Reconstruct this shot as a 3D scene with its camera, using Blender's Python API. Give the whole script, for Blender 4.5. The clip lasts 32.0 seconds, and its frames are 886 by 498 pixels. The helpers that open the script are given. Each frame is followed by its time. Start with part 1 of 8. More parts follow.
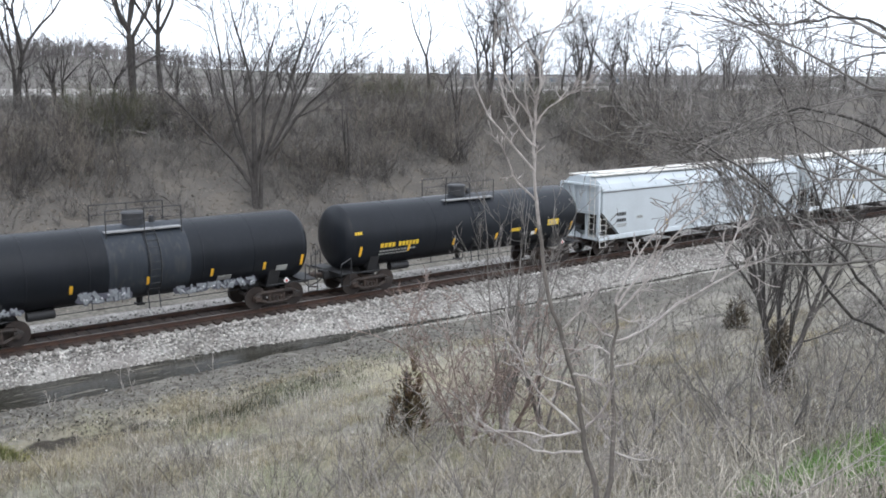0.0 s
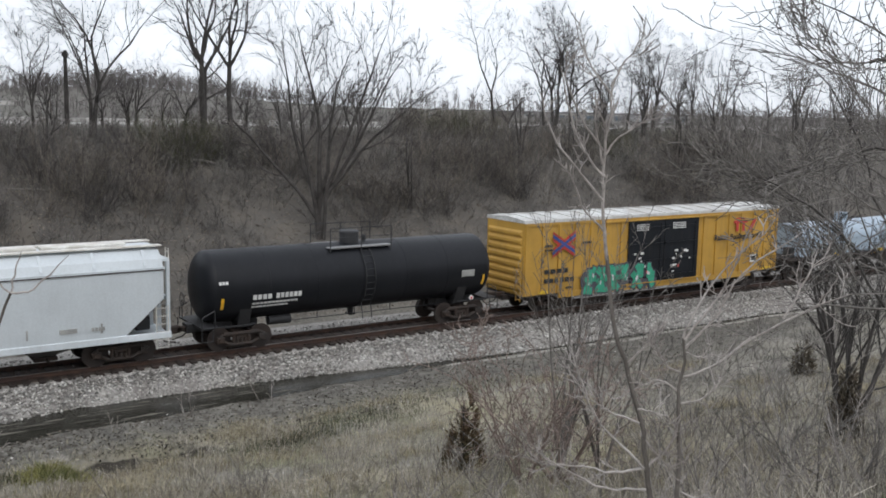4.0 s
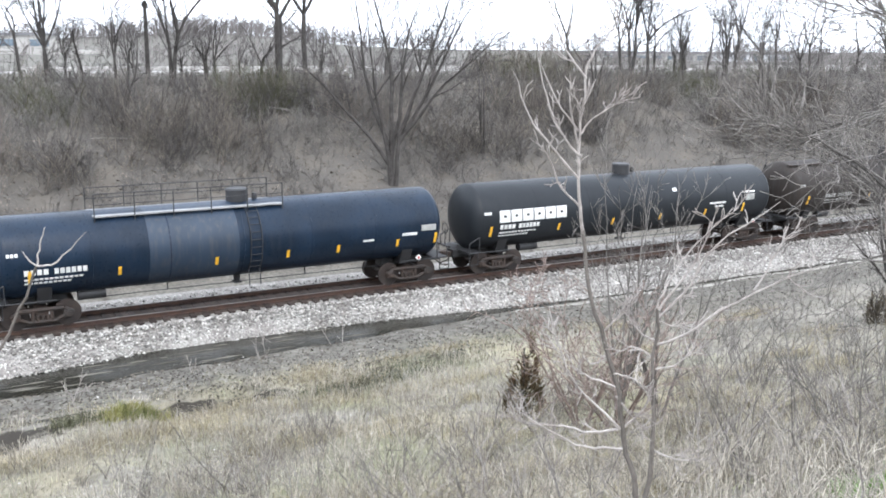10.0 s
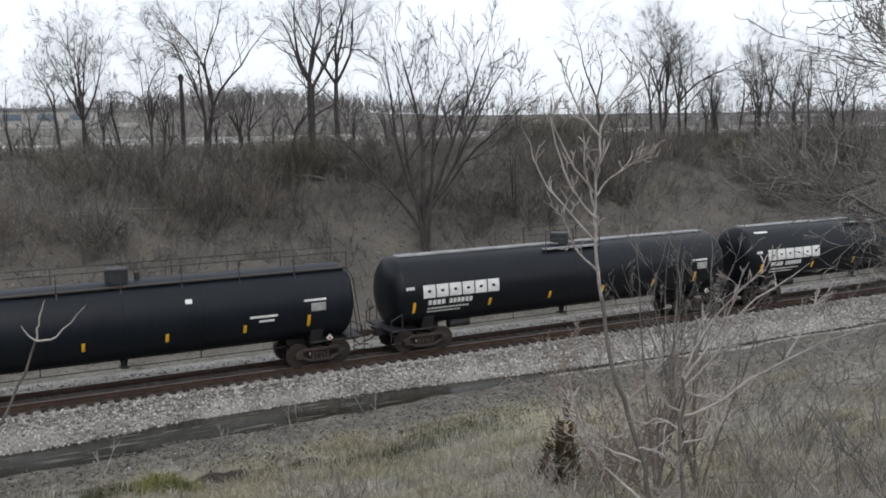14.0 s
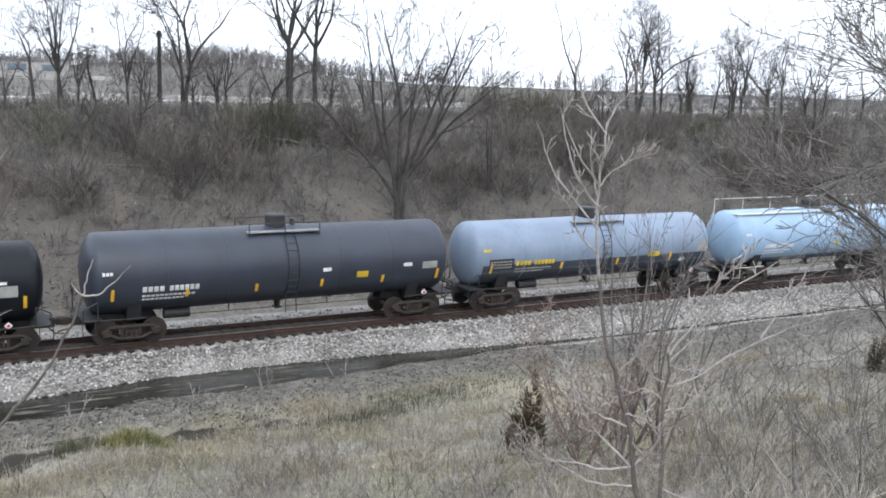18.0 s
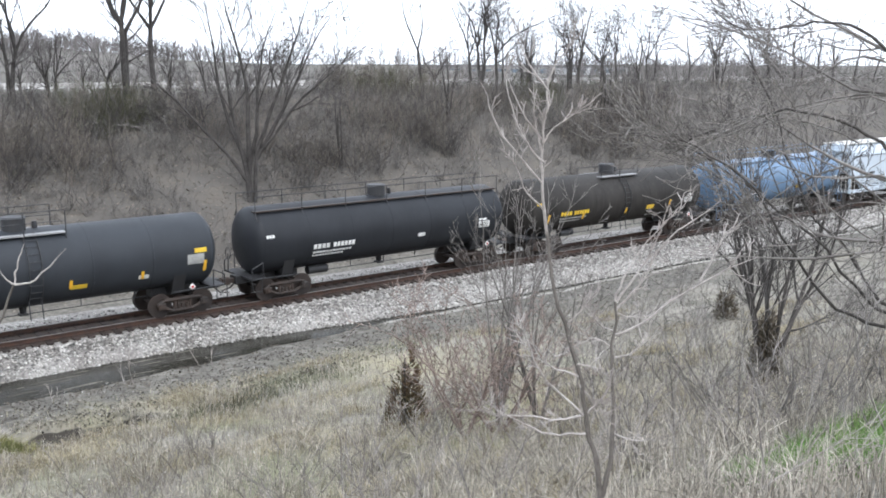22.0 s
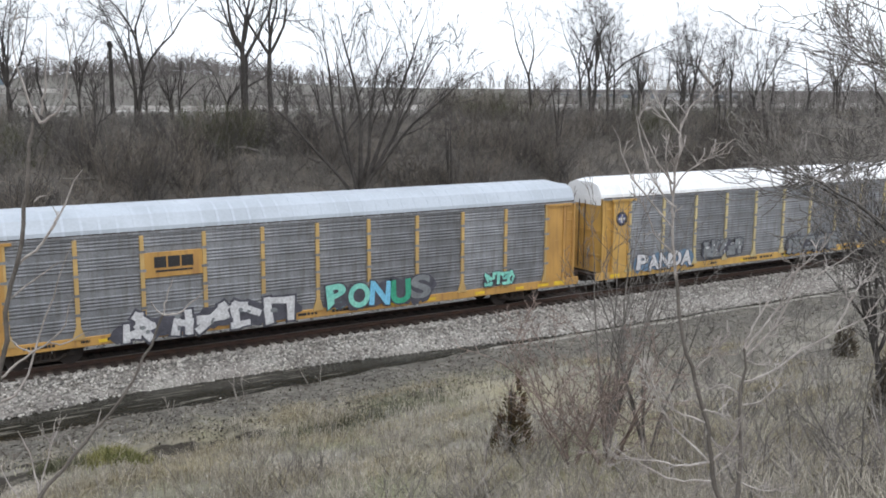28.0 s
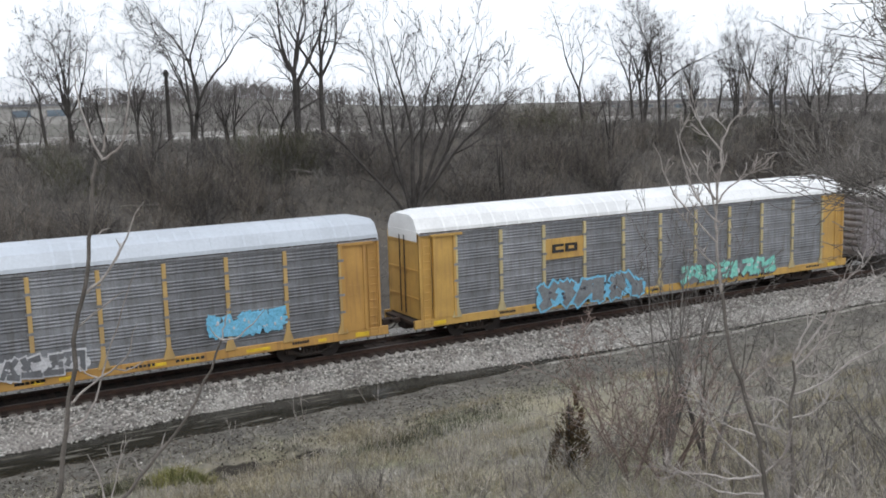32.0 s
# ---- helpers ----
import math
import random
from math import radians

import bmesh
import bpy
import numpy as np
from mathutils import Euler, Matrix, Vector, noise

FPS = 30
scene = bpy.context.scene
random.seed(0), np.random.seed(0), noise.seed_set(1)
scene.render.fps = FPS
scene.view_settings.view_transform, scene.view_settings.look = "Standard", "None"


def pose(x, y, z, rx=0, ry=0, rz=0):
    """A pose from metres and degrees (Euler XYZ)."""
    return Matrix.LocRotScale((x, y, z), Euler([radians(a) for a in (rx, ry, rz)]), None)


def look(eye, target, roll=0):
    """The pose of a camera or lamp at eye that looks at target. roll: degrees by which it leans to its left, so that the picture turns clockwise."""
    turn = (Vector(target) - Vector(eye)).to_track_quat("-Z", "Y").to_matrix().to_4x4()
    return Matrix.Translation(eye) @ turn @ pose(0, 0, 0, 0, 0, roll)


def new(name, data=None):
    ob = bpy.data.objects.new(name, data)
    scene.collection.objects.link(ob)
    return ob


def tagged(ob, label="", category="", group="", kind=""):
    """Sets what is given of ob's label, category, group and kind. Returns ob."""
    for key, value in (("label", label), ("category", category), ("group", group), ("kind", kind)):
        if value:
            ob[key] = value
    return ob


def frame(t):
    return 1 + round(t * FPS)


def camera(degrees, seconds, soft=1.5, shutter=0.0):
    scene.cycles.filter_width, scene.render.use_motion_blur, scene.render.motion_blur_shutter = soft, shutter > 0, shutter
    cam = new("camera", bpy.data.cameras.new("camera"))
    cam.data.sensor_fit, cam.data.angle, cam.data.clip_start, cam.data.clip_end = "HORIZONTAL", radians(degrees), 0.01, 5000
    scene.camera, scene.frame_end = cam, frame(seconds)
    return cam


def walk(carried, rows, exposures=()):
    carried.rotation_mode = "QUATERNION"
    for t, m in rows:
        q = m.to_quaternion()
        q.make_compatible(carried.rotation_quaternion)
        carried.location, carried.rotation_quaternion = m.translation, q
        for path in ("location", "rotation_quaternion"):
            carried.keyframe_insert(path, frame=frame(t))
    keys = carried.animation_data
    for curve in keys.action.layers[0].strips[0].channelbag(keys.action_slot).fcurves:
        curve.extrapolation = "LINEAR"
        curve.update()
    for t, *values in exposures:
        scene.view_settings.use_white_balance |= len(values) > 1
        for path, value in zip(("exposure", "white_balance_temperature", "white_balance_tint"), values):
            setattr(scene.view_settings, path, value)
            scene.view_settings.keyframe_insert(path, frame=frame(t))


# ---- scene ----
cam = camera(49.0, 32.0, soft=1.8)
# seconds, eye, target, roll
PATH = [
    (0, (-13.177, -36.854, 9.733), (-11.969, -35.3, 9.378), 0.3),
    (0.5, (-13.183, -36.866, 9.733), (-12.019, -35.275, 9.392), -0.5),
    (1, (-13.077, -36.782, 9.693), (-11.957, -35.163, 9.337), -1.2),
    (1.5, (-13.017, -36.696, 9.656), (-11.89, -35.074, 9.336), -0.6),
    (2, (-13.248, -36.808, 9.693), (-12.098, -35.196, 9.41), -0.7),
    (2.5, (-13.288, -36.817, 9.682), (-12.088, -35.242, 9.404), 0.8),
    (3, (-13.335, -36.86, 9.708), (-12.151, -35.27, 9.449), 0.2),
    (3.5, (-13.233, -36.785, 9.675), (-12.089, -35.17, 9.388), 0.7),
    (5.5, (-13.144, -37.161, 9.855), (-12.084, -35.488, 9.577), 1.3),
    (6, (-13.183, -37.239, 9.902), (-12.131, -35.572, 9.565), -0.1),
    (6.5, (-13.038, -37.186, 9.885), (-12.003, -35.498, 9.599), 1.8),
    (7, (-13.196, -37.439, 9.972), (-12.16, -35.757, 9.66), 1.7),
    (7.5, (-13.034, -37.353, 9.931), (-12.025, -35.667, 9.561), 2.3),
    (8, (-12.965, -37.318, 9.915), (-11.995, -35.617, 9.51), 1.2),
    (8.5, (-12.935, -37.283, 9.9), (-11.985, -35.575, 9.476), 1),
    (9, (-12.984, -37.328, 9.909), (-12.027, -35.621, 9.494), 0.8),
    (9.5, (-12.998, -37.344, 9.918), (-12.033, -35.642, 9.508), 0.4),
    (10, (-12.949, -37.304, 9.897), (-11.983, -35.598, 9.495), 0.4),
    (10.5, (-12.977, -37.33, 9.91), (-12.033, -35.614, 9.506), 0.4),
    (11, (-13.002, -37.336, 9.928), (-12.077, -35.609, 9.528), 0.4),
    (11.5, (-12.976, -37.242, 9.893), (-12.027, -35.524, 9.509), 0.9),
    (12, (-12.977, -37.208, 9.871), (-11.969, -35.529, 9.463), 0.1),
    (12.5, (-13.183, -37.41, 9.947), (-12.118, -35.76, 9.567), 0.6),
    (13, (-12.653, -36.951, 9.799), (-11.641, -35.28, 9.37), 1.8),
    (13.5, (-12.631, -37.012, 9.828), (-11.726, -35.253, 9.535), 0),
    (14, (-12.756, -37.186, 9.877), (-11.843, -35.428, 9.606), -0.8),
    (14.5, (-12.71, -37.143, 9.872), (-11.819, -35.378, 9.572), 0.2),
    (15, (-12.765, -37.23, 9.889), (-11.85, -35.477, 9.59), -0.4),
    (15.5, (-12.764, -37.205, 9.897), (-11.848, -35.455, 9.585), 0.8),
    (17.5, (-13.143, -37.472, 9.991), (-12.21, -35.733, 9.67), 2.1),
    (18, (-13.18, -37.478, 9.985), (-12.214, -35.759, 9.653), 2),
    (18.5, (-13.37, -37.573, 10.011), (-12.334, -35.898, 9.668), 1.5),
    (19, (-13.507, -37.57, 10.02), (-12.529, -35.863, 9.662), 0.9),
    (19.5, (-13.354, -37.341, 9.897), (-12.338, -35.647, 9.585), 0.6),
    (20, (-13.247, -37.176, 9.861), (-12.194, -35.512, 9.511), 0.5),
    (20.5, (-13.186, -37.027, 9.805), (-11.955, -35.49, 9.455), 0.1),
    (21, (-13.532, -37.179, 9.875), (-12.233, -35.693, 9.552), -0.6),
    (21.5, (-13.76, -37.281, 9.928), (-12.473, -35.79, 9.583), 0.8),
    (22, (-13.608, -37.177, 9.897), (-12.387, -35.637, 9.524), 0.1),
    (22.5, (-13.644, -37.169, 9.922), (-12.597, -35.51, 9.53), 0.6),
    (23, (-13.503, -37.036, 9.874), (-12.514, -35.343, 9.477), 0.1),
    (23.5, (-13.472, -36.981, 9.866), (-12.488, -35.279, 9.5), -0.3),
    (24, (-13.538, -37, 9.871), (-12.55, -35.301, 9.5), 0.6),
    (24.5, (-13.52, -36.984, 9.864), (-12.492, -35.307, 9.502), 1.2),
    (25, (-13.516, -36.992, 9.868), (-12.456, -35.335, 9.505), 1.1),
    (25.5, (-13.665, -37.108, 9.91), (-12.598, -35.453, 9.561), 1.1),
    (27.5, (-13.849, -37.233, 10.03), (-12.775, -35.575, 9.713), 0.9),
    (28, (-13.751, -37.159, 9.999), (-12.702, -35.489, 9.673), 0.4),
    (28.5, (-13.753, -37.167, 9.988), (-12.694, -35.508, 9.635), 0.6),
    (29, (-13.826, -37.25, 10.033), (-12.774, -35.583, 9.692), 0.2),
    (29.5, (-13.629, -37.165, 10.006), (-12.625, -35.47, 9.665), 0.1),
    (30, (-13.575, -37.229, 10.023), (-12.63, -35.499, 9.688), -0.2),
    (30.5, (-13.539, -37.266, 10.007), (-12.615, -35.536, 9.622), -2.7),
    (31, (-13.118, -36.911, 9.878), (-12.196, -35.17, 9.532), -1.9),
    (31.5, (-13.547, -37.192, 9.983), (-12.583, -35.468, 9.669), -1.4),
    (32, (-13.778, -37.284, 10.045), (-12.822, -35.551, 9.753), -1.6),
]

EXPOSURES = [(t, stops, 6000 if stops > 0 else 6250, 10) for t, stops in ((0, 0.2), (1, 0.15), (1.5, -0.15), (2, -0.4), (3, -0.48), (3.5, -0.48), (5.5, -0.3), (6, -0.25), (7, -0.58), (7.6, -0.1), (8, 0.45), (8.6, 0.65), (9, 0.78), (10, 0.85), (11, 0.95), (12, 0.98), (13, 0.78), (13.5, -0.1), (14, -0.5), (15, -0.22), (15.5, -0.2), (17.5, 0.05), (18, 0.18), (19, 0.4), (20, 0.32), (21, 0.55), (22, 0.52), (23, 0.75), (24, 0.45), (25, 0.3), (25.5, 0.22), (27.5, -0.08), (28, -0.15), (29, -0.08), (30, -0.26), (31, 0.05), (32, -0.38))]
walk(cam, [(t, look(e, g, r)) for t, e, g, r in PATH], EXPOSURES)

# world: an even, bright overcast sky and a wide soft sun behind the clouds
world = bpy.data.worlds.new("overcast")
scene.world = world
world.use_nodes = True
wn, wl = world.node_tree.nodes, world.node_tree.links
wn.clear()
sky = wn.new("ShaderNodeTexSky")
sky.sky_type, sky.sun_disc = "NISHITA", False
sky.sun_elevation, sky.sun_rotation, sky.dust_density = radians(48), radians(200), 6.0
bg_sky, bg_cloud, both, wout = wn.new("ShaderNodeBackground"), wn.new("ShaderNodeBackground"), wn.new("ShaderNodeAddShader"), wn.new("ShaderNodeOutputWorld")
bg_sky.inputs["Strength"].default_value = 0.03
bg_cloud.inputs["Color"].default_value, bg_cloud.inputs["Strength"].default_value = (0.93, 0.96, 1.0, 1), 1.5
wl.new(sky.outputs[0], bg_sky.inputs["Color"])
wl.new(bg_sky.outputs[0], both.inputs[0])
wl.new(bg_cloud.outputs[0], both.inputs[1])
wl.new(both.outputs[0], wout.inputs["Surface"])
sun = new("sun", bpy.data.lights.new("sun", "SUN"))
sun.data.energy, sun.data.angle, sun.data.color = 0.6, radians(25), (1.0, 0.96, 0.9)
sun.matrix_world = look((-30, -60, 80), (0, 0, 0))


# materials
def mat(name, base, rough=0.6, metal=0.0, second=None, scale=1.5, mix=0.5, fine=25.0, grain=0.25, bump=0.2, streak=0.0, streak_colour=(0.06, 0.05, 0.04), rand=0.0, island=0.0, axis=(1, 1, 1), spec=0.5):
    """A painted, rusted, earthy or woody surface: two colours in patches, fine grain, streaks that run down, fine relief."""
    m = bpy.data.materials.new(name)
    m.use_nodes = True
    n, l = m.node_tree.nodes, m.node_tree.links
    bsdf = n["Principled BSDF"]
    bsdf.inputs["Metallic"].default_value = metal
    bsdf.inputs["Specular IOR Level"].default_value = spec
    co = n.new("ShaderNodeTexCoord")
    mp = n.new("ShaderNodeMapping")
    mp.inputs["Scale"].default_value = axis
    l.new(co.outputs["Object"], mp.inputs["Vector"])

    def noise_of(s, detail=4.0, vector=None):
        t = n.new("ShaderNodeTexNoise")
        t.inputs["Scale"].default_value, t.inputs["Detail"].default_value = s, detail
        l.new(vector or mp.outputs[0], t.inputs["Vector"])
        return t.outputs["Fac"]

    def blend(fac, a, b, kind="MIX"):
        x = n.new("ShaderNodeMix")
        x.data_type, x.blend_type = "RGBA", kind
        for s, v in ((x.inputs[0], fac), (x.inputs[6], a), (x.inputs[7], b)):
            if isinstance(v, (int, float)):
                s.default_value = v
            elif isinstance(v, tuple):
                s.default_value = (*v, 1)
            else:
                l.new(v, s)
        return x.outputs[2]

    def ramp(v, lo, hi, a=0.0, b=1.0):
        r = n.new("ShaderNodeMapRange")
        l.new(v, r.inputs[0])
        for i, k in enumerate((lo, hi, a, b)):
            r.inputs[i + 1].default_value = k
        return r.outputs[0]

    second = second or tuple(c * 0.7 for c in base)
    big = noise_of(scale)
    colour = blend(ramp(big, 0.5 - mix * 0.5 + 0.1, 0.62), base, second)
    small = noise_of(fine, 6.0)
    colour = blend(1.0, colour, blend(ramp(small, 0.3, 0.7), (1 - grain,) * 3, (1 + grain,) * 3), "MULTIPLY")
    if streak:
        ms = n.new("ShaderNodeMapping")
        ms.inputs["Scale"].default_value = (3.0, 3.0, 0.25)
        l.new(co.outputs["Object"], ms.inputs["Vector"])
        colour = blend(ramp(noise_of(2.2, 5.0, ms.outputs[0]), 0.5, 0.8, 0.0, streak), colour, streak_colour)
    if rand:
        info = n.new("ShaderNodeObjectInfo")
        colour = blend(1.0, colour, blend(info.outputs["Random"], (1 - rand,) * 3, (1 + rand,) * 3), "MULTIPLY")
    if island:
        geo = n.new("ShaderNodeNewGeometry")
        colour = blend(1.0, colour, blend(geo.outputs["Random Per Island"], (1 - island,) * 3, (1 + island,) * 3), "MULTIPLY")
    l.new(colour, bsdf.inputs["Base Color"])
    l.new(ramp(small, 0.2, 0.8, max(rough - 0.12, 0.05), min(rough + 0.12, 1.0)), bsdf.inputs["Roughness"])
    if bump:
        b = n.new("ShaderNodeBump")
        b.inputs["Strength"].default_value, b.inputs["Distance"].default_value = bump, 0.02
        l.new(small, b.inputs["Height"])
        l.new(b.outputs[0], bsdf.inputs["Normal"])
    return m


class Geo:
    """Collects vertices and faces of one mesh."""

    def __init__(self):
        self.v, self.f = [], []

    def add(self, verts, faces):
        k = len(self.v)
        self.v += [tuple(p) for p in verts]
        self.f += [tuple(i + k for i in f) for f in faces]
        return self

    def box(self, x0, x1, y0, y1, z0, z1, e=0.0):
        """A box, its upright and long edges chamfered by e."""
        if not e:
            return self.add([(x, y, z) for x in (x0, x1) for y in (y0, y1) for z in (z0, z1)], [(0, 1, 3, 2), (4, 6, 7, 5), (0, 4, 5, 1), (2, 3, 7, 6), (0, 2, 6, 4), (1, 5, 7, 3)])
        ring = [(y0 + e, z0), (y1 - e, z0), (y1, z0 + e), (y1, z1 - e), (y1 - e, z1), (y0 + e, z1), (y0, z1 - e), (y0, z0 + e)]
        return self.slab(ring, x0, x1)

    def slab(self, ring, x0, x1, close=True):
        """A section in y and z (run anticlockwise, seen from +x) drawn out along x."""
        n = len(ring)
        faces = [(i, n + i, n + (i + 1) % n, (i + 1) % n) for i in range(n if close else n - 1)]
        faces = [tuple(reversed(f)) for f in faces]
        if close:
            faces += [tuple(range(n))[::-1], tuple(range(n, 2 * n))]
        return self.add([(x0, y, z) for y, z in ring] + [(x1, y, z) for y, z in ring], faces)

    def rod(self, p, q, r0, r1=None, sides=6):
        p, q = Vector(p), Vector(q)
        d = (q - p).normalized()
        a = d.cross(Vector((0, 0, 1)) if abs(d.z) < 0.9 else Vector((1, 0, 0))).normalized()
        b = d.cross(a)
        r1 = r0 if r1 is None else r1
        ring = [(math.cos(2 * math.pi * i / sides), math.sin(2 * math.pi * i / sides)) for i in range(sides)]
        vs = [p + (a * c + b * s) * r0 for c, s in ring] + [q + (a * c + b * s) * r1 for c, s in ring]
        return self.add(vs, [(i, (i + 1) % sides, sides + (i + 1) % sides, sides + i) for i in range(sides)] + [tuple(range(sides))[::-1], tuple(range(sides, 2 * sides))])

    def pipe(self, points, r, sides=6):
        for p, q in zip(points, points[1:]):
            self.rod(p, q, r, sides=sides)
        return self

    def turned(self, profile, zc, seg=40, yc=0.0):
        """A profile of (x, radius) turned round a level axis at height zc."""
        vs = []
        for x, r in profile:
            vs += [(x, yc + r * math.sin(2 * math.pi * i / seg), zc + r * math.cos(2 * math.pi * i / seg)) for i in range(seg)]
        fs = [(k * seg + i, k * seg + (i + 1) % seg, (k + 1) * seg + (i + 1) % seg, (k + 1) * seg + i) for k in range(len(profile) - 1) for i in range(seg)]
        fs = [tuple(reversed(f)) for f in fs] + [tuple(range(seg))[::-1], tuple(range((len(profile) - 1) * seg, len(profile) * seg))]
        return self.add(vs, fs)

    def mesh(self, name, material=None, smooth=0.0):
        me = bpy.data.meshes.new(name)
        me.from_pydata(self.v, [], self.f)
        if material:
            me.materials.append(material)
        bm = bmesh.new()
        bm.from_mesh(me)
        bmesh.ops.recalc_face_normals(bm, faces=bm.faces)
        bm.to_mesh(me)
        bm.free()
        if smooth:
            me.shade_smooth()
            me.set_sharp_from_angle(angle=radians(smooth))
        return me


def part(name, geo, material, parent, label="", smooth=0.0, at=None):
    """One mesh object under a thing or a part; geo may be a mesh that is shared."""
    me = geo if isinstance(geo, bpy.types.Mesh) else geo.mesh(name, material, smooth)
    ob = new(name, me)
    ob.parent = parent
    if at is not None:
        ob.matrix_basis = at
    if label:
        ob["label"] = label
    if name in ("reporting_mark", "small_stencil", "end_mark", "fine_print", "door_stencil", "door_sticker", "sill_stencil", "sill_reflector", "rivet_row", "fill", "accents", "graffiti", "stem", "crown", "foliage"):
        ob["kind"] = "stuff"
    return ob


def thing(name, m, label, category, group="", kind="", data=None):
    ob = new(name, data)
    ob.matrix_basis = m
    return tagged(ob, label, category, group, kind)


def tube_mesh(name, segs, material, sides=3):
    """Many tapered twigs, rows of start, end and the two radii, as one mesh."""
    s = np.asarray(segs, float)
    n = len(s)
    p, q, r0, r1 = s[:, :3], s[:, 3:6], s[:, 6], s[:, 7]
    d = q - p
    d /= np.linalg.norm(d, axis=1, keepdims=True) + 1e-9
    ref = np.where(np.abs(d[:, 2:3]) < 0.9, [[0.0, 0.0, 1.0]], [[1.0, 0.0, 0.0]])
    a = np.cross(d, ref)
    a /= np.linalg.norm(a, axis=1, keepdims=True) + 1e-9
    b = np.cross(d, a)
    p, q = p - d * r0[:, None] * 0.4, q + d * r1[:, None] * 0.4
    ang = np.arange(sides) * 2 * np.pi / sides
    ring = a[:, None] * np.cos(ang)[None, :, None] + b[:, None] * np.sin(ang)[None, :, None]
    v = np.concatenate([p[:, None] + ring * r0[:, None, None], q[:, None] + ring * r1[:, None, None]], 1).reshape(-1, 3)
    i = np.arange(sides)
    j = (i + 1) % sides
    quad = np.stack([i, j, sides + j, sides + i], 1)
    f = (quad[None] + (np.arange(n) * 2 * sides)[:, None, None]).reshape(-1, 4)
    return quads(name, v, f, material)


def quads(name, v, f, material, smooth=False):
    me = bpy.data.meshes.new(name)
    k = f.shape[1]
    me.vertices.add(len(v))
    me.vertices.foreach_set("co", np.ascontiguousarray(v, np.float32).ravel())
    me.loops.add(f.size)
    me.loops.foreach_set("vertex_index", np.ascontiguousarray(f, np.int32).ravel())
    me.polygons.add(len(f))
    me.polygons.foreach_set("loop_start", np.arange(0, f.size, k, dtype=np.int32))
    me.polygons.foreach_set("loop_total", np.full(len(f), k, np.int32))
    me.update(calc_edges=True)
    me.validate()
    me.materials.append(material)
    if smooth:
        me.shade_smooth()
    return me


# ---- the land ----
HOLLOWS = ((-6.6, -9.95, 1.5, 1.0), (-4.2, -10.1, 1.4, 0.55), (-11.6, -11.2, 1.8, 0.8), (-9.2, -9.6, 1.2, 0.5))


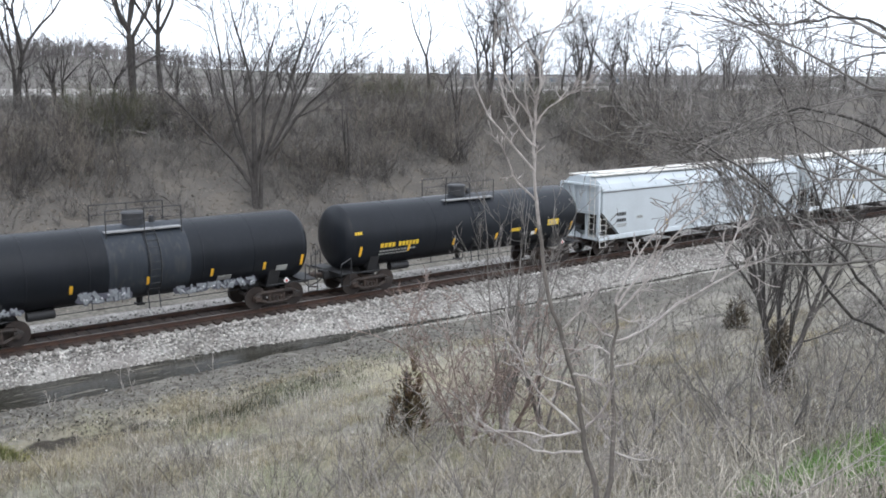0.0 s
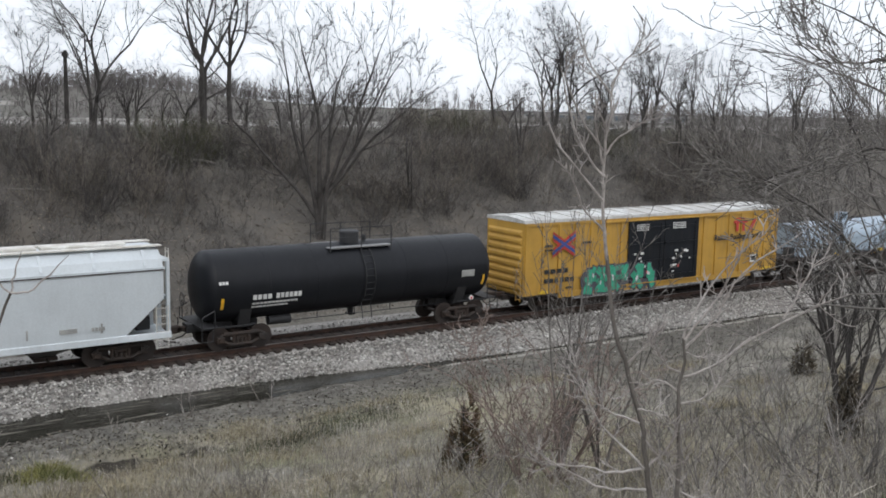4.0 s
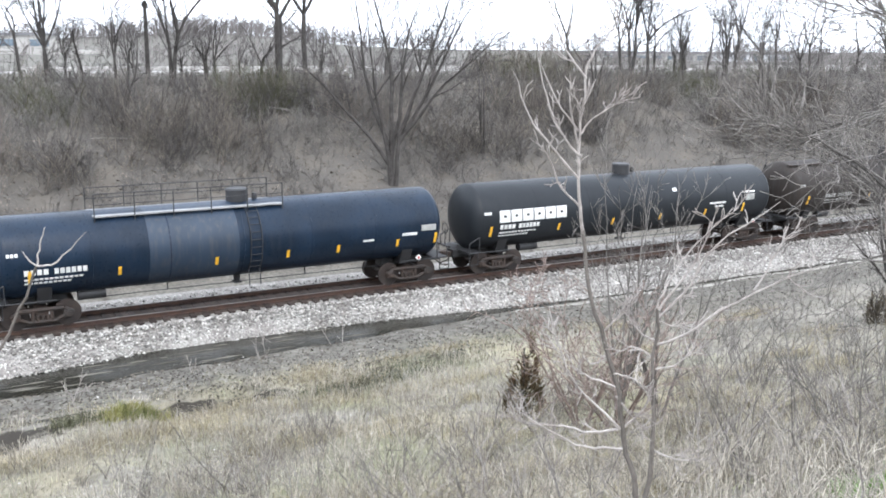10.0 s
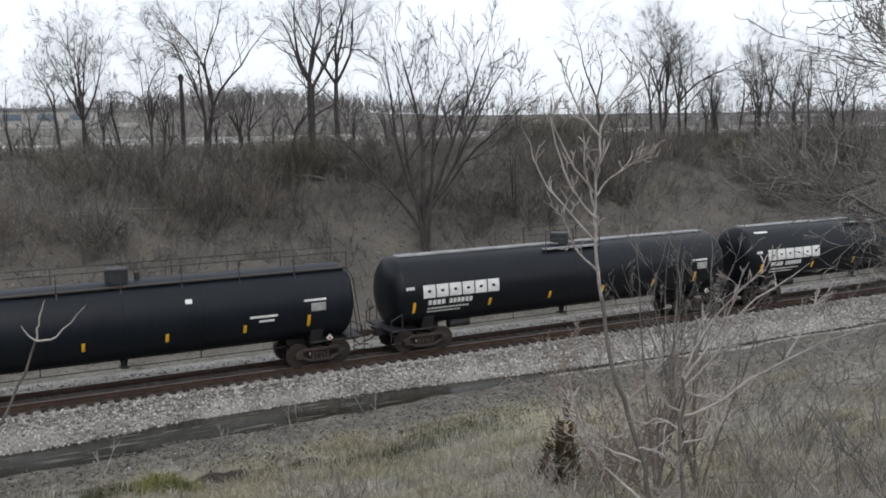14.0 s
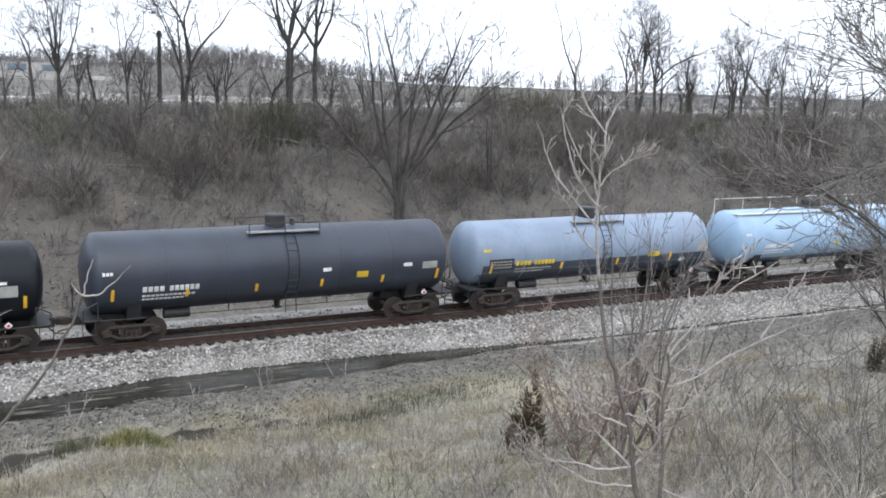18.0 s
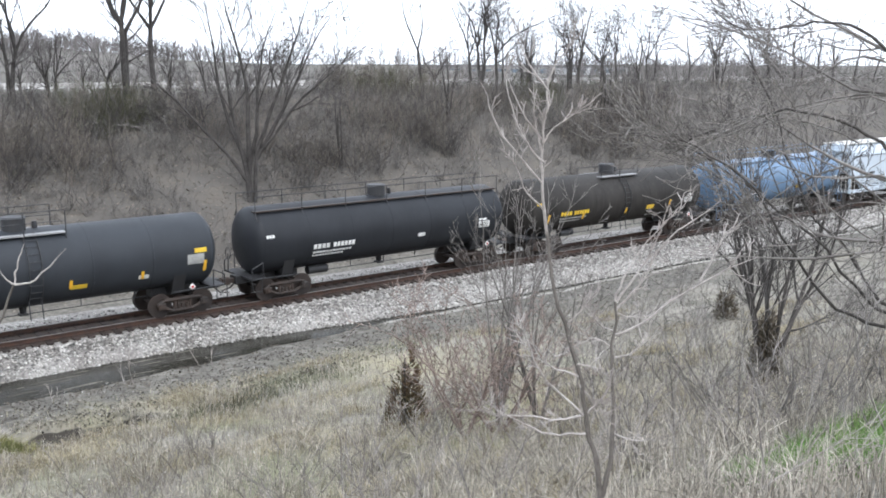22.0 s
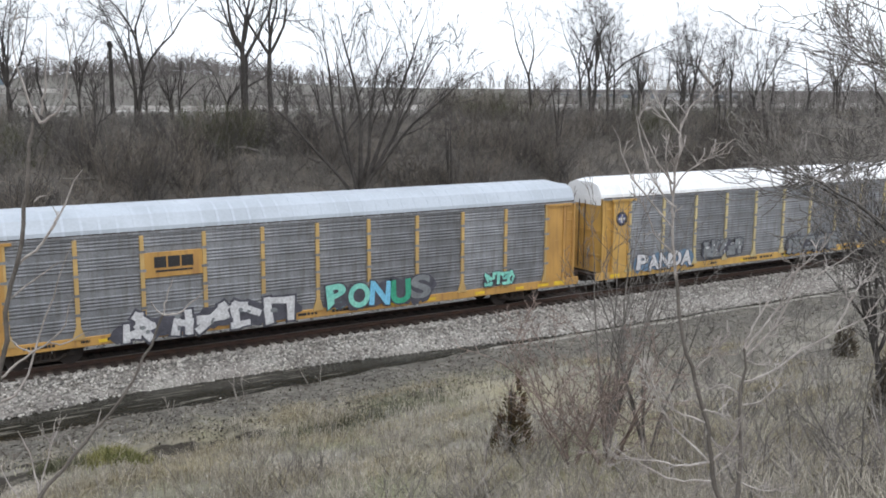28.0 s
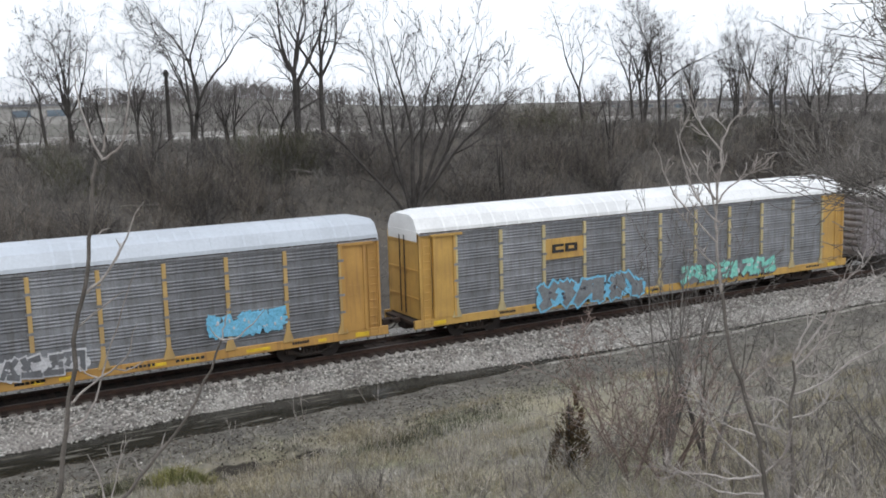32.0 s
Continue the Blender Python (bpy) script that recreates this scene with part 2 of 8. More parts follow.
def earth_material():
    """Matted dead grass with straw, moss and bare soil; leaf litter on the far bank."""
    m = mat("dead_grass_ground", (0.255, 0.238, 0.203), 0.95, second=(0.16, 0.149, 0.127), scale=0.45, mix=0.6, fine=7.0, grain=0.4, bump=0.8, spec=0.15)
    n, l = m.node_tree.nodes, m.node_tree.links
    bsdf = n["Principled BSDF"]
    old = bsdf.inputs["Base Color"].links[0].from_socket
    co = n.new("ShaderNodeTexCoord")
    sep = n.new("ShaderNodeSeparateXYZ")
    l.new(co.outputs["Object"], sep.inputs[0])

    def tex(s, off, detail=5.0):
        mp, t = n.new("ShaderNodeMapping"), n.new("ShaderNodeTexNoise")
        mp.inputs["Location"].default_value = (off, off * 2, 0)
        l.new(co.outputs["Object"], mp.inputs[0])
        l.new(mp.outputs[0], t.inputs["Vector"])
        t.inputs["Scale"].default_value, t.inputs["Detail"].default_value = s, detail
        return t.outputs["Fac"]

    def rng(v, a, b, c=0.0, d=1.0):
        r = n.new("ShaderNodeMapRange")
        l.new(v, r.inputs[0])
        for i, k in enumerate((a, b, c, d)):
            r.inputs[i + 1].default_value = k
        return r.outputs[0]

    def mul(a, b):
        x = n.new("ShaderNodeMath")
        x.operation = "MULTIPLY"
        l.new(a, x.inputs[0])
        l.new(b, x.inputs[1])
        return x.outputs[0]

    def over(fac, a, colour):
        x = n.new("ShaderNodeMix")
        x.data_type = "RGBA"
        l.new(fac, x.inputs[0])
        l.new(a, x.inputs[6])
        x.inputs[7].default_value = (*colour, 1)
        return x.outputs[2]

    y = sep.outputs["Y"]
    field = mul(mul(rng(y, -30, -22), rng(y, -6.5, -9)), rng(sep.outputs["X"], 12, 4, 0.15, 1.0))
    c = over(mul(field, rng(tex(0.17, 3.0), 0.48, 0.62, 0, 0.7)), old, (0.34, 0.3, 0.195))
    c = over(mul(field, rng(tex(0.3, 9.0), 0.52, 0.66, 0, 0.7)), c, (0.19, 0.195, 0.11))
    c = over(rng(tex(1.1, 5.0), 0.62, 0.72, 0, 0.7), c, (0.0492, 0.0393, 0.0295))
    soil = mul(rng(y, -10.5, -7.5), rng(y, -2, -4))
    c = over(mul(soil, rng(tex(0.9, 2.0), 0.35, 0.6, 0.35, 0.95)), c, (0.128, 0.12, 0.106))
    c = over(mul(soil, rng(tex(2.6, 8.0), 0.52, 0.64, 0, 0.7)), c, (0.06, 0.055, 0.046))
    c = over(mul(soil, rng(tex(3.3, 6.0), 0.56, 0.66, 0, 0.7)), c, (0.23, 0.22, 0.195))
    c = over(rng(y, 4, 7, 0, 0.85), c, (0.0883, 0.08, 0.0721))
    c = over(mul(rng(y, 5, 8), rng(tex(0.5, 1.0), 0.5, 0.65, 0, 0.75)), c, (0.135, 0.119, 0.1))
    c = over(mul(rng(y, 34, 40), rng(tex(0.05, 7.0), 0.4, 0.6, 0.3, 0.9)), c, (0.157, 0.151, 0.132))
    for hx, hy, rx, ry in HOLLOWS:
        mp, ln, wob = n.new("ShaderNodeMapping"), n.new("ShaderNodeVectorMath"), n.new("ShaderNodeMath")
        mp.inputs["Location"].default_value = (-hx / rx, -hy / ry, 0)
        mp.inputs["Scale"].default_value = (1 / rx, 1 / ry, 0)
        l.new(co.outputs["Object"], mp.inputs[0])
        ln.operation = "LENGTH"
        l.new(mp.outputs[0], ln.inputs[0])
        wob.operation = "ADD"
        l.new(ln.outputs["Value"], wob.inputs[0])
        l.new(rng(tex(1.6, 4.0), 0.3, 0.7, -0.4, 0.4), wob.inputs[1])
        c = over(rng(wob.outputs[0], 1.1, 0.85, 0, 0.95), c, (0.0306, 0.0262, 0.021))
    l.new(c, bsdf.inputs["Base Color"])
    return m


M_GROUND = earth_material()
M_BALLAST = mat("limestone_ballast", (0.297, 0.284, 0.262), 0.9, second=(0.219, 0.203, 0.188), scale=0.9, fine=10.0, grain=0.5, bump=1.0, spec=0.2)
# rust stain, its colour darkened further for the train's shade
M_STAINEDSHADE = mat("stained_ballast", (0.0935, 0.077, 0.066), 0.9, second=(0.0605, 0.0468, 0.0385), scale=1.2, fine=10, grain=0.5, bump=1.0, spec=0.2)
M_STONE = mat("ballast_stone", (0.402, 0.389, 0.363), 0.9, second=(0.289, 0.271, 0.249), scale=2.0, fine=20.0, grain=0.2, bump=0.3, island=0.65, spec=0.2)
M_TIE = mat("creosoted_tie", (0.0468, 0.0303, 0.0231), 0.85, second=(0.0303, 0.022, 0.0182), scale=3, fine=30, rand=0.35)
M_RAIL = mat("rusty_rail", (0.0715, 0.0385, 0.0248), 0.6, second=(0.0468, 0.0275, 0.022), scale=2.5, fine=20)
M_RAILTOP = mat("worn_steel", (0.35, 0.33, 0.31), 0.35, 0.8, fine=30, grain=0.1)
M_WATER = mat("ditch_water", (0.02, 0.019, 0.014), 0.2, second=(0.032, 0.03, 0.024), scale=0.55, mix=0.12, fine=5.0, grain=0.45, bump=0.15, axis=(0.22, 2.6, 1), spec=0.35)
M_BARK = mat("grey_bark", (0.0821, 0.0756, 0.0701), 0.9, second=(0.0492, 0.0449, 0.0416), scale=3, fine=30, grain=0.35, bump=0.5, spec=0.2)
M_TWIG = mat("bare_twigs", (0.0929, 0.0857, 0.0806), 0.9, second=(0.0629, 0.0575, 0.0547), scale=0.6, fine=12, grain=0.2, bump=0, island=0.3, spec=0.2)
M_BRUSH = mat("brush_twigs", (0.193, 0.18, 0.166), 0.9, second=(0.106, 0.0978, 0.0918), scale=0.25, fine=8, grain=0.2, bump=0, island=0.45, spec=0.2)
M_BROWNBRUSH = mat("brown_brush_twigs", (0.2, 0.175, 0.15), 0.9, second=(0.13, 0.114, 0.098), scale=0.25, fine=8, grain=0.2, bump=0, island=0.45, spec=0.2)
# paler than the near twigs: distance haze is put into this colour
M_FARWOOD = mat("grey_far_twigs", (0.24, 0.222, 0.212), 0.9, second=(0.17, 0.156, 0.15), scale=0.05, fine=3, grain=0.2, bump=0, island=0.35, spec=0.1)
M_OLIVE = mat("olive_brush", (0.106, 0.109, 0.0665), 0.9, second=(0.073, 0.073, 0.0465), scale=0.5, fine=8, grain=0.2, bump=0, island=0.4, spec=0.2)
M_MOSS = mat("yellow_green_tuft", (0.25, 0.24, 0.09), 0.9, second=(0.16, 0.165, 0.07), scale=1.5, fine=8, grain=0.2, bump=0, island=0.4, spec=0.15)
M_PALE = mat("pale_sapling_bark", (0.39, 0.36, 0.335), 0.8, second=(0.26, 0.232, 0.212), scale=4, fine=40, grain=0.25, bump=0.2, spec=0.3)
M_SAPTRUNK = mat("sapling_bark", (0.149, 0.132, 0.118), 0.8, second=(0.0878, 0.078, 0.0675), scale=5, fine=40, grain=0.25, bump=0.2, spec=0.3)
M_SHRUB = mat("shrub_bark", (0.219, 0.203, 0.188), 0.85, second=(0.14, 0.128, 0.118), scale=3, fine=30, grain=0.25, bump=0.1, island=0.3, spec=0.2)
M_ROUGHBARK = mat("rough_furrowed_bark", (0.2, 0.185, 0.165), 0.95, second=(0.07, 0.063, 0.055), scale=9, mix=0.5, fine=26, grain=0.6, bump=1.0, axis=(1, 1, 0.12), spec=0.15)
M_RUSSET = mat("russet_twigs", (0.3, 0.235, 0.205), 0.85, second=(0.2, 0.16, 0.14), scale=3, fine=30, grain=0.25, bump=0.1, island=0.3, spec=0.2)
M_STRAW = mat("dead_stalks", (0.43, 0.395, 0.34), 0.9, second=(0.27, 0.243, 0.2), scale=0.4, fine=6, grain=0.15, bump=0, island=0.6, spec=0.15)
M_TUFT = mat("matted_grass", (0.41, 0.385, 0.29), 0.9, second=(0.285, 0.28, 0.19), scale=0.3, fine=5, grain=0.15, bump=0, island=0.45, spec=0.15)
M_GREYTUFT = mat("grey_matted_grass", (0.29, 0.272, 0.235), 0.9, second=(0.19, 0.178, 0.152), scale=0.3, fine=5, grain=0.15, bump=0, island=0.45, spec=0.15)
M_GREEN = mat("fresh_grass", (0.1, 0.215, 0.045), 0.7, second=(0.16, 0.24, 0.075), scale=0.8, fine=6, grain=0.15, bump=0, island=0.35, spec=0.3)
M_JUNIPER = mat("juniper_sprays", (0.085, 0.0765, 0.0425), 0.85, second=(0.128, 0.085, 0.0553), scale=2, fine=15, grain=0.2, bump=0, island=0.4, spec=0.15)
M_CEDAR = mat("dark_cedar_sprays", (0.105, 0.092, 0.07), 0.85, second=(0.14, 0.118, 0.092), scale=2, fine=15, grain=0.2, bump=0, island=0.4, spec=0.15)
M_CONCRETE = mat("pale_concrete", (0.45, 0.435, 0.41), 0.85, second=(0.33, 0.32, 0.3), scale=0.3, fine=6, grain=0.15)
M_WALLWHITE = mat("white_cladding", (0.744, 0.756, 0.768), 0.6, scale=0.2, fine=3, grain=0.1, second=(0.6, 0.6, 0.6))
M_ROOF = mat("dark_roofing", (0.22, 0.22, 0.231), 0.8, scale=0.3, fine=4)
M_WINDOW = mat("dark_window_glass", (0.176, 0.22, 0.264), 0.15, scale=0.5, fine=3, grain=0.1, bump=0)

PROFILE = [(-400, 9.0), (-60, 8.6), (-39, 8.3), (-36, 7.6), (-33, 6.2), (-29, 4.1), (-25, 2.5), (-21, 1.4), (-17, 0.55), (-12, -0.1), (-8, -0.55), (-5.6, -0.78), (3.1, -0.75), (4.6, -0.75), (6.5, -0.2), (9, 1.0), (12, 2.3), (20, 5.5), (25, 6.9), (28, 7.55), (33, 7.45), (60, 7.3), (110, 7.2), (400, 7.6), (3000, 9)]
PY, PZ = np.array([p[0] for p in PROFILE], float), np.array([p[1] for p in PROFILE], float)


def soft_step(a):
    a = np.clip(a, 0, 1)
    return a * a * (3 - 2 * a)


def toe(x):
    """How far before the track the ballast ends."""
    x = np.asarray(x, float)
    return 2.6 + 0.65 * soft_step((-5 - x) / 5) + 1.3 * soft_step((x + 1) / 17)


def height(x, y):
    x, y = np.asarray(x, float), np.asarray(y, float)
    a = np.sin(x * 0.31 + y * 0.17 + 1.3) * np.sin(y * 0.41 - x * 0.11) * 0.5 + np.sin(x * 0.93 + 2.0) * np.sin(y * 1.07 + x * 0.35) * 0.22 + np.sin(x * 2.3 + y * 1.7) * np.sin(y * 2.9 - x * 1.1) * 0.1
    free = np.clip((np.abs(y + 0.4) - 5.5) / 6.0, 0, 1)
    z = np.interp(y, PY, PZ) + a * free * 0.45
    wide = 2.85 - 2.05 * soft_step((x + 3) / 17)
    edge = -toe(x) + 0.15
    inside = soft_step((edge + 0.1 - y) / 0.2) * soft_step((y - (edge - wide) + 0.12 + 0.1 * np.sin(x * 1.3) + 0.07 * np.sin(x * 3.1)) / 0.3)
    z = z - 0.34 * inside
    # washed-out hollows with heaped soil beside them
    for hx, hy, s, d in ((-6.6, -9.95, 1.05, 0.6), (-8.0, -11.2, 0.8, -0.5), (-4.5, -10.35, 0.7, 0.4), (-4.6, -11.3, 0.7, -0.2), (-5.6, -9.9, 0.7, -0.2), (-12, -12, 1.2, 0.3), (-10.4, -11.2, 0.9, -0.25)):
        z = z - d * np.exp(-((x - hx) ** 2 / 1.6 + (y - hy) ** 2) / s**2)
    # a wooded hill far behind
    z = z + 5.0 * np.exp(-(((x - 82) / 45) ** 2 + ((y - 300) / 60) ** 2)) + 1.5 * np.exp(-(((x - 20) / 90) ** 2 + ((y - 320) / 60) ** 2))
    # a field that climbs gently behind the road
    z = z + 1.9 * soft_step((y - 62) / 75) * soft_step((90 - x + (y - 62) * 0.9) / 50)
    return z


def ground():
    xs = np.concatenate([[-3000, -1200, -600, -300, -180, -120, -90], np.arange(-60, 60, 0.45), np.arange(60, 130, 1.5), [135, 150, 170, 200, 240, 300, 400, 600, 1200, 3000]])
    ys = np.concatenate([[-3000, -1000, -300, -120, -80, -60, -50], np.arange(-45, -7, 0.45), np.arange(-7, -3, 0.14), np.arange(-3, 40, 0.6), [42, 46, 50, 56, 64, 80, 110, 160, 200, 230, 260, 290, 320, 360, 420, 500, 1200, 3000]])
    gx, gy = np.meshgrid(xs, ys, indexing="ij")
    v = np.stack([gx, gy, height(gx, gy)], -1).reshape(-1, 3)
    n, m = len(xs), len(ys)
    i = (np.arange(n - 1)[:, None] * m + np.arange(m - 1)[None]).ravel()
    f = np.stack([i, i + m, i + m + 1, i + 1], 1)
    tagged(new("ground", quads("ground", v, f, M_GROUND, True)), "rough slopes of dead grass, soil and leaf litter", "ground", kind="structure")


ground()
g = Geo()
for x in range(-60, 120, 4):
    g.add([(x, -7, -0.93), (x + 4, -7, -0.93), (x + 4, -2.5, -0.93), (x, -2.5, -0.93)], [(0, 1, 2, 3)])
tagged(new("water", g.mesh("water", M_WATER)), "dark muddy water in the trackside ditch", "water", kind="structure")

M_MUD = mat("ditch_mud", (0.12, 0.112, 0.095), 0.85, second=(0.075, 0.07, 0.058), scale=1.5, fine=12, grain=0.35, bump=0.3, island=0.3, spec=0.2)
g = Geo()
RM = random.Random(15)
for k in range(60):
    x = RM.uniform(-26, 2)
    edge, wide = -float(toe(x)) + 0.05, float(2.85 - 2.05 * soft_step((x + 3) / 17))
    y, n, w = edge - wide * RM.uniform(0.1, 0.95), RM.uniform(0.5, 2.6), RM.uniform(0.03, 0.1)
    ring = [(x - n / 2, y), (x - n * 0.2, y - w), (x + n * 0.25, y - w * 0.7), (x + n / 2, y + RM.uniform(-0.05, 0.05)), (x + n * 0.1, y + w * 0.8), (x - n * 0.3, y + w * 0.6)]
    g.add([(a, b, -0.94) for a, b in ring] + [(x, y, -0.94 + RM.uniform(0.025, 0.05))], [(i, (i + 1) % 6, 6) for i in range(6)])
tagged(new("mud_bars", g.mesh("mud_bars", M_MUD)), "thin bars of grey mud in the ditch water", "mud", kind="stuff")


# a pale strip along the near edge of the ditch
M_EDGESTRIP = mat("pale_silt", (0.36, 0.345, 0.31), 0.9, second=(0.26, 0.245, 0.215), scale=1.2, fine=12, grain=0.25, bump=0.3, spec=0.2)
xs = np.arange(9, 70, 0.5)
near = -toe(xs) - 2.85 + 2.05 * soft_step((xs + 3) / 17) - 0.05 + 0.12 * np.sin(xs * 0.9)
band = 0.16 + 0.1 * np.sin(xs * 0.45) + 0.06 * np.sin(xs * 1.7)
v = np.stack([np.stack([xs, near + 0.12, xs * 0 - 0.95], 1), np.stack([xs, near - band * 0.5, height(xs, near - band * 0.5) + 0.03], 1), np.stack([xs, near - band - 0.35, height(xs, near - band - 0.35) - 0.03], 1)], 1).reshape(-1, 3)
i = np.concatenate([np.arange(len(xs) - 1) * 3, np.arange(len(xs) - 1) * 3 + 1])
tagged(new("silt_bar", quads("silt_bar", v, np.stack([i, i + 3, i + 4, i + 1], 1)[:, ::-1], M_EDGESTRIP, True)), "pale strip along the near edge of the ditch", "silt", kind="stuff")


def ballast():
    xs = np.concatenate([[-400, -200, -100], np.arange(-60, 100, 1.0), [120, 160, 250, 500]])
    rows = []
    for x in xs:
        t = float(toe(x))
        w = 0.05 * math.sin(x * 0.7) + 0.04 * math.sin(x * 1.9)
        rows.append([(x, -t - 0.15, -1.25), (x, -t + w, -0.86), (x, -(t * 0.55 + 0.85) + w * 0.5, -0.52), (x, -1.6, -0.29), (x, -1.05, -0.25), (x, 1.05, -0.25), (x, 1.8, -0.29), (x, 3.6, -0.6), (x, 4.6, -0.66), (x, 5.3, -1.0)])
    v = np.array(rows).reshape(-1, 3)
    n, m = len(xs), 10
    i = (np.arange(n - 1)[:, None] * m + np.arange(m - 1)[None]).ravel()
    tagged(new("ballast_bed", quads("ballast_bed", v, np.stack([i, i + m, i + m + 1, i + 1], 1), M_BALLAST)), "pale grey crushed stone bed that carries the track", "ballast", kind="structure")
    strip = Geo().box(-60, 110, -1.0, 1.0, -0.3, -0.2)
    tagged(new("stained_ballast", strip.mesh("stained_ballast", M_STAINEDSHADE)), "rust-stained stones between the rails, darkened for shade under the train", "ballast", kind="structure")
    # loose stones on the near shoulder and between the rails
    r = np.random.RandomState(5)
    k = 26000
    x = -24 + 84 * r.rand(k) ** 1.2
    side = r.rand(k)
    y = np.where(side < 0.9, -1.35 - (toe(x) - 1.2) * r.rand(k), 1.35 + 3.2 * r.rand(k))
    t = toe(x)
    z = np.where(y > 1.3, -0.25 - (y - 1.8).clip(0) * 0.17, np.where(y > -1.3, -0.2, np.where(y > -1.75, -0.26, np.where(y > -(t * 0.55 + 0.85), -0.25 - (-1.75 - y) * 0.27 / (t * 0.55 - 0.9), -0.52 - (-(t * 0.55 + 0.85) - y) * 0.34 / (t * 0.45 - 0.85)))))
    s = 0.03 + 0.055 * r.rand(k) ** 1.5
    o = np.array([[1, 0, 0], [0, 1, 0], [-1, 0, 0], [0, -1, 0], [0, 0, 0.8], [0, 0, -0.6]])
    v = np.stack([x, y, z], 1)[:, None] + o[None] * s[:, None, None] * (0.6 + 0.8 * r.rand(k, 6, 1))
    tri = np.array([[0, 1, 4], [1, 2, 4], [2, 3, 4], [3, 0, 4], [1, 0, 5], [2, 1, 5], [3, 2, 5], [0, 3, 5]])
    f = (tri[None] + (np.arange(k) * 6)[:, None, None]).reshape(-1, 3)
    tagged(new("ballast_stones", quads("ballast_stones", v.reshape(-1, 3), f, M_STONE)), "loose crushed limestone pieces on the track bed", "ballast", kind="stuff")


ballast()


def railway():
    track = thing("railway_track", pose(0, 0, 0), "rusty rails on dark creosoted wooden ties", "track", kind="structure")
    head = [(-0.036, -0.012), (-0.036, -0.045), (-0.01, -0.06), (-0.01, -0.14), (-0.07, -0.16), (-0.07, -0.172), (0.07, -0.172), (0.07, -0.16), (0.01, -0.14), (0.01, -0.06), (0.036, -0.045), (0.036, -0.012)]
    for y in (-0.755, 0.755):
        rail = part("rail", Geo().slab([(y + a, b) for a, b in head], -400, 500), M_RAIL, track)
        part("rail_head", Geo().slab([(y - 0.03, -0.014), (y + 0.03, -0.014), (y + 0.03, -0.002), (y - 0.03, -0.002)], -400, 500), M_RAILTOP, rail, "worn bright running surface")
    tie = Geo().box(-0.115, 0.115, -1.3, 1.3, -0.34, -0.172, 0.012)
    tie.box(-0.09, 0.09, -0.9, -0.61, -0.172, -0.158).box(-0.09, 0.09, 0.61, 0.9, -0.172, -0.158)
    for sx in (-0.07, 0.07):
        for y in (-0.86, -0.65, 0.65, 0.86):
            tie.box(sx - 0.012, sx + 0.012, y - 0.014, y + 0.014, -0.16, -0.13)
    me = tie.mesh("tie", M_TIE)
    r = random.Random(3)
    rest = []
    for k in range(-400, 500):
        x = k * 0.5 + r.uniform(-0.04, 0.04)
        if -22 < x < 88:
            part("tie", me, None, track, at=pose(x, r.uniform(-0.05, 0.05), r.uniform(-0.012, 0.006), 0, 0, r.uniform(-1.2, 1.2)))
        else:
            rest.append(x)
    g = Geo()
    for x in rest:
        g.box(x - 0.115, x + 0.115, -1.3, 1.3, -0.34, -0.172)
    far = part("tie_rows", g, M_TIE, track)
    far["kind"] = "stuff"


railway()


# ---- plants ----
def branch(segs, r, p, d, length, radius, depth, kids=4, up=0.12, wander=0.18, angle=(25, 55), taper=0.45, steps=5, shrink=(0.45, 0.7), start=0.25, thin=0.004):
    """One branch as short tapered pieces, and its side branches."""
    p, d = Vector(p), Vector(d).normalized()
    pts, rad = [p.copy()], [radius]
    for i in range(steps):
        d = (d + Vector((r.gauss(0, wander), r.gauss(0, wander), r.gauss(0, wander) + up))).normalized()
        p = p + d * (length / steps)
        pts.append(p.copy())
        rad.append(max(radius * (1 - (1 - taper * 0.5) * (i + 1) / steps), thin))
    for a, b, ra, rb in zip(pts, pts[1:], rad, rad[1:]):
        segs.append((*a, *b, ra, rb))
    if depth <= 0:
        return
    for k in range(kids):
        f = start + (1 - start) * (k + r.random()) / kids
        i = min(int(f * steps), steps - 1)
        q = pts[i].lerp(pts[i + 1], f * steps - i)
        along = (pts[i + 1] - pts[i]).normalized()
        side = along.cross(Vector((r.gauss(0, 1), r.gauss(0, 1), r.gauss(0, 1)))).normalized()
        a = radians(r.uniform(*angle))
        child = along * math.cos(a) + side * math.sin(a)
        branch(segs, r, q, child, length * r.uniform(*shrink) * (1.15 - 0.5 * f), max(rad[i] * 0.55, thin), depth - 1, max(kids - (depth < 3), 2), up, wander, angle, taper, max(steps - 1, 3), shrink, 0.2, thin)


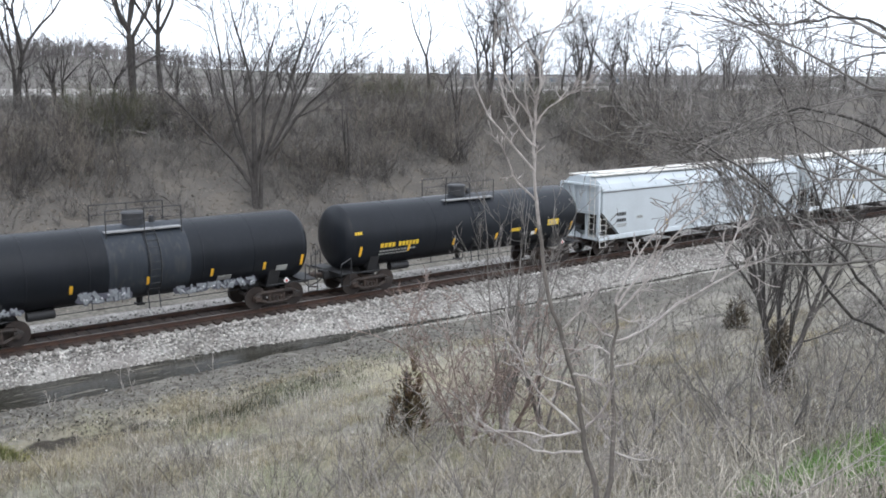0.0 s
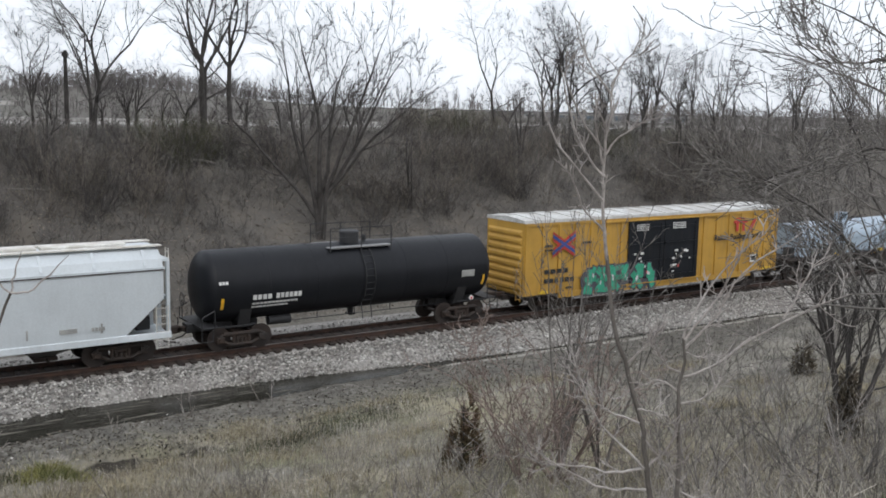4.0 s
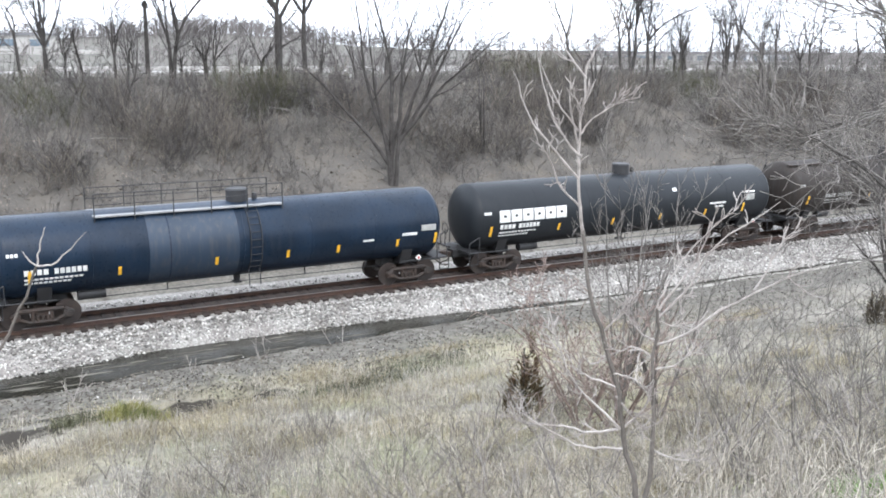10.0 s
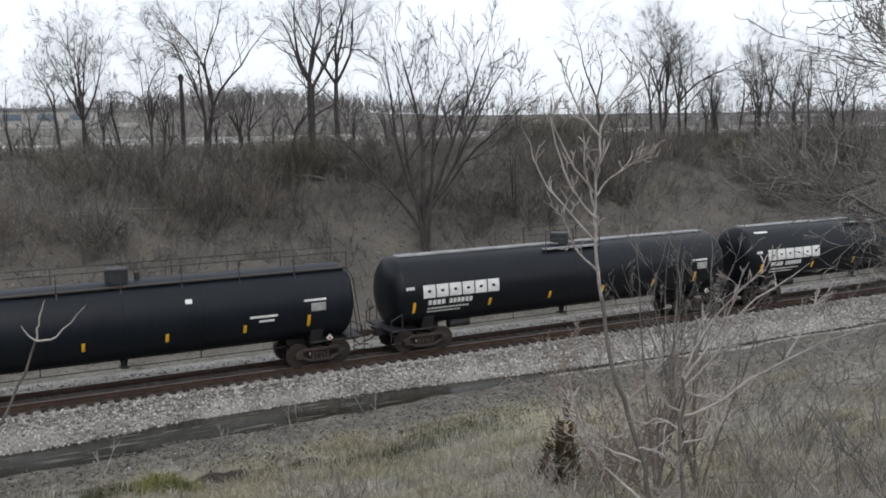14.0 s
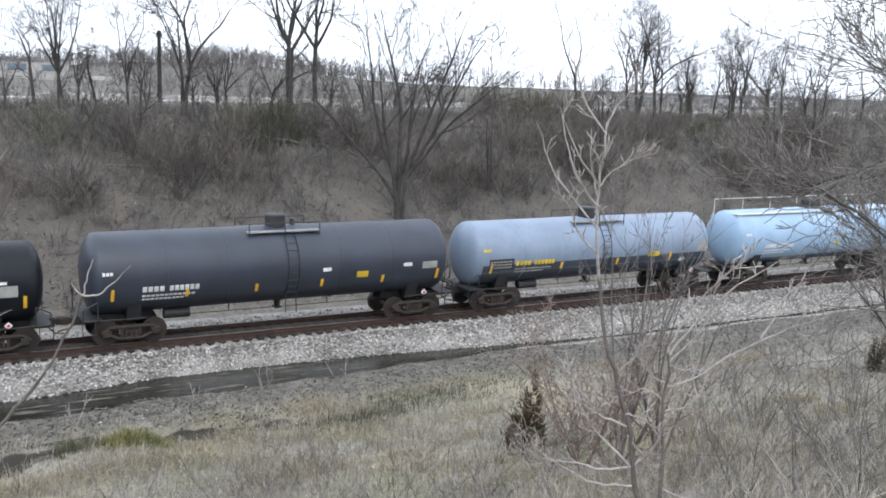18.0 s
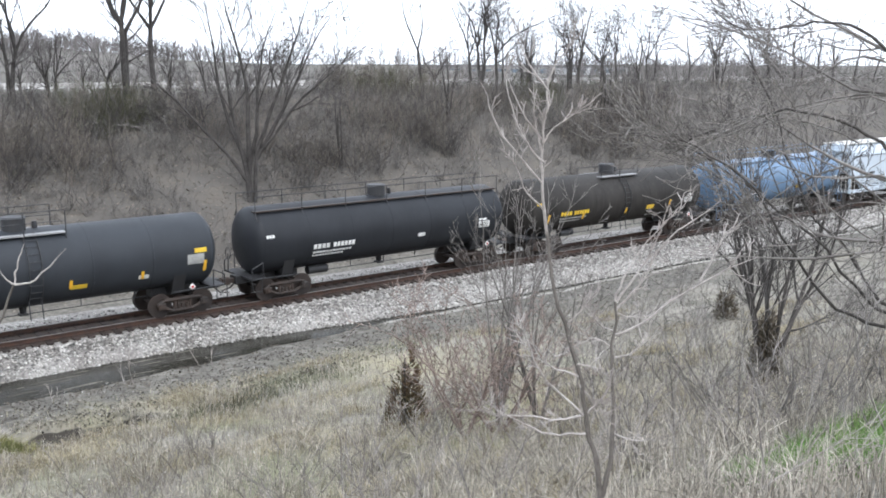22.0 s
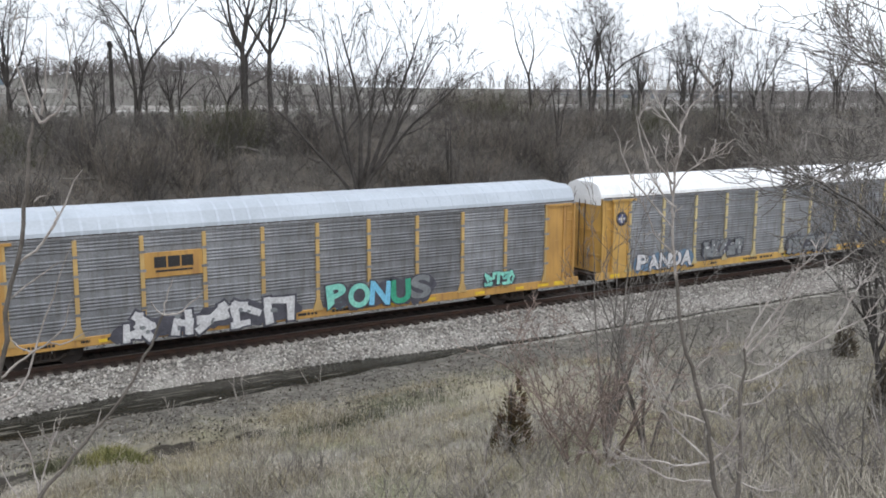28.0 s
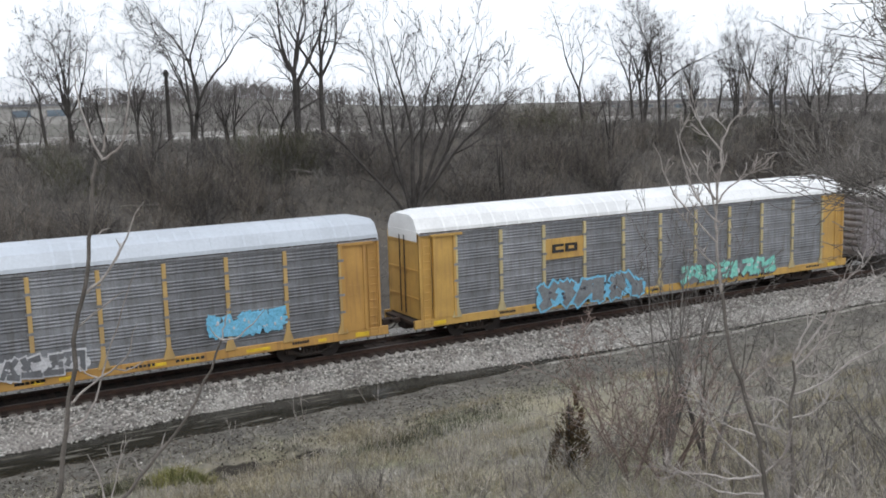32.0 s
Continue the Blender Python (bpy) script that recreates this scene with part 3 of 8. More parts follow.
def tree(name, seed, x, y, tall, radius, label, stems=1, lean=0.0, depth=3, kids=6, angle=(30, 62), start=0.3, group="", spread=0.0, material=None, up=0.05, thin=0.007, z=None, fork=0.0):
    r = random.Random(seed)
    z = float(height(x, y)) - 0.1 if z is None else z
    ob = thing(name, pose(x, y, z), label, "tree", group)
    trunk, crown = [], []
    for s in range(stems):
        turn = r.uniform(0, 6.28)
        d = Vector((math.cos(turn) * (lean + spread), math.sin(turn) * (lean + spread), 1))
        segs = []
        off = (math.cos(turn) * radius * 0.7 * (stems > 1), math.sin(turn) * radius * 0.7 * (stems > 1), 0)
        h = tall * r.uniform(0.8, 1.0)
        if fork:
            # a bole that parts into a few leaders, each with spreading limbs
            rad = radius * r.uniform(0.8, 1.0)
            branch(segs, r, off, d, h * fork, rad, 0, 0, up, 0.05, angle, 1.5, 5)
            top, first = Vector(segs[-1][3:6]), Vector(segs[-1][3:6]) - Vector(segs[-1][:3])
            first.normalize()
            start_at = r.uniform(0, 6.28)
            n = r.randint(2, 4)
            for k in range(n):
                a = start_at + 6.28 * k / n + r.uniform(-0.4, 0.4)
                w = r.uniform(0.12, 0.6)
                branch(segs, r, top, first + Vector((math.cos(a) * w, math.sin(a) * w, 0)), h * (1 - fork) * r.uniform(0.75, 1.05), rad * 0.58, depth - 1, kids, up, 0.15, angle, 0.3, 7, (0.38, 0.62), 0.12, thin)
            for k in range(r.randint(1, 3)):
                a = r.uniform(0, 6.28)
                branch(segs, r, Vector(off).lerp(top, r.uniform(0.5, 0.95)), (math.cos(a), math.sin(a), 0.7), h * r.uniform(0.2, 0.35), rad * 0.35, depth - 2, 5, up, 0.12, angle, 0.3, 5, (0.4, 0.6), 0.2, thin)
        else:
            branch(segs, r, off, d, h, radius * r.uniform(0.75, 1.0), depth, kids, up, 0.07, angle, 0.25, 9, (0.3, 0.5), start, thin)
        trunk += [q for q in segs if q[6] > radius * 0.33]
        crown += [q for q in segs if q[6] <= radius * 0.33]
    part("trunk", tube_mesh("trunk", trunk, material or M_BARK, 7), None, ob)
    part("crown", tube_mesh("crown", crown, M_TWIG if material is None else material, 3), None, ob)
    return ob


# trees along the far crest
CREST = [(-12, 30, 8), (-8.5, 29, 6), (-5.5, 30, 9.5), (-3.9, 30, 10), (-1.6, 31, 5.5), (0.3, 30, 9), (1.5, 32, 5), (-10.5, 31, 5.5), (-7, 32, 6), (-2.6, 32, 6), (2.1, 33, 5), (3.9, 30, 12.5), (5.2, 32, 4.5), (7.8, 33, 6), (9, 31, 4.5), (16, 33, 5), (20.5, 31, 4.5), (24.5, 33, 5), (29.5, 32, 5.5), (6.6, 31, 5), (10.2, 30, 6.5), (18.5, 32, 5), (22, 34, 5.5), (27, 35, 5.5), (37.3, 30, 12.5), (39.6, 31, 6.5), (42.8, 30, 11.5), (44.4, 30.6, 10.5), (45.8, 30, 12), (47.5, 31, 9.5), (50.5, 31, 7), (55.4, 30, 10.5), (57.0, 30.5, 11), (60.3, 30, 10), (63, 31, 10.5), (65.4, 30, 9.5), (68, 31, 10.5), (71.3, 33, 9), (74.8, 31, 10), (80, 31, 11), (85, 34, 9), (90, 31, 10), (97, 32, 11), (106, 32, 10), (118, 33, 11), (-18, 31, 11)]
for i, (x, y, tall) in enumerate(CREST):
    tree("bare_tree", 40 + i, x, y, tall, 0.055 + tall * 0.0095, "leafless grey tree on the crest of the far bank", 1 + (i % 4 == 3), 0.05, 4 if tall > 6.6 else 3, 6 if tall < 6.7 or (tall > 8.5 and x < 85) else 5, group="trees on the crest", fork=0.22 + 0.2 * ((i * 7) % 5) / 5)
RT = random.Random(2)
for i in range(17):
    x = RT.choice((RT.uniform(49, 62), RT.uniform(60, 118), RT.uniform(60, 118)))
    tree("bare_tree", 100 + i, x, RT.uniform(27, 40), RT.uniform(6, 11.5), 0.14, "slim leafless tree in the row on the crest", 1, 0.06, 4, 5, group="trees on the crest", fork=RT.uniform(0.25, 0.5))
tree("bare_tree", 7, 11.75, 30, 15, 0.27, "tall leafless tree, one of a close pair on the crest", 2, 0.04, 4, 6, (24, 52), 0.38, "trees on the crest", fork=0.36)
tree("bare_tree", 9, 13.7, 30.2, 15, 0.26, "tall leafless tree, one of a close pair on the crest", 1, 0.03, 4, 6, (24, 52), 0.38, "trees on the crest", fork=0.36)


def fan_tree(x, y):
    """A short bole that parts low down into long leaders, spread like a fan."""
    r = random.Random(18)
    ob = thing("bare_tree", pose(x, y, float(height(x, y)) - 0.15), "wide leafless tree whose leaders fan out low on the far bank", "tree")
    trunk, crown = [], []
    for k in range(3):
        branch(trunk, r, (0.16 * (k - 1), 0.1 * (k % 2), 0), (0.1 * (k - 1), 0, 1), 1.6 + 0.7 * k, 0.17 - 0.02 * k, 0, 0, 0.05, 0.05, taper=1.5)
    tops = [Vector(trunk[5 * k + 4][3:6]) for k in range(3)]
    for k, (side, deep, long_, rad) in enumerate(((-0.55, 0.1, 7.8, 0.085), (-0.38, -0.2, 8.8, 0.09), (-0.2, 0.2, 9.4, 0.1), (-0.03, -0.1, 9.8, 0.11), (0.15, 0.2, 9.6, 0.1), (0.32, -0.2, 9.4, 0.1), (0.5, 0.2, 9.0, 0.095), (0.7, -0.1, 8.4, 0.085))):
        q = tops[0 if side < -0.2 else 1 if side < 0.2 else 2]
        d = RIGHT_OF_VIEW * side + Vector((0, deep, 1.0))
        branch(crown, r, q - Vector((0, 0, r.uniform(0, 0.7))), d, long_, rad * 1.35, 3, 6, 0.0, 0.085, (18, 42), 0.35, 8, (0.36, 0.58), 0.3, 0.0105)
    thick = [q for q in crown if q[6] > 0.045]
    part("trunk", tube_mesh("trunk", trunk + thick, M_BARK, 7), None, ob)
    part("crown", tube_mesh("crown", [q for q in crown if q[6] <= 0.045], M_TWIG, 3), None, ob)


RIGHT_OF_VIEW = Vector((0.87, -0.49, 0))
fan_tree(11.8, 12.2)
tree("bare_tree", 21, 19.5, 15, 5.5, 0.1, "small leafless tree on the far bank", 3, 0.08, 3, 5, group="small trees on the far bank")
tree("bare_tree", 22, 33, 21, 6.5, 0.11, "small leafless tree on the far bank", 3, 0.08, 3, 5, group="small trees on the far bank")
tree("bare_tree", 23, -1, 22, 6.0, 0.1, "small leafless tree on the far bank", 2, 0.08, 3, 5, group="small trees on the far bank")
tree("bare_tree", 24, 48, 19, 7, 0.1, "small leafless tree on the far bank", 3, 0.08, 3, 5, group="small trees on the far bank")
# a broken-off pole on the crest
pole = thing("utility_pole", pose(2.6, 31, float(height(2.6, 31))), "weathered wooden pole stub without wires", "pole")
part("shaft", Geo().rod((0, 0, -0.3), (0, 0, 5.6), 0.16, 0.12, 10), M_BARK, pole)
part("collar", Geo().rod((0, 0, 5.2), (0, 0, 5.45), 0.2, 0.2, 10), M_BARK, pole)


def thicket(name, seed, spots, material, label, stems=(5, 9), tall=(0.8, 2.4), thin=0.007):
    """Many bare shrubs as one tangle of twigs."""
    r = np.random.RandomState(seed)
    out = []
    for x, y, s in spots:
        z = float(height(x, y))
        for _ in range(r.randint(*stems)):
            h = s * r.uniform(*tall)
            a = r.uniform(0, 6.28)
            lean = r.uniform(0.15, 1.1)
            d = np.array([math.cos(a) * lean, math.sin(a) * lean, 1.0])
            d /= np.linalg.norm(d)
            p = np.array([x + r.normal(0, 0.18 * s), y + r.normal(0, 0.18 * s), z - 0.05])
            k = 3
            rad = 0.006 + 0.006 * h
            for i in range(k):
                q = p + d * h / k
                out.append((*p, *q, max(rad * (1 - i / k), thin), max(rad * (1 - (i + 1) / k), thin)))
                for _ in range(2 + (i > 0)):
                    e = d + r.normal(0, 0.55, 3) + (0, 0, 0.15)
                    e /= np.linalg.norm(e)
                    w = p + (q - p) * r.rand()
                    tip = w + e * h * r.uniform(0.18, 0.4)
                    out.append((*w, *tip, thin * 1.1, thin * 0.7))
                p, d = q, d + r.normal(0, 0.14, 3)
                d /= np.linalg.norm(d)
    return tagged(new(name, tube_mesh(name, out, material)), label, "brush", kind="stuff")


R = np.random.RandomState(11)
spots = []
while len(spots) < 2700:
    y = 6 + 26 * R.rand() ** 0.8
    x = -30 + 150 * R.rand()
    if x > -13.7 + 1.15 * (y + 37) + 12 or x < -13.7 - 0.05 * (y + 37) - 4:
        continue
    dense = 0.65 + 0.35 * soft_step((y - 11) / 8)
    if R.rand() < dense * (0.45 + 0.55 * (math.sin(x * 0.45) * math.sin(y * 0.5 + x * 0.13) > -0.2)):
        spots.append((x, y, (0.6 + 0.7 * R.rand()) * (0.6 + 0.45 * soft_step((y - 10) / 12)) * (1 - 0.5 * soft_step((y - 22) / 5))))
while len(spots) < 3100:
    y = 6 + 30 * R.rand() ** 0.8
    x = 30 + 120 * R.rand()
    if -13.7 + 1.1 * (y + 37) < x < -13.7 + 2.3 * (y + 37):
        spots.append((x, y, 0.7 + 0.8 * R.rand()))
thicket("bank_brush", 1, spots, M_BRUSH, "dense tangle of leafless brush on the far bank", (3, 6), thin=0.008)
thicket("olive_brush", 2, [(x + R.normal(0, 1.0), 22.5 + R.normal(0, 1.2), 1.25) for x in [7.6] * 34 + [44] * 14 + [-6] * 8 + [52] * 10] + [(33 + R.normal(0, 2.5), 28 + R.normal(0, 1.2), 1.2) for _ in range(18)], M_OLIVE, "olive-green brush on the far bank", (7, 12), (1.0, 2.2))
RB = np.random.RandomState(71)
spots = []
while len(spots) < 430:
    y = RB.uniform(13, 30)
    x = RB.uniform(-16, 95)
    if y < 23 and x < -13.7 + 1.25 * (y + 37) and math.sin(x * 0.37 + 1) * math.sin(y * 0.43 + x * 0.11) + 0.05 * (y - 19) > RB.uniform(-0.3, 0.5):
        spots.append((x, y, RB.uniform(0.8, 1.6)))
thicket("dark_brush", 9, spots[::3], M_TWIG, "dark arching shrubs on the upper far bank", (6, 10), (1.1, 2.3), 0.01)
thicket("arching_brush", 13, [q for i, q in enumerate(spots) if i % 3], M_BROWNBRUSH, "brown arching shrubs on the upper far bank", (6, 10), (1.1, 2.3), 0.01)
spots = [(33.5 + RB.normal(0, 3.2), 30 + RB.normal(0, 1.5), RB.uniform(1.0, 1.7)) for _ in range(46)] + [(x + RB.normal(0, 1.5), 27 + RB.normal(0, 1.2), RB.uniform(0.4, 0.8)) for x in RB.uniform(-10, 95, 80)]
thicket("brown_brush", 10, spots, M_BROWNBRUSH, "brown twiggy brush along the crest", (6, 10), (1.0, 2.2), 0.009)
spots = [(x, RB.uniform(26, 34), RB.uniform(0.7, 1.4)) for x in RB.uniform(-14, 100, 110)]
thicket("crest_saplings", 12, spots, M_TWIG, "slim bare saplings along the crest", (1, 3), (2.0, 3.6), 0.011)
spots = [(-40 + 190 * R.rand(), 31 + 14 * R.rand(), 0.3 + 0.45 * R.rand()) for _ in range(170)] + [(c + R.normal(0, 1.4), 36 + R.normal(0, 2.5), 0.6 + 0.5 * R.rand()) for c in (-11, -6, -1.5, 2.5, 7.5, 15, 21, 24, 31, 34, 41, 52, 58, 66, 75, 86) for _ in range(9)]
thicket("crest_brush", 3, spots, M_BRUSH, "bare brush behind the crest of the bank", (4, 7), (0.8, 2.0), 0.012)


def far_woods():
    """Bare woods far behind, on the hill and along the horizon."""
    r = np.random.RandomState(8)
    out = []
    heart = [(r.normal(84, 30), r.normal(285, 22), r.uniform(0.6, 1.0)) for _ in range(100)] + [(r.uniform(-60, 70), r.normal(300, 25), r.uniform(0.4, 0.9)) for _ in range(26)] + [(r.uniform(-40, 60), r.uniform(62, 128), r.uniform(0.15, 0.4)) for _ in range(40)] + [(r.uniform(110, 420), r.uniform(160, 270), r.uniform(0.45, 1.15)) for _ in range(34)] + [(r.uniform(26, 150), r.uniform(44, 80), r.uniform(0.25, 0.45)) for _ in range(50)] + [(r.uniform(75, 185), r.uniform(44, 90), r.uniform(0.5, 0.9)) for _ in range(24)] + [(r.uniform(-30, 40), r.uniform(60, 120), r.uniform(0.25, 0.55)) for _ in range(9)]
    spots = []
    for cx, cy, k in heart:
        for _ in range(r.randint(6, 18)):
            spots.append((r.normal(cx, 4 + cy * 0.035), r.normal(cy, 4 + cy * 0.03), k * r.uniform(4.0, 9.5)))
    for x, y, h in spots:
        z = float(height(x, y)) - 0.2
        w = 0.008 + 0.00012 * y
        tip = np.array([x + r.normal(0, 0.05 * h), y, z + h * r.uniform(0.6, 0.8)])
        out.append((x, y, z, *tip, h * 0.011 + w, w))
        for _ in range(9 if y < 200 else 7):
            b = np.array([x, y, z]) + (tip - np.array([x, y, z])) * r.uniform(0.15, 1.0)
            a = r.uniform(0, 6.28)
            q = b + np.array([math.cos(a) * 0.55, math.sin(a) * 0.55, r.uniform(0.3, 1.1)]) * h * r.uniform(0.15, 0.36)
            out.append((*b, *q, w * 1.4, w * 0.8))
            for _ in range(2):
                f = b + (q - b) * r.uniform(0.3, 1.0)
                e = f + (q - b) * r.uniform(0.2, 0.6) + r.normal(0, 0.06 * h, 3)
                out.append((*f, *e, w * 1.1, w * 0.6))
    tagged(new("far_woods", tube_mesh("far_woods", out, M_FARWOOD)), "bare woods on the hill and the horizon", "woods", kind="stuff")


far_woods()
# fallen trunks on the bank
for i, (x, y, a, n) in enumerate(((24, 19.5, 8, 5), (9, 21, -160, 4), (40, 18, 12, 4.5), (0, 18.5, 170, 4), (29, 22.5, 20, 3.5))):
    segs = []
    branch(segs, random.Random(70 + i), (0, 0, 0), (math.cos(radians(a)), math.sin(radians(a)) * 0.6, 0.12), n, 0.09, 0, 4, 0.0, 0.06)
    tagged(new("fallen_trunk", tube_mesh("fallen_trunk", segs, M_SHRUB, 5)), "weathered fallen trunk lying in the brush", "log", "fallen trunks").matrix_basis = pose(x, y, float(height(x, y)) + 0.08)


def blades(name, n, seed, spots, tall, width, material, label, lean=0.35):
    """Grass blades or stalks, each a thin bent strip."""
    r = np.random.RandomState(seed)
    free = np.ones(len(spots), bool)
    for hx, hy, rx, ry in HOLLOWS:
        free &= ((spots[:, 0] - hx) / rx) ** 2 + ((spots[:, 1] - hy) / ry) ** 2 + r.normal(0, 0.25, len(spots)) > 1.0
    if name == "moss_tuft":
        free[:] = True
    free &= spots[:, 1] + 9.2 + 0.7 * np.sin(spots[:, 0] * 0.8) * np.sin(spots[:, 0] * 0.31 + 1) < np.abs(r.normal(0, 1.1, len(spots)))
    if name not in ("green_grass", "moss_tuft"):
        free &= (spots[:, 0] < -5.1 + 0.3 * r.normal(0, 1, len(spots))) | (spots[:, 0] > -0.6) | (spots[:, 1] > -31.35 + r.normal(0, 0.15, len(spots))) | (r.rand(len(spots)) < 0.06)
    spots = spots[free]
    n = len(spots)
    x, y = spots[:, 0], spots[:, 1]
    z = height(x, y) - 0.03
    h = r.uniform(*tall, n)
    a = r.uniform(0, 2 * np.pi, n)
    t = r.uniform(0, 2 * np.pi, n)
    ln = np.abs(r.normal(0, lean, n))
    w = width * r.uniform(0.6, 1.3, n)
    wx, wy = np.cos(a) * w / 2, np.sin(a) * w / 2
    p = np.stack([x, y, z], 1)
    mid = p + np.stack([np.cos(t) * ln * h * 0.25, np.sin(t) * ln * h * 0.25, h * 0.55], 1)
    tip = p + np.stack([np.cos(t) * ln * h, np.sin(t) * ln * h, h * (1 - 0.25 * ln).clip(0.3)], 1)
    side = np.stack([wx, wy, 0 * wx], 1)
    v = np.stack([p - side, p + side, mid + side * 0.8, mid - side * 0.8, tip + side * 0.25, tip - side * 0.25], 1).reshape(-1, 3)
    q = np.array([[0, 1, 2, 3], [3, 2, 4, 5]])
    f = (q[None] + (np.arange(n) * 6)[:, None, None]).reshape(-1, 4)
    return tagged(new(name, quads(name, v, f, material)), label, "grass", kind="stuff")


def fan(n, seed, near, far, power=1.0, az=(-3, 68)):
    """Spots on the near slope, thinning out with the distance from the viewpoint."""
    r = np.random.RandomState(seed)
    d = near + (far - near) * r.rand(n) ** power
    a = np.radians(r.uniform(*az, n))
    return np.stack([-13.6 + d * np.sin(a), -37.1 + d * np.cos(a)], 1)


def keep(s, lo, hi):
    return s[(s[:, 1] > lo) & (s[:, 1] < hi)]


s = keep(fan(48000, 21, 7, 26), -40, -15.5)
s = s[(np.sin(s[:, 0] * 0.5 + 1) * np.sin(s[:, 1] * 0.6) + 0.02 * (-s[:, 1] - 14) * 2 + np.random.RandomState(1).normal(0, 0.3, len(s))) > 0.05]
mid = s[(s[:, 1] > -25) & (np.random.RandomState(2).rand(len(s)) < 0.4)]
blades("low_dead_grass", len(mid), 38, mid, (0.1, 0.34), 0.012, M_STRAW, "low bent dead grass on the slope", 1.0)
s = s[s[:, 1] <= -25 + np.random.RandomState(3).normal(0, 1.2, len(s))]
blades("dead_grass", len(s), 22, s, (0.18, 0.55), 0.011, M_STRAW, "tall dead grass stalks on the near slope", 0.55)
s = keep(fan(70000, 23, 10, 44, 0.7), -34, -6.4)
far = s[:, 0] + np.random.RandomState(4).normal(0, 2.0, len(s)) > 9
blades("grey_grass", int(far.sum()), 39, s[far], (0.06, 0.22), 0.02, M_GREYTUFT, "short grey dead grass on the slope", 0.8)
s = s[~far]
blades("short_grass", len(s), 24, s, (0.06, 0.22), 0.02, M_TUFT, "short matted grass in the hollow beside the track", 0.8)
s = keep(fan(9000, 25, 12, 38), -30, -8)
blades("pale_stalks", len(s), 26, s, (0.2, 0.5), 0.012, M_STRAW, "scattered pale dead stalks", 0.5)
M_MAT = mat("flattened_straw", (0.33, 0.29, 0.195), 0.9, second=(0.23, 0.2, 0.14), scale=0.5, fine=6, grain=0.15, bump=0, island=0.4, spec=0.15)
r = np.random.RandomState(29)
mats = [(-7.5, -13.0, 1.3, 0.4), (-11.1, -13.7, 1.1, 0.5), (-2.1, -12.3, 1.6, 0.4), (-7.9, -11.2, 0.7, 0.4), (-5.4, -12.2, 1.2, 0.3)] + [(p[0], p[1], r.uniform(0.3, 1.0), r.uniform(0.15, 0.4)) for p in keep(fan(130, 30, 11, 40, 0.8), -30, -8)]
s = np.concatenate([np.stack([r.normal(x, a, int(500 * a)), r.normal(y, b, int(500 * a))], 1) for x, y, a, b in mats])
blades("flattened_straw", len(s), 32, s, (0.15, 0.4), 0.016, M_MAT, "flattened straw in pale patches on the grass", 1.6)
s = keep(fan(900, 33, 8, 30, 0.8), -33, -9)
s = np.concatenate([s[i] + r.normal(0, 0.16, (28, 2)) for i in range(len(s))])
blades("grass_tussocks", len(s), 34, s, (0.2, 0.6), 0.012, M_STRAW, "tussocks of dead grass with bent blades", 0.75)
r = np.random.RandomState(44)
s = np.concatenate([np.stack([r.normal(x, a, 900), r.normal(y, b, 900)], 1) for x, y, a, b in ((-9.6, -11.2, 0.5, 0.2), (1.6, -10.6, 1.5, 0.6), (-1.6, -11.2, 1.2, 0.4))])
blades("olive_tufts", len(s), 45, s, (0.1, 0.4), 0.015, M_OLIVE, "olive-green tufts beside the washed-out soil", 0.7)
s = np.stack([r.normal(-7.9, 0.42, 1500), r.normal(-11.5, 0.2, 1500)], 1)
blades("moss_tuft", len(s), 46, s, (0.1, 0.35), 0.02, M_MOSS, "yellow-green tuft beside the washed-out hollow", 0.8)
r = np.random.RandomState(27)
s = np.stack([-5.1 + 4.2 * r.rand(24000) + r.normal(0, 0.15, 24000), -31.4 - 2.7 * r.rand(24000) ** 1.2 + r.normal(0, 0.1, 24000)], 1)
blades("green_grass", len(s), 28, s, (0.15, 0.42), 0.012, M_GREEN, "fresh green grass clump at the foot of a tree", 0.5)
spots = [(p[0], p[1], 0.35 + 0.3 * R.rand()) for p in keep(fan(520, 31, 8.5, 26, 0.9), -33, -14)]
thicket("dead_weeds", 5, spots, M_STRAW, "dead branching weeds on the near slope", (3, 6), (0.8, 2.0), 0.004)
spots = [(p[0], p[1], 0.8 + 0.7 * R.rand()) for p in keep(fan(70, 35, 9.5, 24, 0.9), -34, -15)]
thicket("brambles", 7, spots, M_SHRUB, "tangled bare brambles on the near slope", (3, 6), (0.7, 1.5), 0.0045)
spots = [(p[0], p[1], 0.8 + 0.7 * R.rand()) for p in keep(fan(55, 36, 9, 20, 0.9, (20, 62)), -34, -18)]
thicket("pale_canes", 8, spots, M_PALE, "pale bare canes on the near slope", (2, 4), (0.8, 1.5), 0.004)
spots = [(p[0], p[1], 0.7 + 0.8 * R.rand()) for p in keep(fan(60, 37, 13, 44, 0.8, (46, 70)), -34, -7)]
thicket("slope_brush", 11, spots, M_SHRUB, "bare grey brush on the slope round the tree", (4, 8), (1.0, 2.2), 0.006)
thicket("ditch_weeds", 6, [(0.7, -5.6, 0.9), (-2.4, -6.0, 0.9), (6, -6.2, 0.6), (-5, -6.4, 0.5), (-9, -8, 0.6), (3, -9, 0.5)], M_PALE, "thin dry weeds beside the ditch", (2, 4), (0.8, 1.6), 0.008)


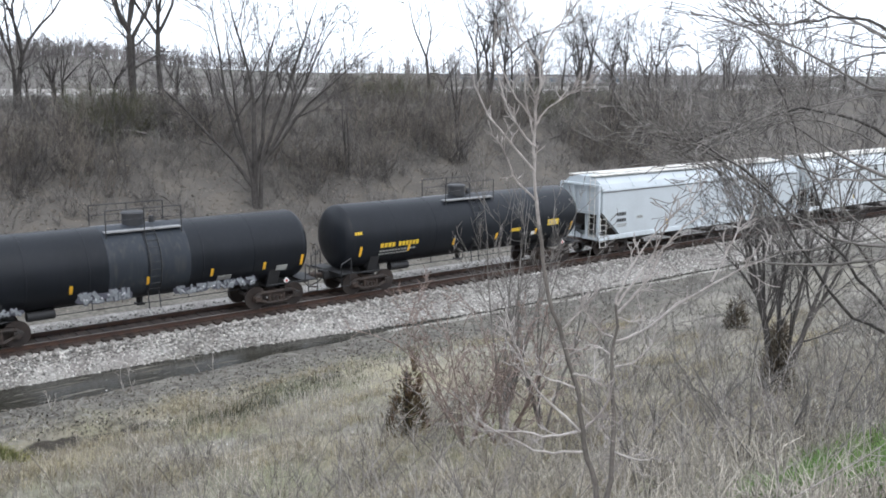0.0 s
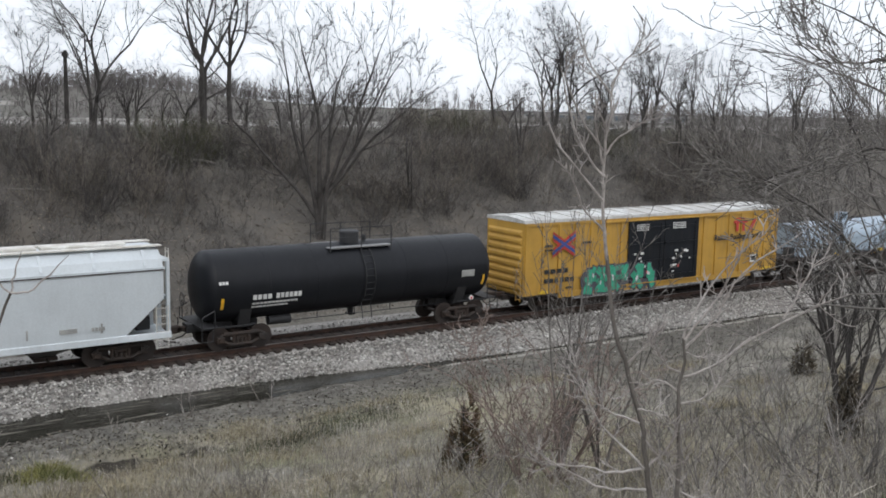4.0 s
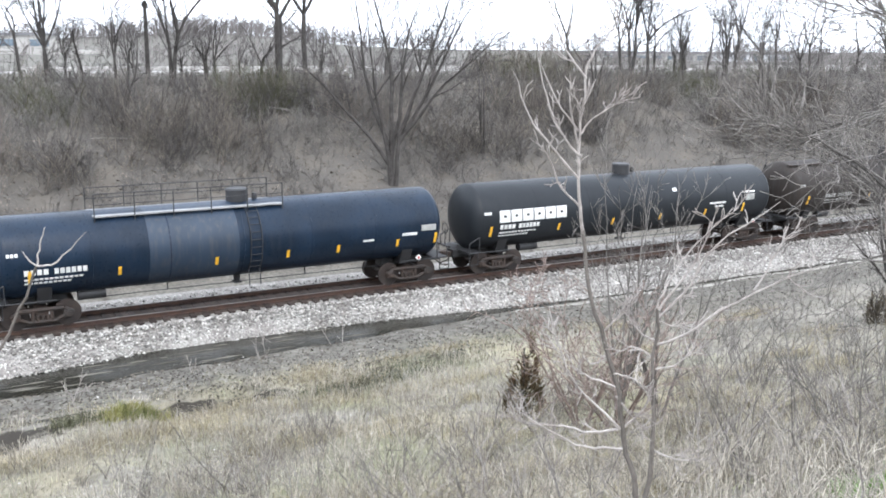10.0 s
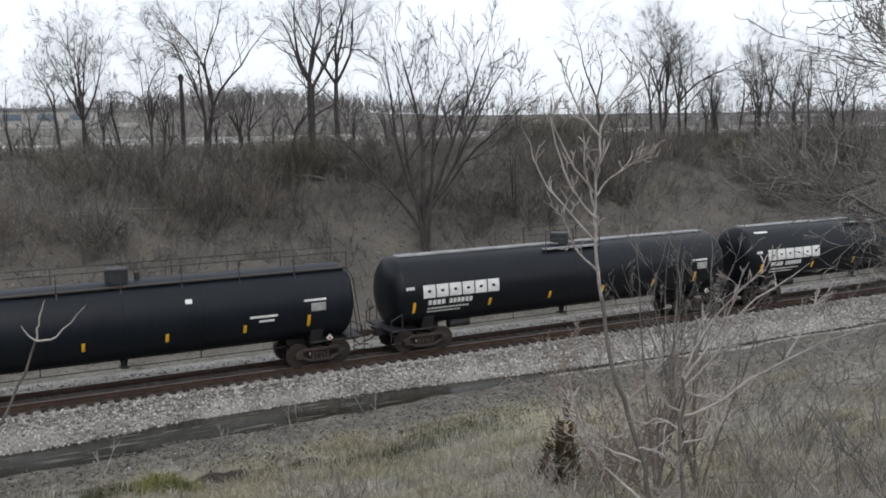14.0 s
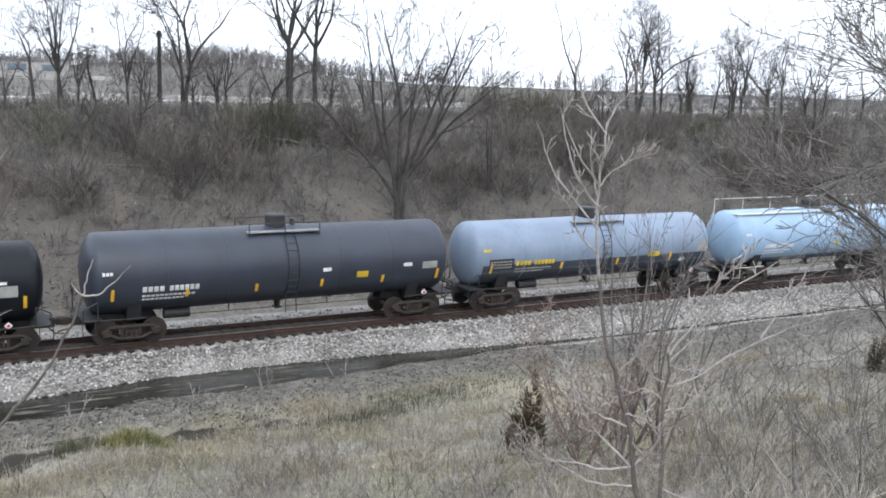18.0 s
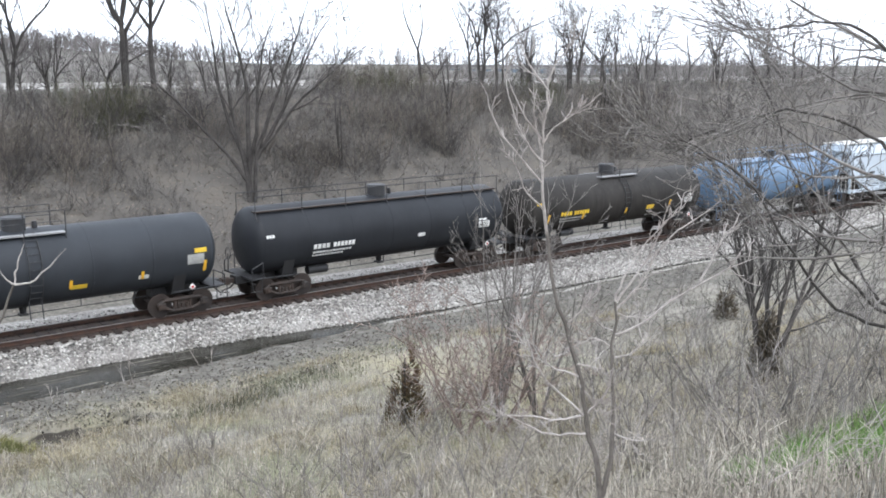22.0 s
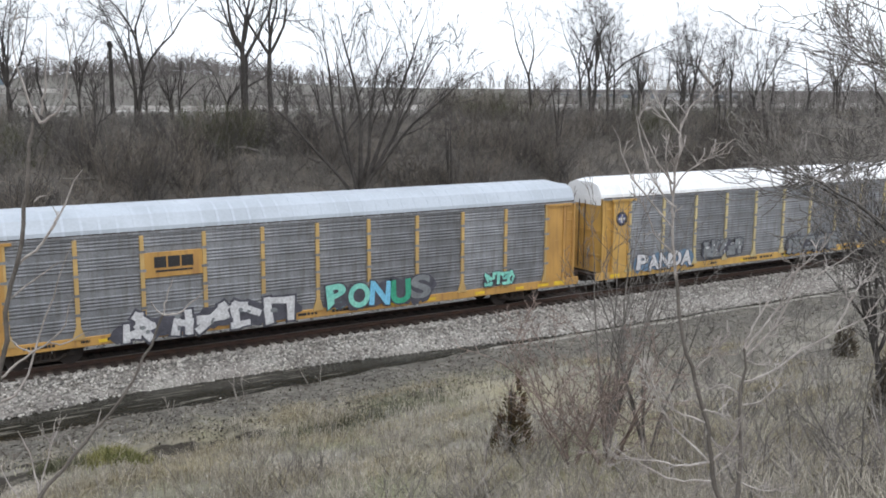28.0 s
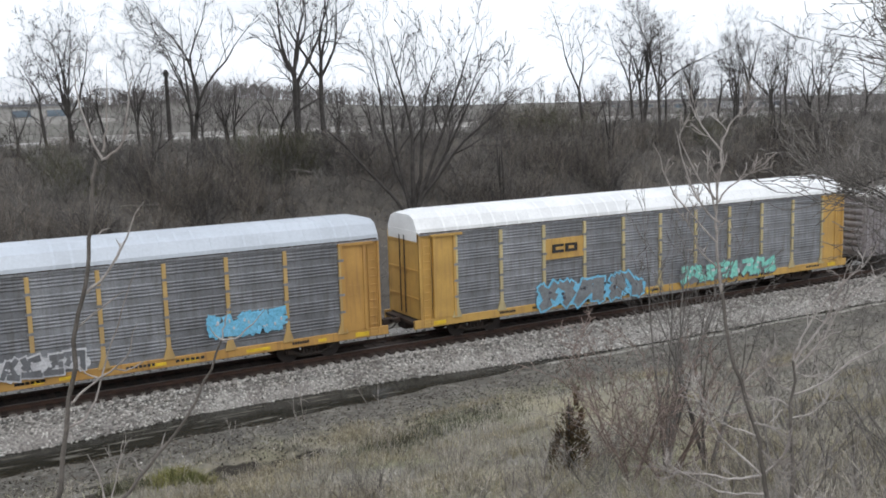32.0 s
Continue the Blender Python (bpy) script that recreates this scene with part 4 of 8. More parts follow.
def flakes(name, n, seed, x0, x1, y0, y1, size, material, label, lift=0.02):
    """Dead leaves, clods and chips that lie about."""
    r = np.random.RandomState(seed)
    y = r.uniform(y0, y1, n)
    reach = (y + 37.0)
    x = -13.6 + reach * np.tan(np.radians(r.uniform(-4, 64, n)))
    keep_ = (x > x0) & (x < x1)
    for hx, hy, rx, ry in HOLLOWS:
        keep_ &= (((x - hx) / rx) ** 2 + ((y - hy) / ry) ** 2 > 1.0) | (name == "washout_soil")
    x, y = x[keep_], y[keep_]
    n = len(x)
    p = np.stack([x, y, height(x, y) + lift * r.rand(n)], 1)
    a = r.normal(0, 1, (n, 3))
    a[:, 2] *= 0.5
    a /= np.linalg.norm(a, axis=1, keepdims=True)
    b = np.cross(a, r.normal(0, 0.35, (n, 3)) + (0, 0, 1))
    s = (size * r.uniform(0.5, 1.4, n))[:, None]
    v = np.stack([p - a * s, p - b * s * 0.6, p + a * s, p + b * s * 0.6], 1).reshape(-1, 3)
    f = np.arange(4 * n).reshape(-1, 4)
    return tagged(new(name, quads(name, v, f, material)), label, "litter", kind="stuff")


M_LEAF = mat("dead_leaves", (0.13, 0.112, 0.092), 0.9, second=(0.185, 0.158, 0.13), scale=0.5, fine=6, grain=0.2, bump=0, island=0.6, spec=0.2)
M_CLOD = mat("dark_clods", (0.0598, 0.0531, 0.0439), 0.95, second=(0.113, 0.0996, 0.0831), scale=0.8, fine=6, grain=0.3, bump=0, island=0.5, spec=0.1)
M_WETSOIL = mat("wet_soil", (0.03, 0.026, 0.021), 0.9, second=(0.055, 0.048, 0.04), scale=1.5, fine=8, grain=0.3, bump=0, island=0.4, spec=0.15)
flakes("leaf_litter", 60000, 51, -25, 80, 5.5, 26, 0.07, M_LEAF, "brown leaf litter on the far bank")
flakes("soil_clods", 14000, 52, -24, 45, -10.2, -4.6, 0.05, M_CLOD, "dark clods and debris beside the ditch", 0.06)
flakes("washout_soil", 900, 54, -8, -3.4, -10.8, -9.1, 0.06, M_WETSOIL, "raw dark soil in the washed-out hollows", 0.08)
flakes("pale_chips", 2600, 53, -22, 45, -22, -5, 0.032, M_STONE, "scattered pale stones in the grass", 0.1)


def conifer(name, x, y, tall, wide, material, label, seed, n=2600, plumes=20):
    """A small ragged evergreen: a thin stem and many sprays that point up and out, with gaps."""
    r = np.random.RandomState(seed)
    ob = thing(name, pose(x, y, float(height(x, y)) - 0.05), label, "shrub")
    part("trunk", Geo().rod((0, 0, -0.1), (0, 0, tall * 0.9), 0.05, 0.015, 7), M_BARK, ob)
    plume = [(r.uniform(0, 6.28), r.uniform(0.0, 1.0) ** 0.6, r.uniform(0.35, 1.08)) for _ in range(plumes)]
    v, f = [], []
    for i in range(n):
        # each plume leans out from the foot and thins to a tip
        a, o, top = plume[r.randint(len(plume))]
        h = r.rand() ** 0.9
        a += r.normal(0, 0.22)
        rad = (wide / 2 * o * (0.4 + 0.8 * math.sin(math.pi * min(h * 0.75 + 0.2, 1.0))) + abs(r.normal(0, 0.09)) * wide) * (0.98 - 0.42 * h)
        h = h * top
        p = np.array([math.cos(a) * rad, math.sin(a) * rad, h * tall])
        d = np.array([math.cos(a) * 0.8, math.sin(a) * 0.8, 1.0]) + r.normal(0, 0.35, 3)
        d *= r.uniform(0.08, 0.24) / np.linalg.norm(d)
        s = np.cross(d, r.normal(0, 1, 3))
        s *= 0.022 / (np.linalg.norm(s) + 1e-9)
        k = len(v)
        v += [p - s, p + s, p + d * 0.7 + s * 0.7, p + d, p + d * 0.7 - s * 0.7]
        f.append((k, k + 1, k + 2, k + 4))
        f.append((k + 4, k + 2, k + 3, k + 3))
    me = bpy.data.meshes.new("foliage")
    me.from_pydata([tuple(q) for q in v], [], [q if q[2] != q[3] else q[:3] for q in f])
    me.materials.append(material)
    part("foliage", me, None, ob)
    segs = []
    rr = random.Random(seed)
    for _ in range(16):
        branch(segs, rr, (0, 0, tall * rr.uniform(0.05, 0.8)), (rr.gauss(0, 1), rr.gauss(0, 1), 1.0), wide * rr.uniform(0.4, 0.8), 0.012, 1, 3)
    part("stem", tube_mesh("stem", segs, M_BARK, 4), None, ob)
    return ob


conifer("juniper_bush", 0.1, -18.35, 2.0, 0.84, M_JUNIPER, "ragged brown-green juniper in dead grass", 4, 1050, 12)
conifer("dark_cedar", 6.9, -24.1, 1.9, 0.62, M_CEDAR, "dark clump of evergreen growth round bare stems", 6, 1300)
conifer("dark_cedar", 16.9, -15.8, 1.2, 0.8, M_CEDAR, "small dark evergreen alone in the dead grass", 8, 700)
tree("bare_shrub", 61, 7.1, -24.0, 6.5, 0.075, "leafless shrub with a sheaf of upright stems", 9, 0.06, 3, 7, (18, 48), 0.25, spread=0.16, material=M_TWIG, thin=0.005)
tree("bare_shrub", 62, 0.9, -21.0, 6.3, 0.045, "tall leafless shrub with several grey stems", 6, 0.06, 3, 4, (22, 50), 0.15, "shrubs on the slope", 0.09, M_SHRUB, thin=0.006)
tree("bare_shrub", 63, 1.6, -21.6, 5.0, 0.04, "tall leafless shrub with several grey stems", 6, 0.06, 3, 4, (25, 55), 0.12, "shrubs on the slope", 0.16, M_SHRUB, thin=0.006)
tree("bare_shrub", 68, 0.2, -21.8, 3.8, 0.035, "low spreading leafless shrub", 8, 0.06, 2, 6, (25, 60), 0.1, "shrubs on the slope", 0.6, M_RUSSET, up=0.0, thin=0.008)
tree("bare_shrub", 64, -0.3, -21.2, 3.6, 0.035, "low spreading leafless shrub", 7, 0.06, 3, 5, (30, 60), 0.1, "shrubs on the slope", 0.4, M_RUSSET, thin=0.008)
tree("bare_shrub", 66, -6.2, -17.0, 1.9, 0.02, "low spreading leafless shrub", 6, 0.06, 2, 5, (25, 55), 0.1, "shrubs on the slope", 0.4, M_STRAW, thin=0.005)
tree("bare_shrub", 67, -4.6, -20.5, 1.7, 0.02, "low spreading leafless shrub", 6, 0.06, 2, 5, (25, 55), 0.1, "shrubs on the slope", 0.4, M_STRAW, thin=0.005)

# the plants close by: stems in a slanting plane (right, up), with free twigs
RIGHT, AHEAD = Vector((0.842, -0.539, 0)), Vector((0.539, 0.842, 0))


def stem(segs, r, origin, line, r0, r1, twigs=6, reach=0.22, sway=0.02, thin=0.0024, sub=1):
    """A stem through points (right, up) in metres, wavering in depth, with short side twigs."""
    pts = []
    sway_at = r.uniform(-1, 1)
    for i, (a, b) in enumerate(line):
        pts.append(Vector(origin) + RIGHT * a + Vector((0, 0, b)) + AHEAD * (sway_at * sway * i))
    ends = [pts[0] * 2 - pts[1]] + pts + [pts[-1] * 2 - pts[-2]]
    fine = []
    for a, p, q, b in zip(ends, ends[1:], ends[2:], ends[3:]):
        for k in range(4):
            f = k / 4
            w = 0.5 * (2 * p + (q - a) * f + (2 * a - 5 * p + 4 * q - b) * f * f + (3 * p - a - 3 * q + b) * f**3)
            fine.append(w + Vector((r.gauss(0, 1), r.gauss(0, 1), r.gauss(0, 1))) * (q - p).length * (0.022 if k else 0.0))
    fine.append(pts[-1])
    n = len(fine) - 1
    rad = [r0 + (r1 - r0) * (i / n) ** 0.8 for i in range(n + 1)]
    if r1 < 0.005:
        rad[-1], rad[-2] = 0.0012, (rad[-3] + 0.0012) / 2
    for i in range(n):
        segs.append((*fine[i], *fine[i + 1], rad[i], rad[i + 1]))
    for _ in range(int(twigs * 1.7) if thin < 0.003 else twigs):
        i = r.randrange(max(1, n // 4), n) if n > 1 else 0
        d = (fine[i + 1] - fine[i]).normalized() + Vector((r.gauss(0, 0.55), r.gauss(0, 0.55), r.gauss(0.15, 0.5)))
        branch(segs, r, fine[i].lerp(fine[i + 1], r.random()), d, reach * r.uniform(0.4, 1.2), max(rad[i] * 0.55, thin), sub, 3, 0.1, 0.16, (25, 55), 0.3, 4, (0.4, 0.8), 0.25, thin)


FOOT_A, FOOT_B = (-9.77, -33.73, 7.74), (-13.02, -31.95, 7.75)


def sapling(foot, seed):
    return thing("bare_sapling", pose(0, 0, 0), "young leafless sapling with pale forking twigs", "sapling", "saplings close by"), random.Random(seed)


def finish(ob, foot, trunk, crown):
    """Join the stems to the ground and make the two parts."""
    g = float(height(foot[0], foot[1])) - 0.1
    trunk, crown = [[(*q[:6], q[6] * 0.97, q[7] * 0.97) for q in w] for w in (trunk, crown)]
    low = Vector(foot) + RIGHT * 0.02 - Vector((0, 0, 0.25))
    for p in [q for q in trunk if q[6] > 0.0106 and q[2] < foot[2] + 0.05 and q[2] < q[5]][:2]:
        trunk.append((*low, *p[:3], p[6] * 1.1, p[6]))
    trunk.append((low.x, low.y, g, *low, 0.026, 0.019))
    part("trunk", tube_mesh("trunk", trunk, M_SAPTRUNK, 7), None, ob)
    part("crown", tube_mesh("crown", crown, M_PALE, 5), None, ob)


ob, r = sapling(FOOT_A, 5)
trunk, crown = [], []
stem(trunk, r, FOOT_A, [(-0.01, 0.0), (-0.08, 0.28), (-0.16, 0.62), (-0.27, 0.96), (-0.32, 1.29)], 0.015, 0.0095, 0, sway=0.0)
stem(crown, r, FOOT_A, [(-0.32, 1.28), (-0.35, 1.53), (-0.35, 1.78), (-0.33, 2.09)], 0.0095, 0.0055, 3, 0.13, sway=0.0)
stem(trunk, r, FOOT_A, [(0.07, 0.0), (0.06, 0.46), (0.06, 0.9)], 0.014, 0.0065, 0)
stem(crown, r, FOOT_A, [(-0.33, 2.03), (-0.43, 2.16), (-0.49, 2.28)], 0.006, 0.003, 3, 0.13)
stem(crown, r, FOOT_A, [(-0.33, 2.07), (-0.28, 2.18), (-0.2, 2.26)], 0.006, 0.003, 3, 0.13)
stem(crown, r, FOOT_A, [(-0.36, 1.78), (-0.47, 1.93), (-0.56, 2.12)], 0.006, 0.003, 2, 0.13)
stem(crown, r, FOOT_A, [(-0.35, 1.66), (-0.49, 1.86), (-0.57, 2.16)], 0.006, 0.0035, 2, 0.13)
stem(crown, r, FOOT_A, [(-0.36, 1.72), (-0.4, 1.88), (-0.41, 2.06)], 0.006, 0.0035, 2, 0.13)
stem(crown, r, FOOT_A, [(-0.35, 1.55), (-0.57, 1.8), (-0.69, 2.08)], 0.006, 0.003, 2, 0.13)
stem(crown, r, FOOT_A, [(-0.35, 1.76), (-0.29, 1.84), (-0.16, 1.92)], 0.006, 0.003, 3, 0.13)
stem(crown, r, FOOT_A, [(-0.34, 1.41), (-0.45, 1.53), (-0.51, 1.71)], 0.006, 0.003, 3, 0.13)
stem(crown, r, FOOT_A, [(0.07, 0.72), (0.23, 0.79), (0.53, 1.0), (0.84, 1.14)], 0.0085, 0.0035, 4, 0.13)
stem(crown, r, FOOT_A, [(0.53, 1.01), (0.63, 1.2), (0.68, 1.34)], 0.006, 0.003, 3, 0.13)
stem(crown, r, FOOT_A, [(0.07, 0.9), (0.16, 1.04), (0.24, 1.18), (0.34, 1.46)], 0.008, 0.003, 4, 0.13)
stem(crown, r, FOOT_A, [(0.07, 0.86), (0.19, 0.99), (0.33, 1.23), (0.62, 1.45)], 0.008, 0.003, 4, 0.13)
stem(crown, r, FOOT_A, [(0.06, 0.91), (0.12, 1.05), (0.24, 1.23), (0.44, 1.41)], 0.007, 0.003, 4, 0.13)
stem(crown, r, FOOT_A, [(0.07, 0.84), (0.14, 0.82), (0.21, 0.84)], 0.005, 0.003, 2, 0.13)
stem(crown, r, FOOT_A, [(0.07, 0.59), (0.18, 0.62), (0.27, 0.72)], 0.006, 0.003, 4, 0.13)
stem(crown, r, FOOT_A, [(0.06, 0.64), (-0.04, 0.7), (-0.15, 0.66)], 0.006, 0.003, 4, 0.13)
stem(crown, r, FOOT_A, [(0.06, 0.74), (-0.01, 0.77), (-0.05, 0.83)], 0.005, 0.003, 3, 0.13)
stem(crown, r, FOOT_A, [(-0.21, 0.77), (-0.13, 0.85), (-0.06, 0.92)], 0.006, 0.003, 3, 0.13)
stem(crown, r, FOOT_A, [(-0.08, 0.27), (0.02, 0.39), (0.06, 0.54)], 0.0085, 0.004, 3, 0.13)
stem(crown, r, FOOT_A, [(-0.08, 0.27), (-0.24, 0.24), (-0.43, 0.26), (-0.73, 0.3)], 0.009, 0.0035, 6, 0.13)
stem(crown, r, FOOT_A, [(-0.06, 0.16), (-0.27, 0.16), (-0.46, 0.24), (-0.65, 0.36)], 0.008, 0.0035, 6, 0.13)
stem(crown, r, FOOT_A, [(-0.1, 0.27), (-0.24, 0.41), (-0.38, 0.59), (-0.48, 0.87)], 0.008, 0.003, 6, 0.13)
stem(crown, r, FOOT_A, [(-0.13, 0.49), (-0.28, 0.55), (-0.41, 0.62)], 0.006, 0.003, 4, 0.13)
stem(crown, r, FOOT_A, [(-0.14, 0.56), (-0.06, 0.54), (0.02, 0.48)], 0.006, 0.003, 3, 0.13)
stem(crown, r, FOOT_A, [(-0.12, 0.44), (-0.05, 0.35), (0.04, 0.26)], 0.006, 0.003, 4, 0.13)
stem(crown, r, FOOT_A, [(0.07, 0.16), (0.21, 0.1), (0.31, 0.1)], 0.006, 0.003, 4, 0.13)
finish(ob, FOOT_A, trunk, crown)
ob, r = sapling(FOOT_B, 9)
trunk, crown = [], []
stem(trunk, r, FOOT_B, [(-0.01, -0.09), (0.05, 0.12), (0.31, 0.43), (0.48, 0.63), (0.6, 0.82), (0.74, 1.11)], 0.013, 0.006, 0)
stem(trunk, r, FOOT_B, [(-0.28, -0.13), (-0.17, 0.48), (-0.05, 1.12), (0.04, 1.4), (0.11, 1.72), (0.13, 1.88), (0.17, 2.07)], 0.016, 0.008, 0)
stem(crown, r, FOOT_B, [(0.74, 1.11), (0.77, 1.22), (0.81, 1.31)], 0.005, 0.003, 0, 0.16)
stem(crown, r, FOOT_B, [(0.74, 1.11), (0.84, 1.13), (0.99, 1.28)], 0.006, 0.003, 0, 0.16)
stem(crown, r, FOOT_B, [(0.74, 1.11), (0.71, 1.14), (0.69, 1.19)], 0.005, 0.003, 0, 0.16)
stem(crown, r, FOOT_B, [(0.34, 0.48), (0.37, 0.52), (0.39, 0.6)], 0.005, 0.003, 0, 0.16)
stem(crown, r, FOOT_B, [(0.28, 0.38), (0.24, 0.41), (0.22, 0.46)], 0.005, 0.003, 0, 0.16)
stem(crown, r, FOOT_B, [(0.05, 0.12), (-0.05, 0.12), (-0.13, 0.29)], 0.006, 0.003, 0, 0.16)
stem(crown, r, FOOT_B, [(0.05, 0.15), (0.02, 0.32), (-0.05, 0.48)], 0.006, 0.003, 0, 0.16)
stem(crown, r, FOOT_B, [(0.06, 0.16), (0.11, 0.37), (0.15, 0.55)], 0.005, 0.003, 0, 0.16)
stem(crown, r, FOOT_B, [(-0.14, 0.63), (-0.01, 0.72), (0.14, 1.09), (0.32, 1.51)], 0.009, 0.003, 0, 0.16)
stem(crown, r, FOOT_B, [(-0.12, 0.76), (0.03, 0.88), (0.22, 1.02), (0.3, 1.21)], 0.008, 0.003, 0, 0.16)
stem(crown, r, FOOT_B, [(0.15, 0.96), (0.22, 0.95), (0.34, 1.01)], 0.005, 0.003, 0, 0.16)
stem(crown, r, FOOT_B, [(0.06, 0.91), (0.01, 0.93), (-0.04, 0.99)], 0.005, 0.003, 0, 0.16)
stem(crown, r, FOOT_B, [(-0.05, 1.16), (0.06, 1.26), (0.24, 1.38)], 0.007, 0.003, 0, 0.16)
stem(crown, r, FOOT_B, [(0.03, 1.37), (0.19, 1.53), (0.38, 1.85)], 0.009, 0.004, 1, 0.16)
stem(crown, r, FOOT_B, [(0.17, 2.07), (0.27, 2.13), (0.32, 2.3), (0.37, 2.55)], 0.008, 0.003, 1, 0.16)
stem(crown, r, FOOT_B, [(0.17, 2.08), (0.12, 2.17), (0.06, 2.4), (0.04, 2.55)], 0.008, 0.003, 1, 0.16)
stem(crown, r, FOOT_B, [(0.18, 2.11), (0.21, 2.25), (0.23, 2.55)], 0.007, 0.003, 1, 0.16)
stem(crown, r, FOOT_B, [(0.12, 1.68), (0.14, 1.7), (0.18, 1.71)], 0.005, 0.003, 0, 0.16)
finish(ob, FOOT_B, trunk, crown)


def overhanging_tree():
    """The rough-barked tree whose limbs reach over the slope."""
    r = random.Random(33)
    o = (-0.6, -31.1, 5.0)
    ob = thing("gnarled_tree", pose(0, 0, 0), "rough-barked leafless tree with drooping limbs, green grass at its foot", "tree")
    trunk, crown = [], []
    stem(trunk, r, o, [(0, 0), (0.04, 2.0), (0.08, 4.0), (0.12, 6.0), (0.2, 8.5)], 0.2, 0.09, 0)
    stem(trunk, r, o, [(0.05, 4.2), (-0.3, 5.2), (-0.75, 6.4), (-1.0, 7.5)], 0.13, 0.05, 0)
    for k in range(15):
        a = r.uniform(-0.34, 0.3)
        limbs = []
        stem(limbs, r, o, [(a, 0), (a * 0.9 + 0.03, 1.4), (a * 0.7 + 0.04, 2.8), (a * 0.6 + 0.1, 3.8), (a * 0.9 + r.uniform(-0.3, 0.3), r.uniform(4.5, 7.0))], r.uniform(0.02, 0.07), 0.014, 0, sway=r.uniform(-0.06, 0.06))
        part("stem", tube_mesh("stem", limbs, M_ROUGHBARK, 6), None, ob)
    rows = [
        [(-0.1, 4.3), (-0.73, 5.14), (-1.3, 5.43), (-1.94, 5.39), (-2.5, 5.35), (-2.9, 5.6)],
        [(-0.2, 1.6), (-0.49, 1.82), (-0.81, 2.4), (-1.38, 3.04), (-1.86, 4.4), (-2.43, 5.3)],
        [(-0.2, 1.5), (-0.6, 1.74), (-1.38, 2.63), (-2.35, 3.36), (-3.2, 3.85), (-3.9, 4.0)],
        [(-0.1, 1.3), (-1.2, 1.7), (-1.9, 2.5), (-2.7, 3.5), (-3.6, 4.0)],
        [(-0.1, 3.4), (-0.9, 4.0), (-1.8, 4.3), (-2.7, 4.2), (-3.4, 3.9)],
        [(-0.05, 5.0), (-0.9, 6.0), (-1.8, 6.4), (-2.8, 6.2)],
        [(0.1, 3.6), (0.8, 4.4), (1.6, 4.6), (2.4, 4.3)],
    ]
    for line in rows:
        limbs = []
        stem(limbs, r, o, line, 0.028, 0.008, 0, sway=-0.25)
        part("limb", tube_mesh("limb", limbs, M_BARK, 6), None, ob)
        stem(crown, r, o, line[-3:], 0.012, 0.006, 13, 1.1, -0.3, 0.005, 2)
        stem(crown, r, o, [(a - 0.1, b - 0.1) for a, b in line[1:]], 0.01, 0.006, 11, 0.9, 0.2, 0.005, 1)
    # long drooping branches that fork into fine twigs
    for k in range(18):
        z = r.uniform(2.0, 5.0)
        a = r.uniform(-0.9, 0.9)
        d = -RIGHT * math.cos(a) + AHEAD * math.sin(a) + Vector((0, 0, r.uniform(0.1, 0.7)))
        if k % 5 == 4:
            d = d + RIGHT * 1.8
        branch(crown, r, Vector(o) + RIGHT * 0.05 + Vector((0, 0, z)), d, r.uniform(2.6, 4.4), r.uniform(0.018, 0.032), 3, 4, 0.0, 0.16, (22, 55), 0.3, 8, (0.35, 0.65), 0.2, 0.004)
    part("trunk", tube_mesh("trunk", trunk, M_ROUGHBARK, 11), None, ob)
    part("crown", tube_mesh("crown", crown, M_SHRUB, 4), None, ob)


overhanging_tree()

# ---- behind the crest ----
for name, x0, x1, y0, y1 in (("road", -200, 260, 52, 58), ("parking_lot", -120, 18, 128, 139)):
    g = Geo()
    z = float(height(0.0, (y0 + y1) / 2)) + 0.25
    g.box(x0, x1, y0, y1, z - 1, z)
    tagged(new(name, g.mesh(name, M_CONCRETE)), "pale concrete paving behind the crest", "road", kind="structure")


def hall(x0, x1, y0, y1, tall, label, wall, storeys=1, z=7.2):
    ob = thing("building", pose(x0, y0, z), label, "building")
    w, d = x1 - x0, y1 - y0
    part("wall", Geo().box(0, w, 0, d, -1, tall), wall, ob)
    part("roof", Geo().box(-0.4, w + 0.4, -0.4, d + 0.4, tall, tall + 0.35), M_ROOF, ob)
    n = max(int(w / 5), 2)
    pane = Geo().box(-1.5, 1.5, -0.08, 0.06, -0.55, 0.55).mesh("window", M_WINDOW)
    for s in range(storeys):
        for k in range(n):
            part("window", pane, None, ob, at=pose((k + 0.5) * w / n, 0, (s + 0.55) * tall / storeys))


hall(-62, -14, 141, 155, 3.3, "long pale hall with window bands", M_WALLWHITE, 1, 9.1)
hall(-9, 13, 143, 155, 2.7, "low pale building with a dark flat roof", M_CONCRETE, 1, 9.1)
hall(136, 171, 150, 160, 2.3, "low pale building with a dark flat roof", M_CONCRETE, 1, 7.0)
hall(182, 204, 152, 160, 2.1, "low pale building with a dark flat roof", M_WALLWHITE, 1, 7.0)
g = Geo()
for k in range(44):
    x = -70 + 4.5 * k
    if k % 9 != 5:
        g.slab([(57.7, 7.3), (58.3, 7.3), (58.12, 8.15), (57.88, 8.15)], x, x + 4.42)
tagged(new("concrete_barrier", g.mesh("concrete_barrier", M_CONCRETE)), "row of pale concrete barriers along the road behind the crest", "barrier", kind="structure")
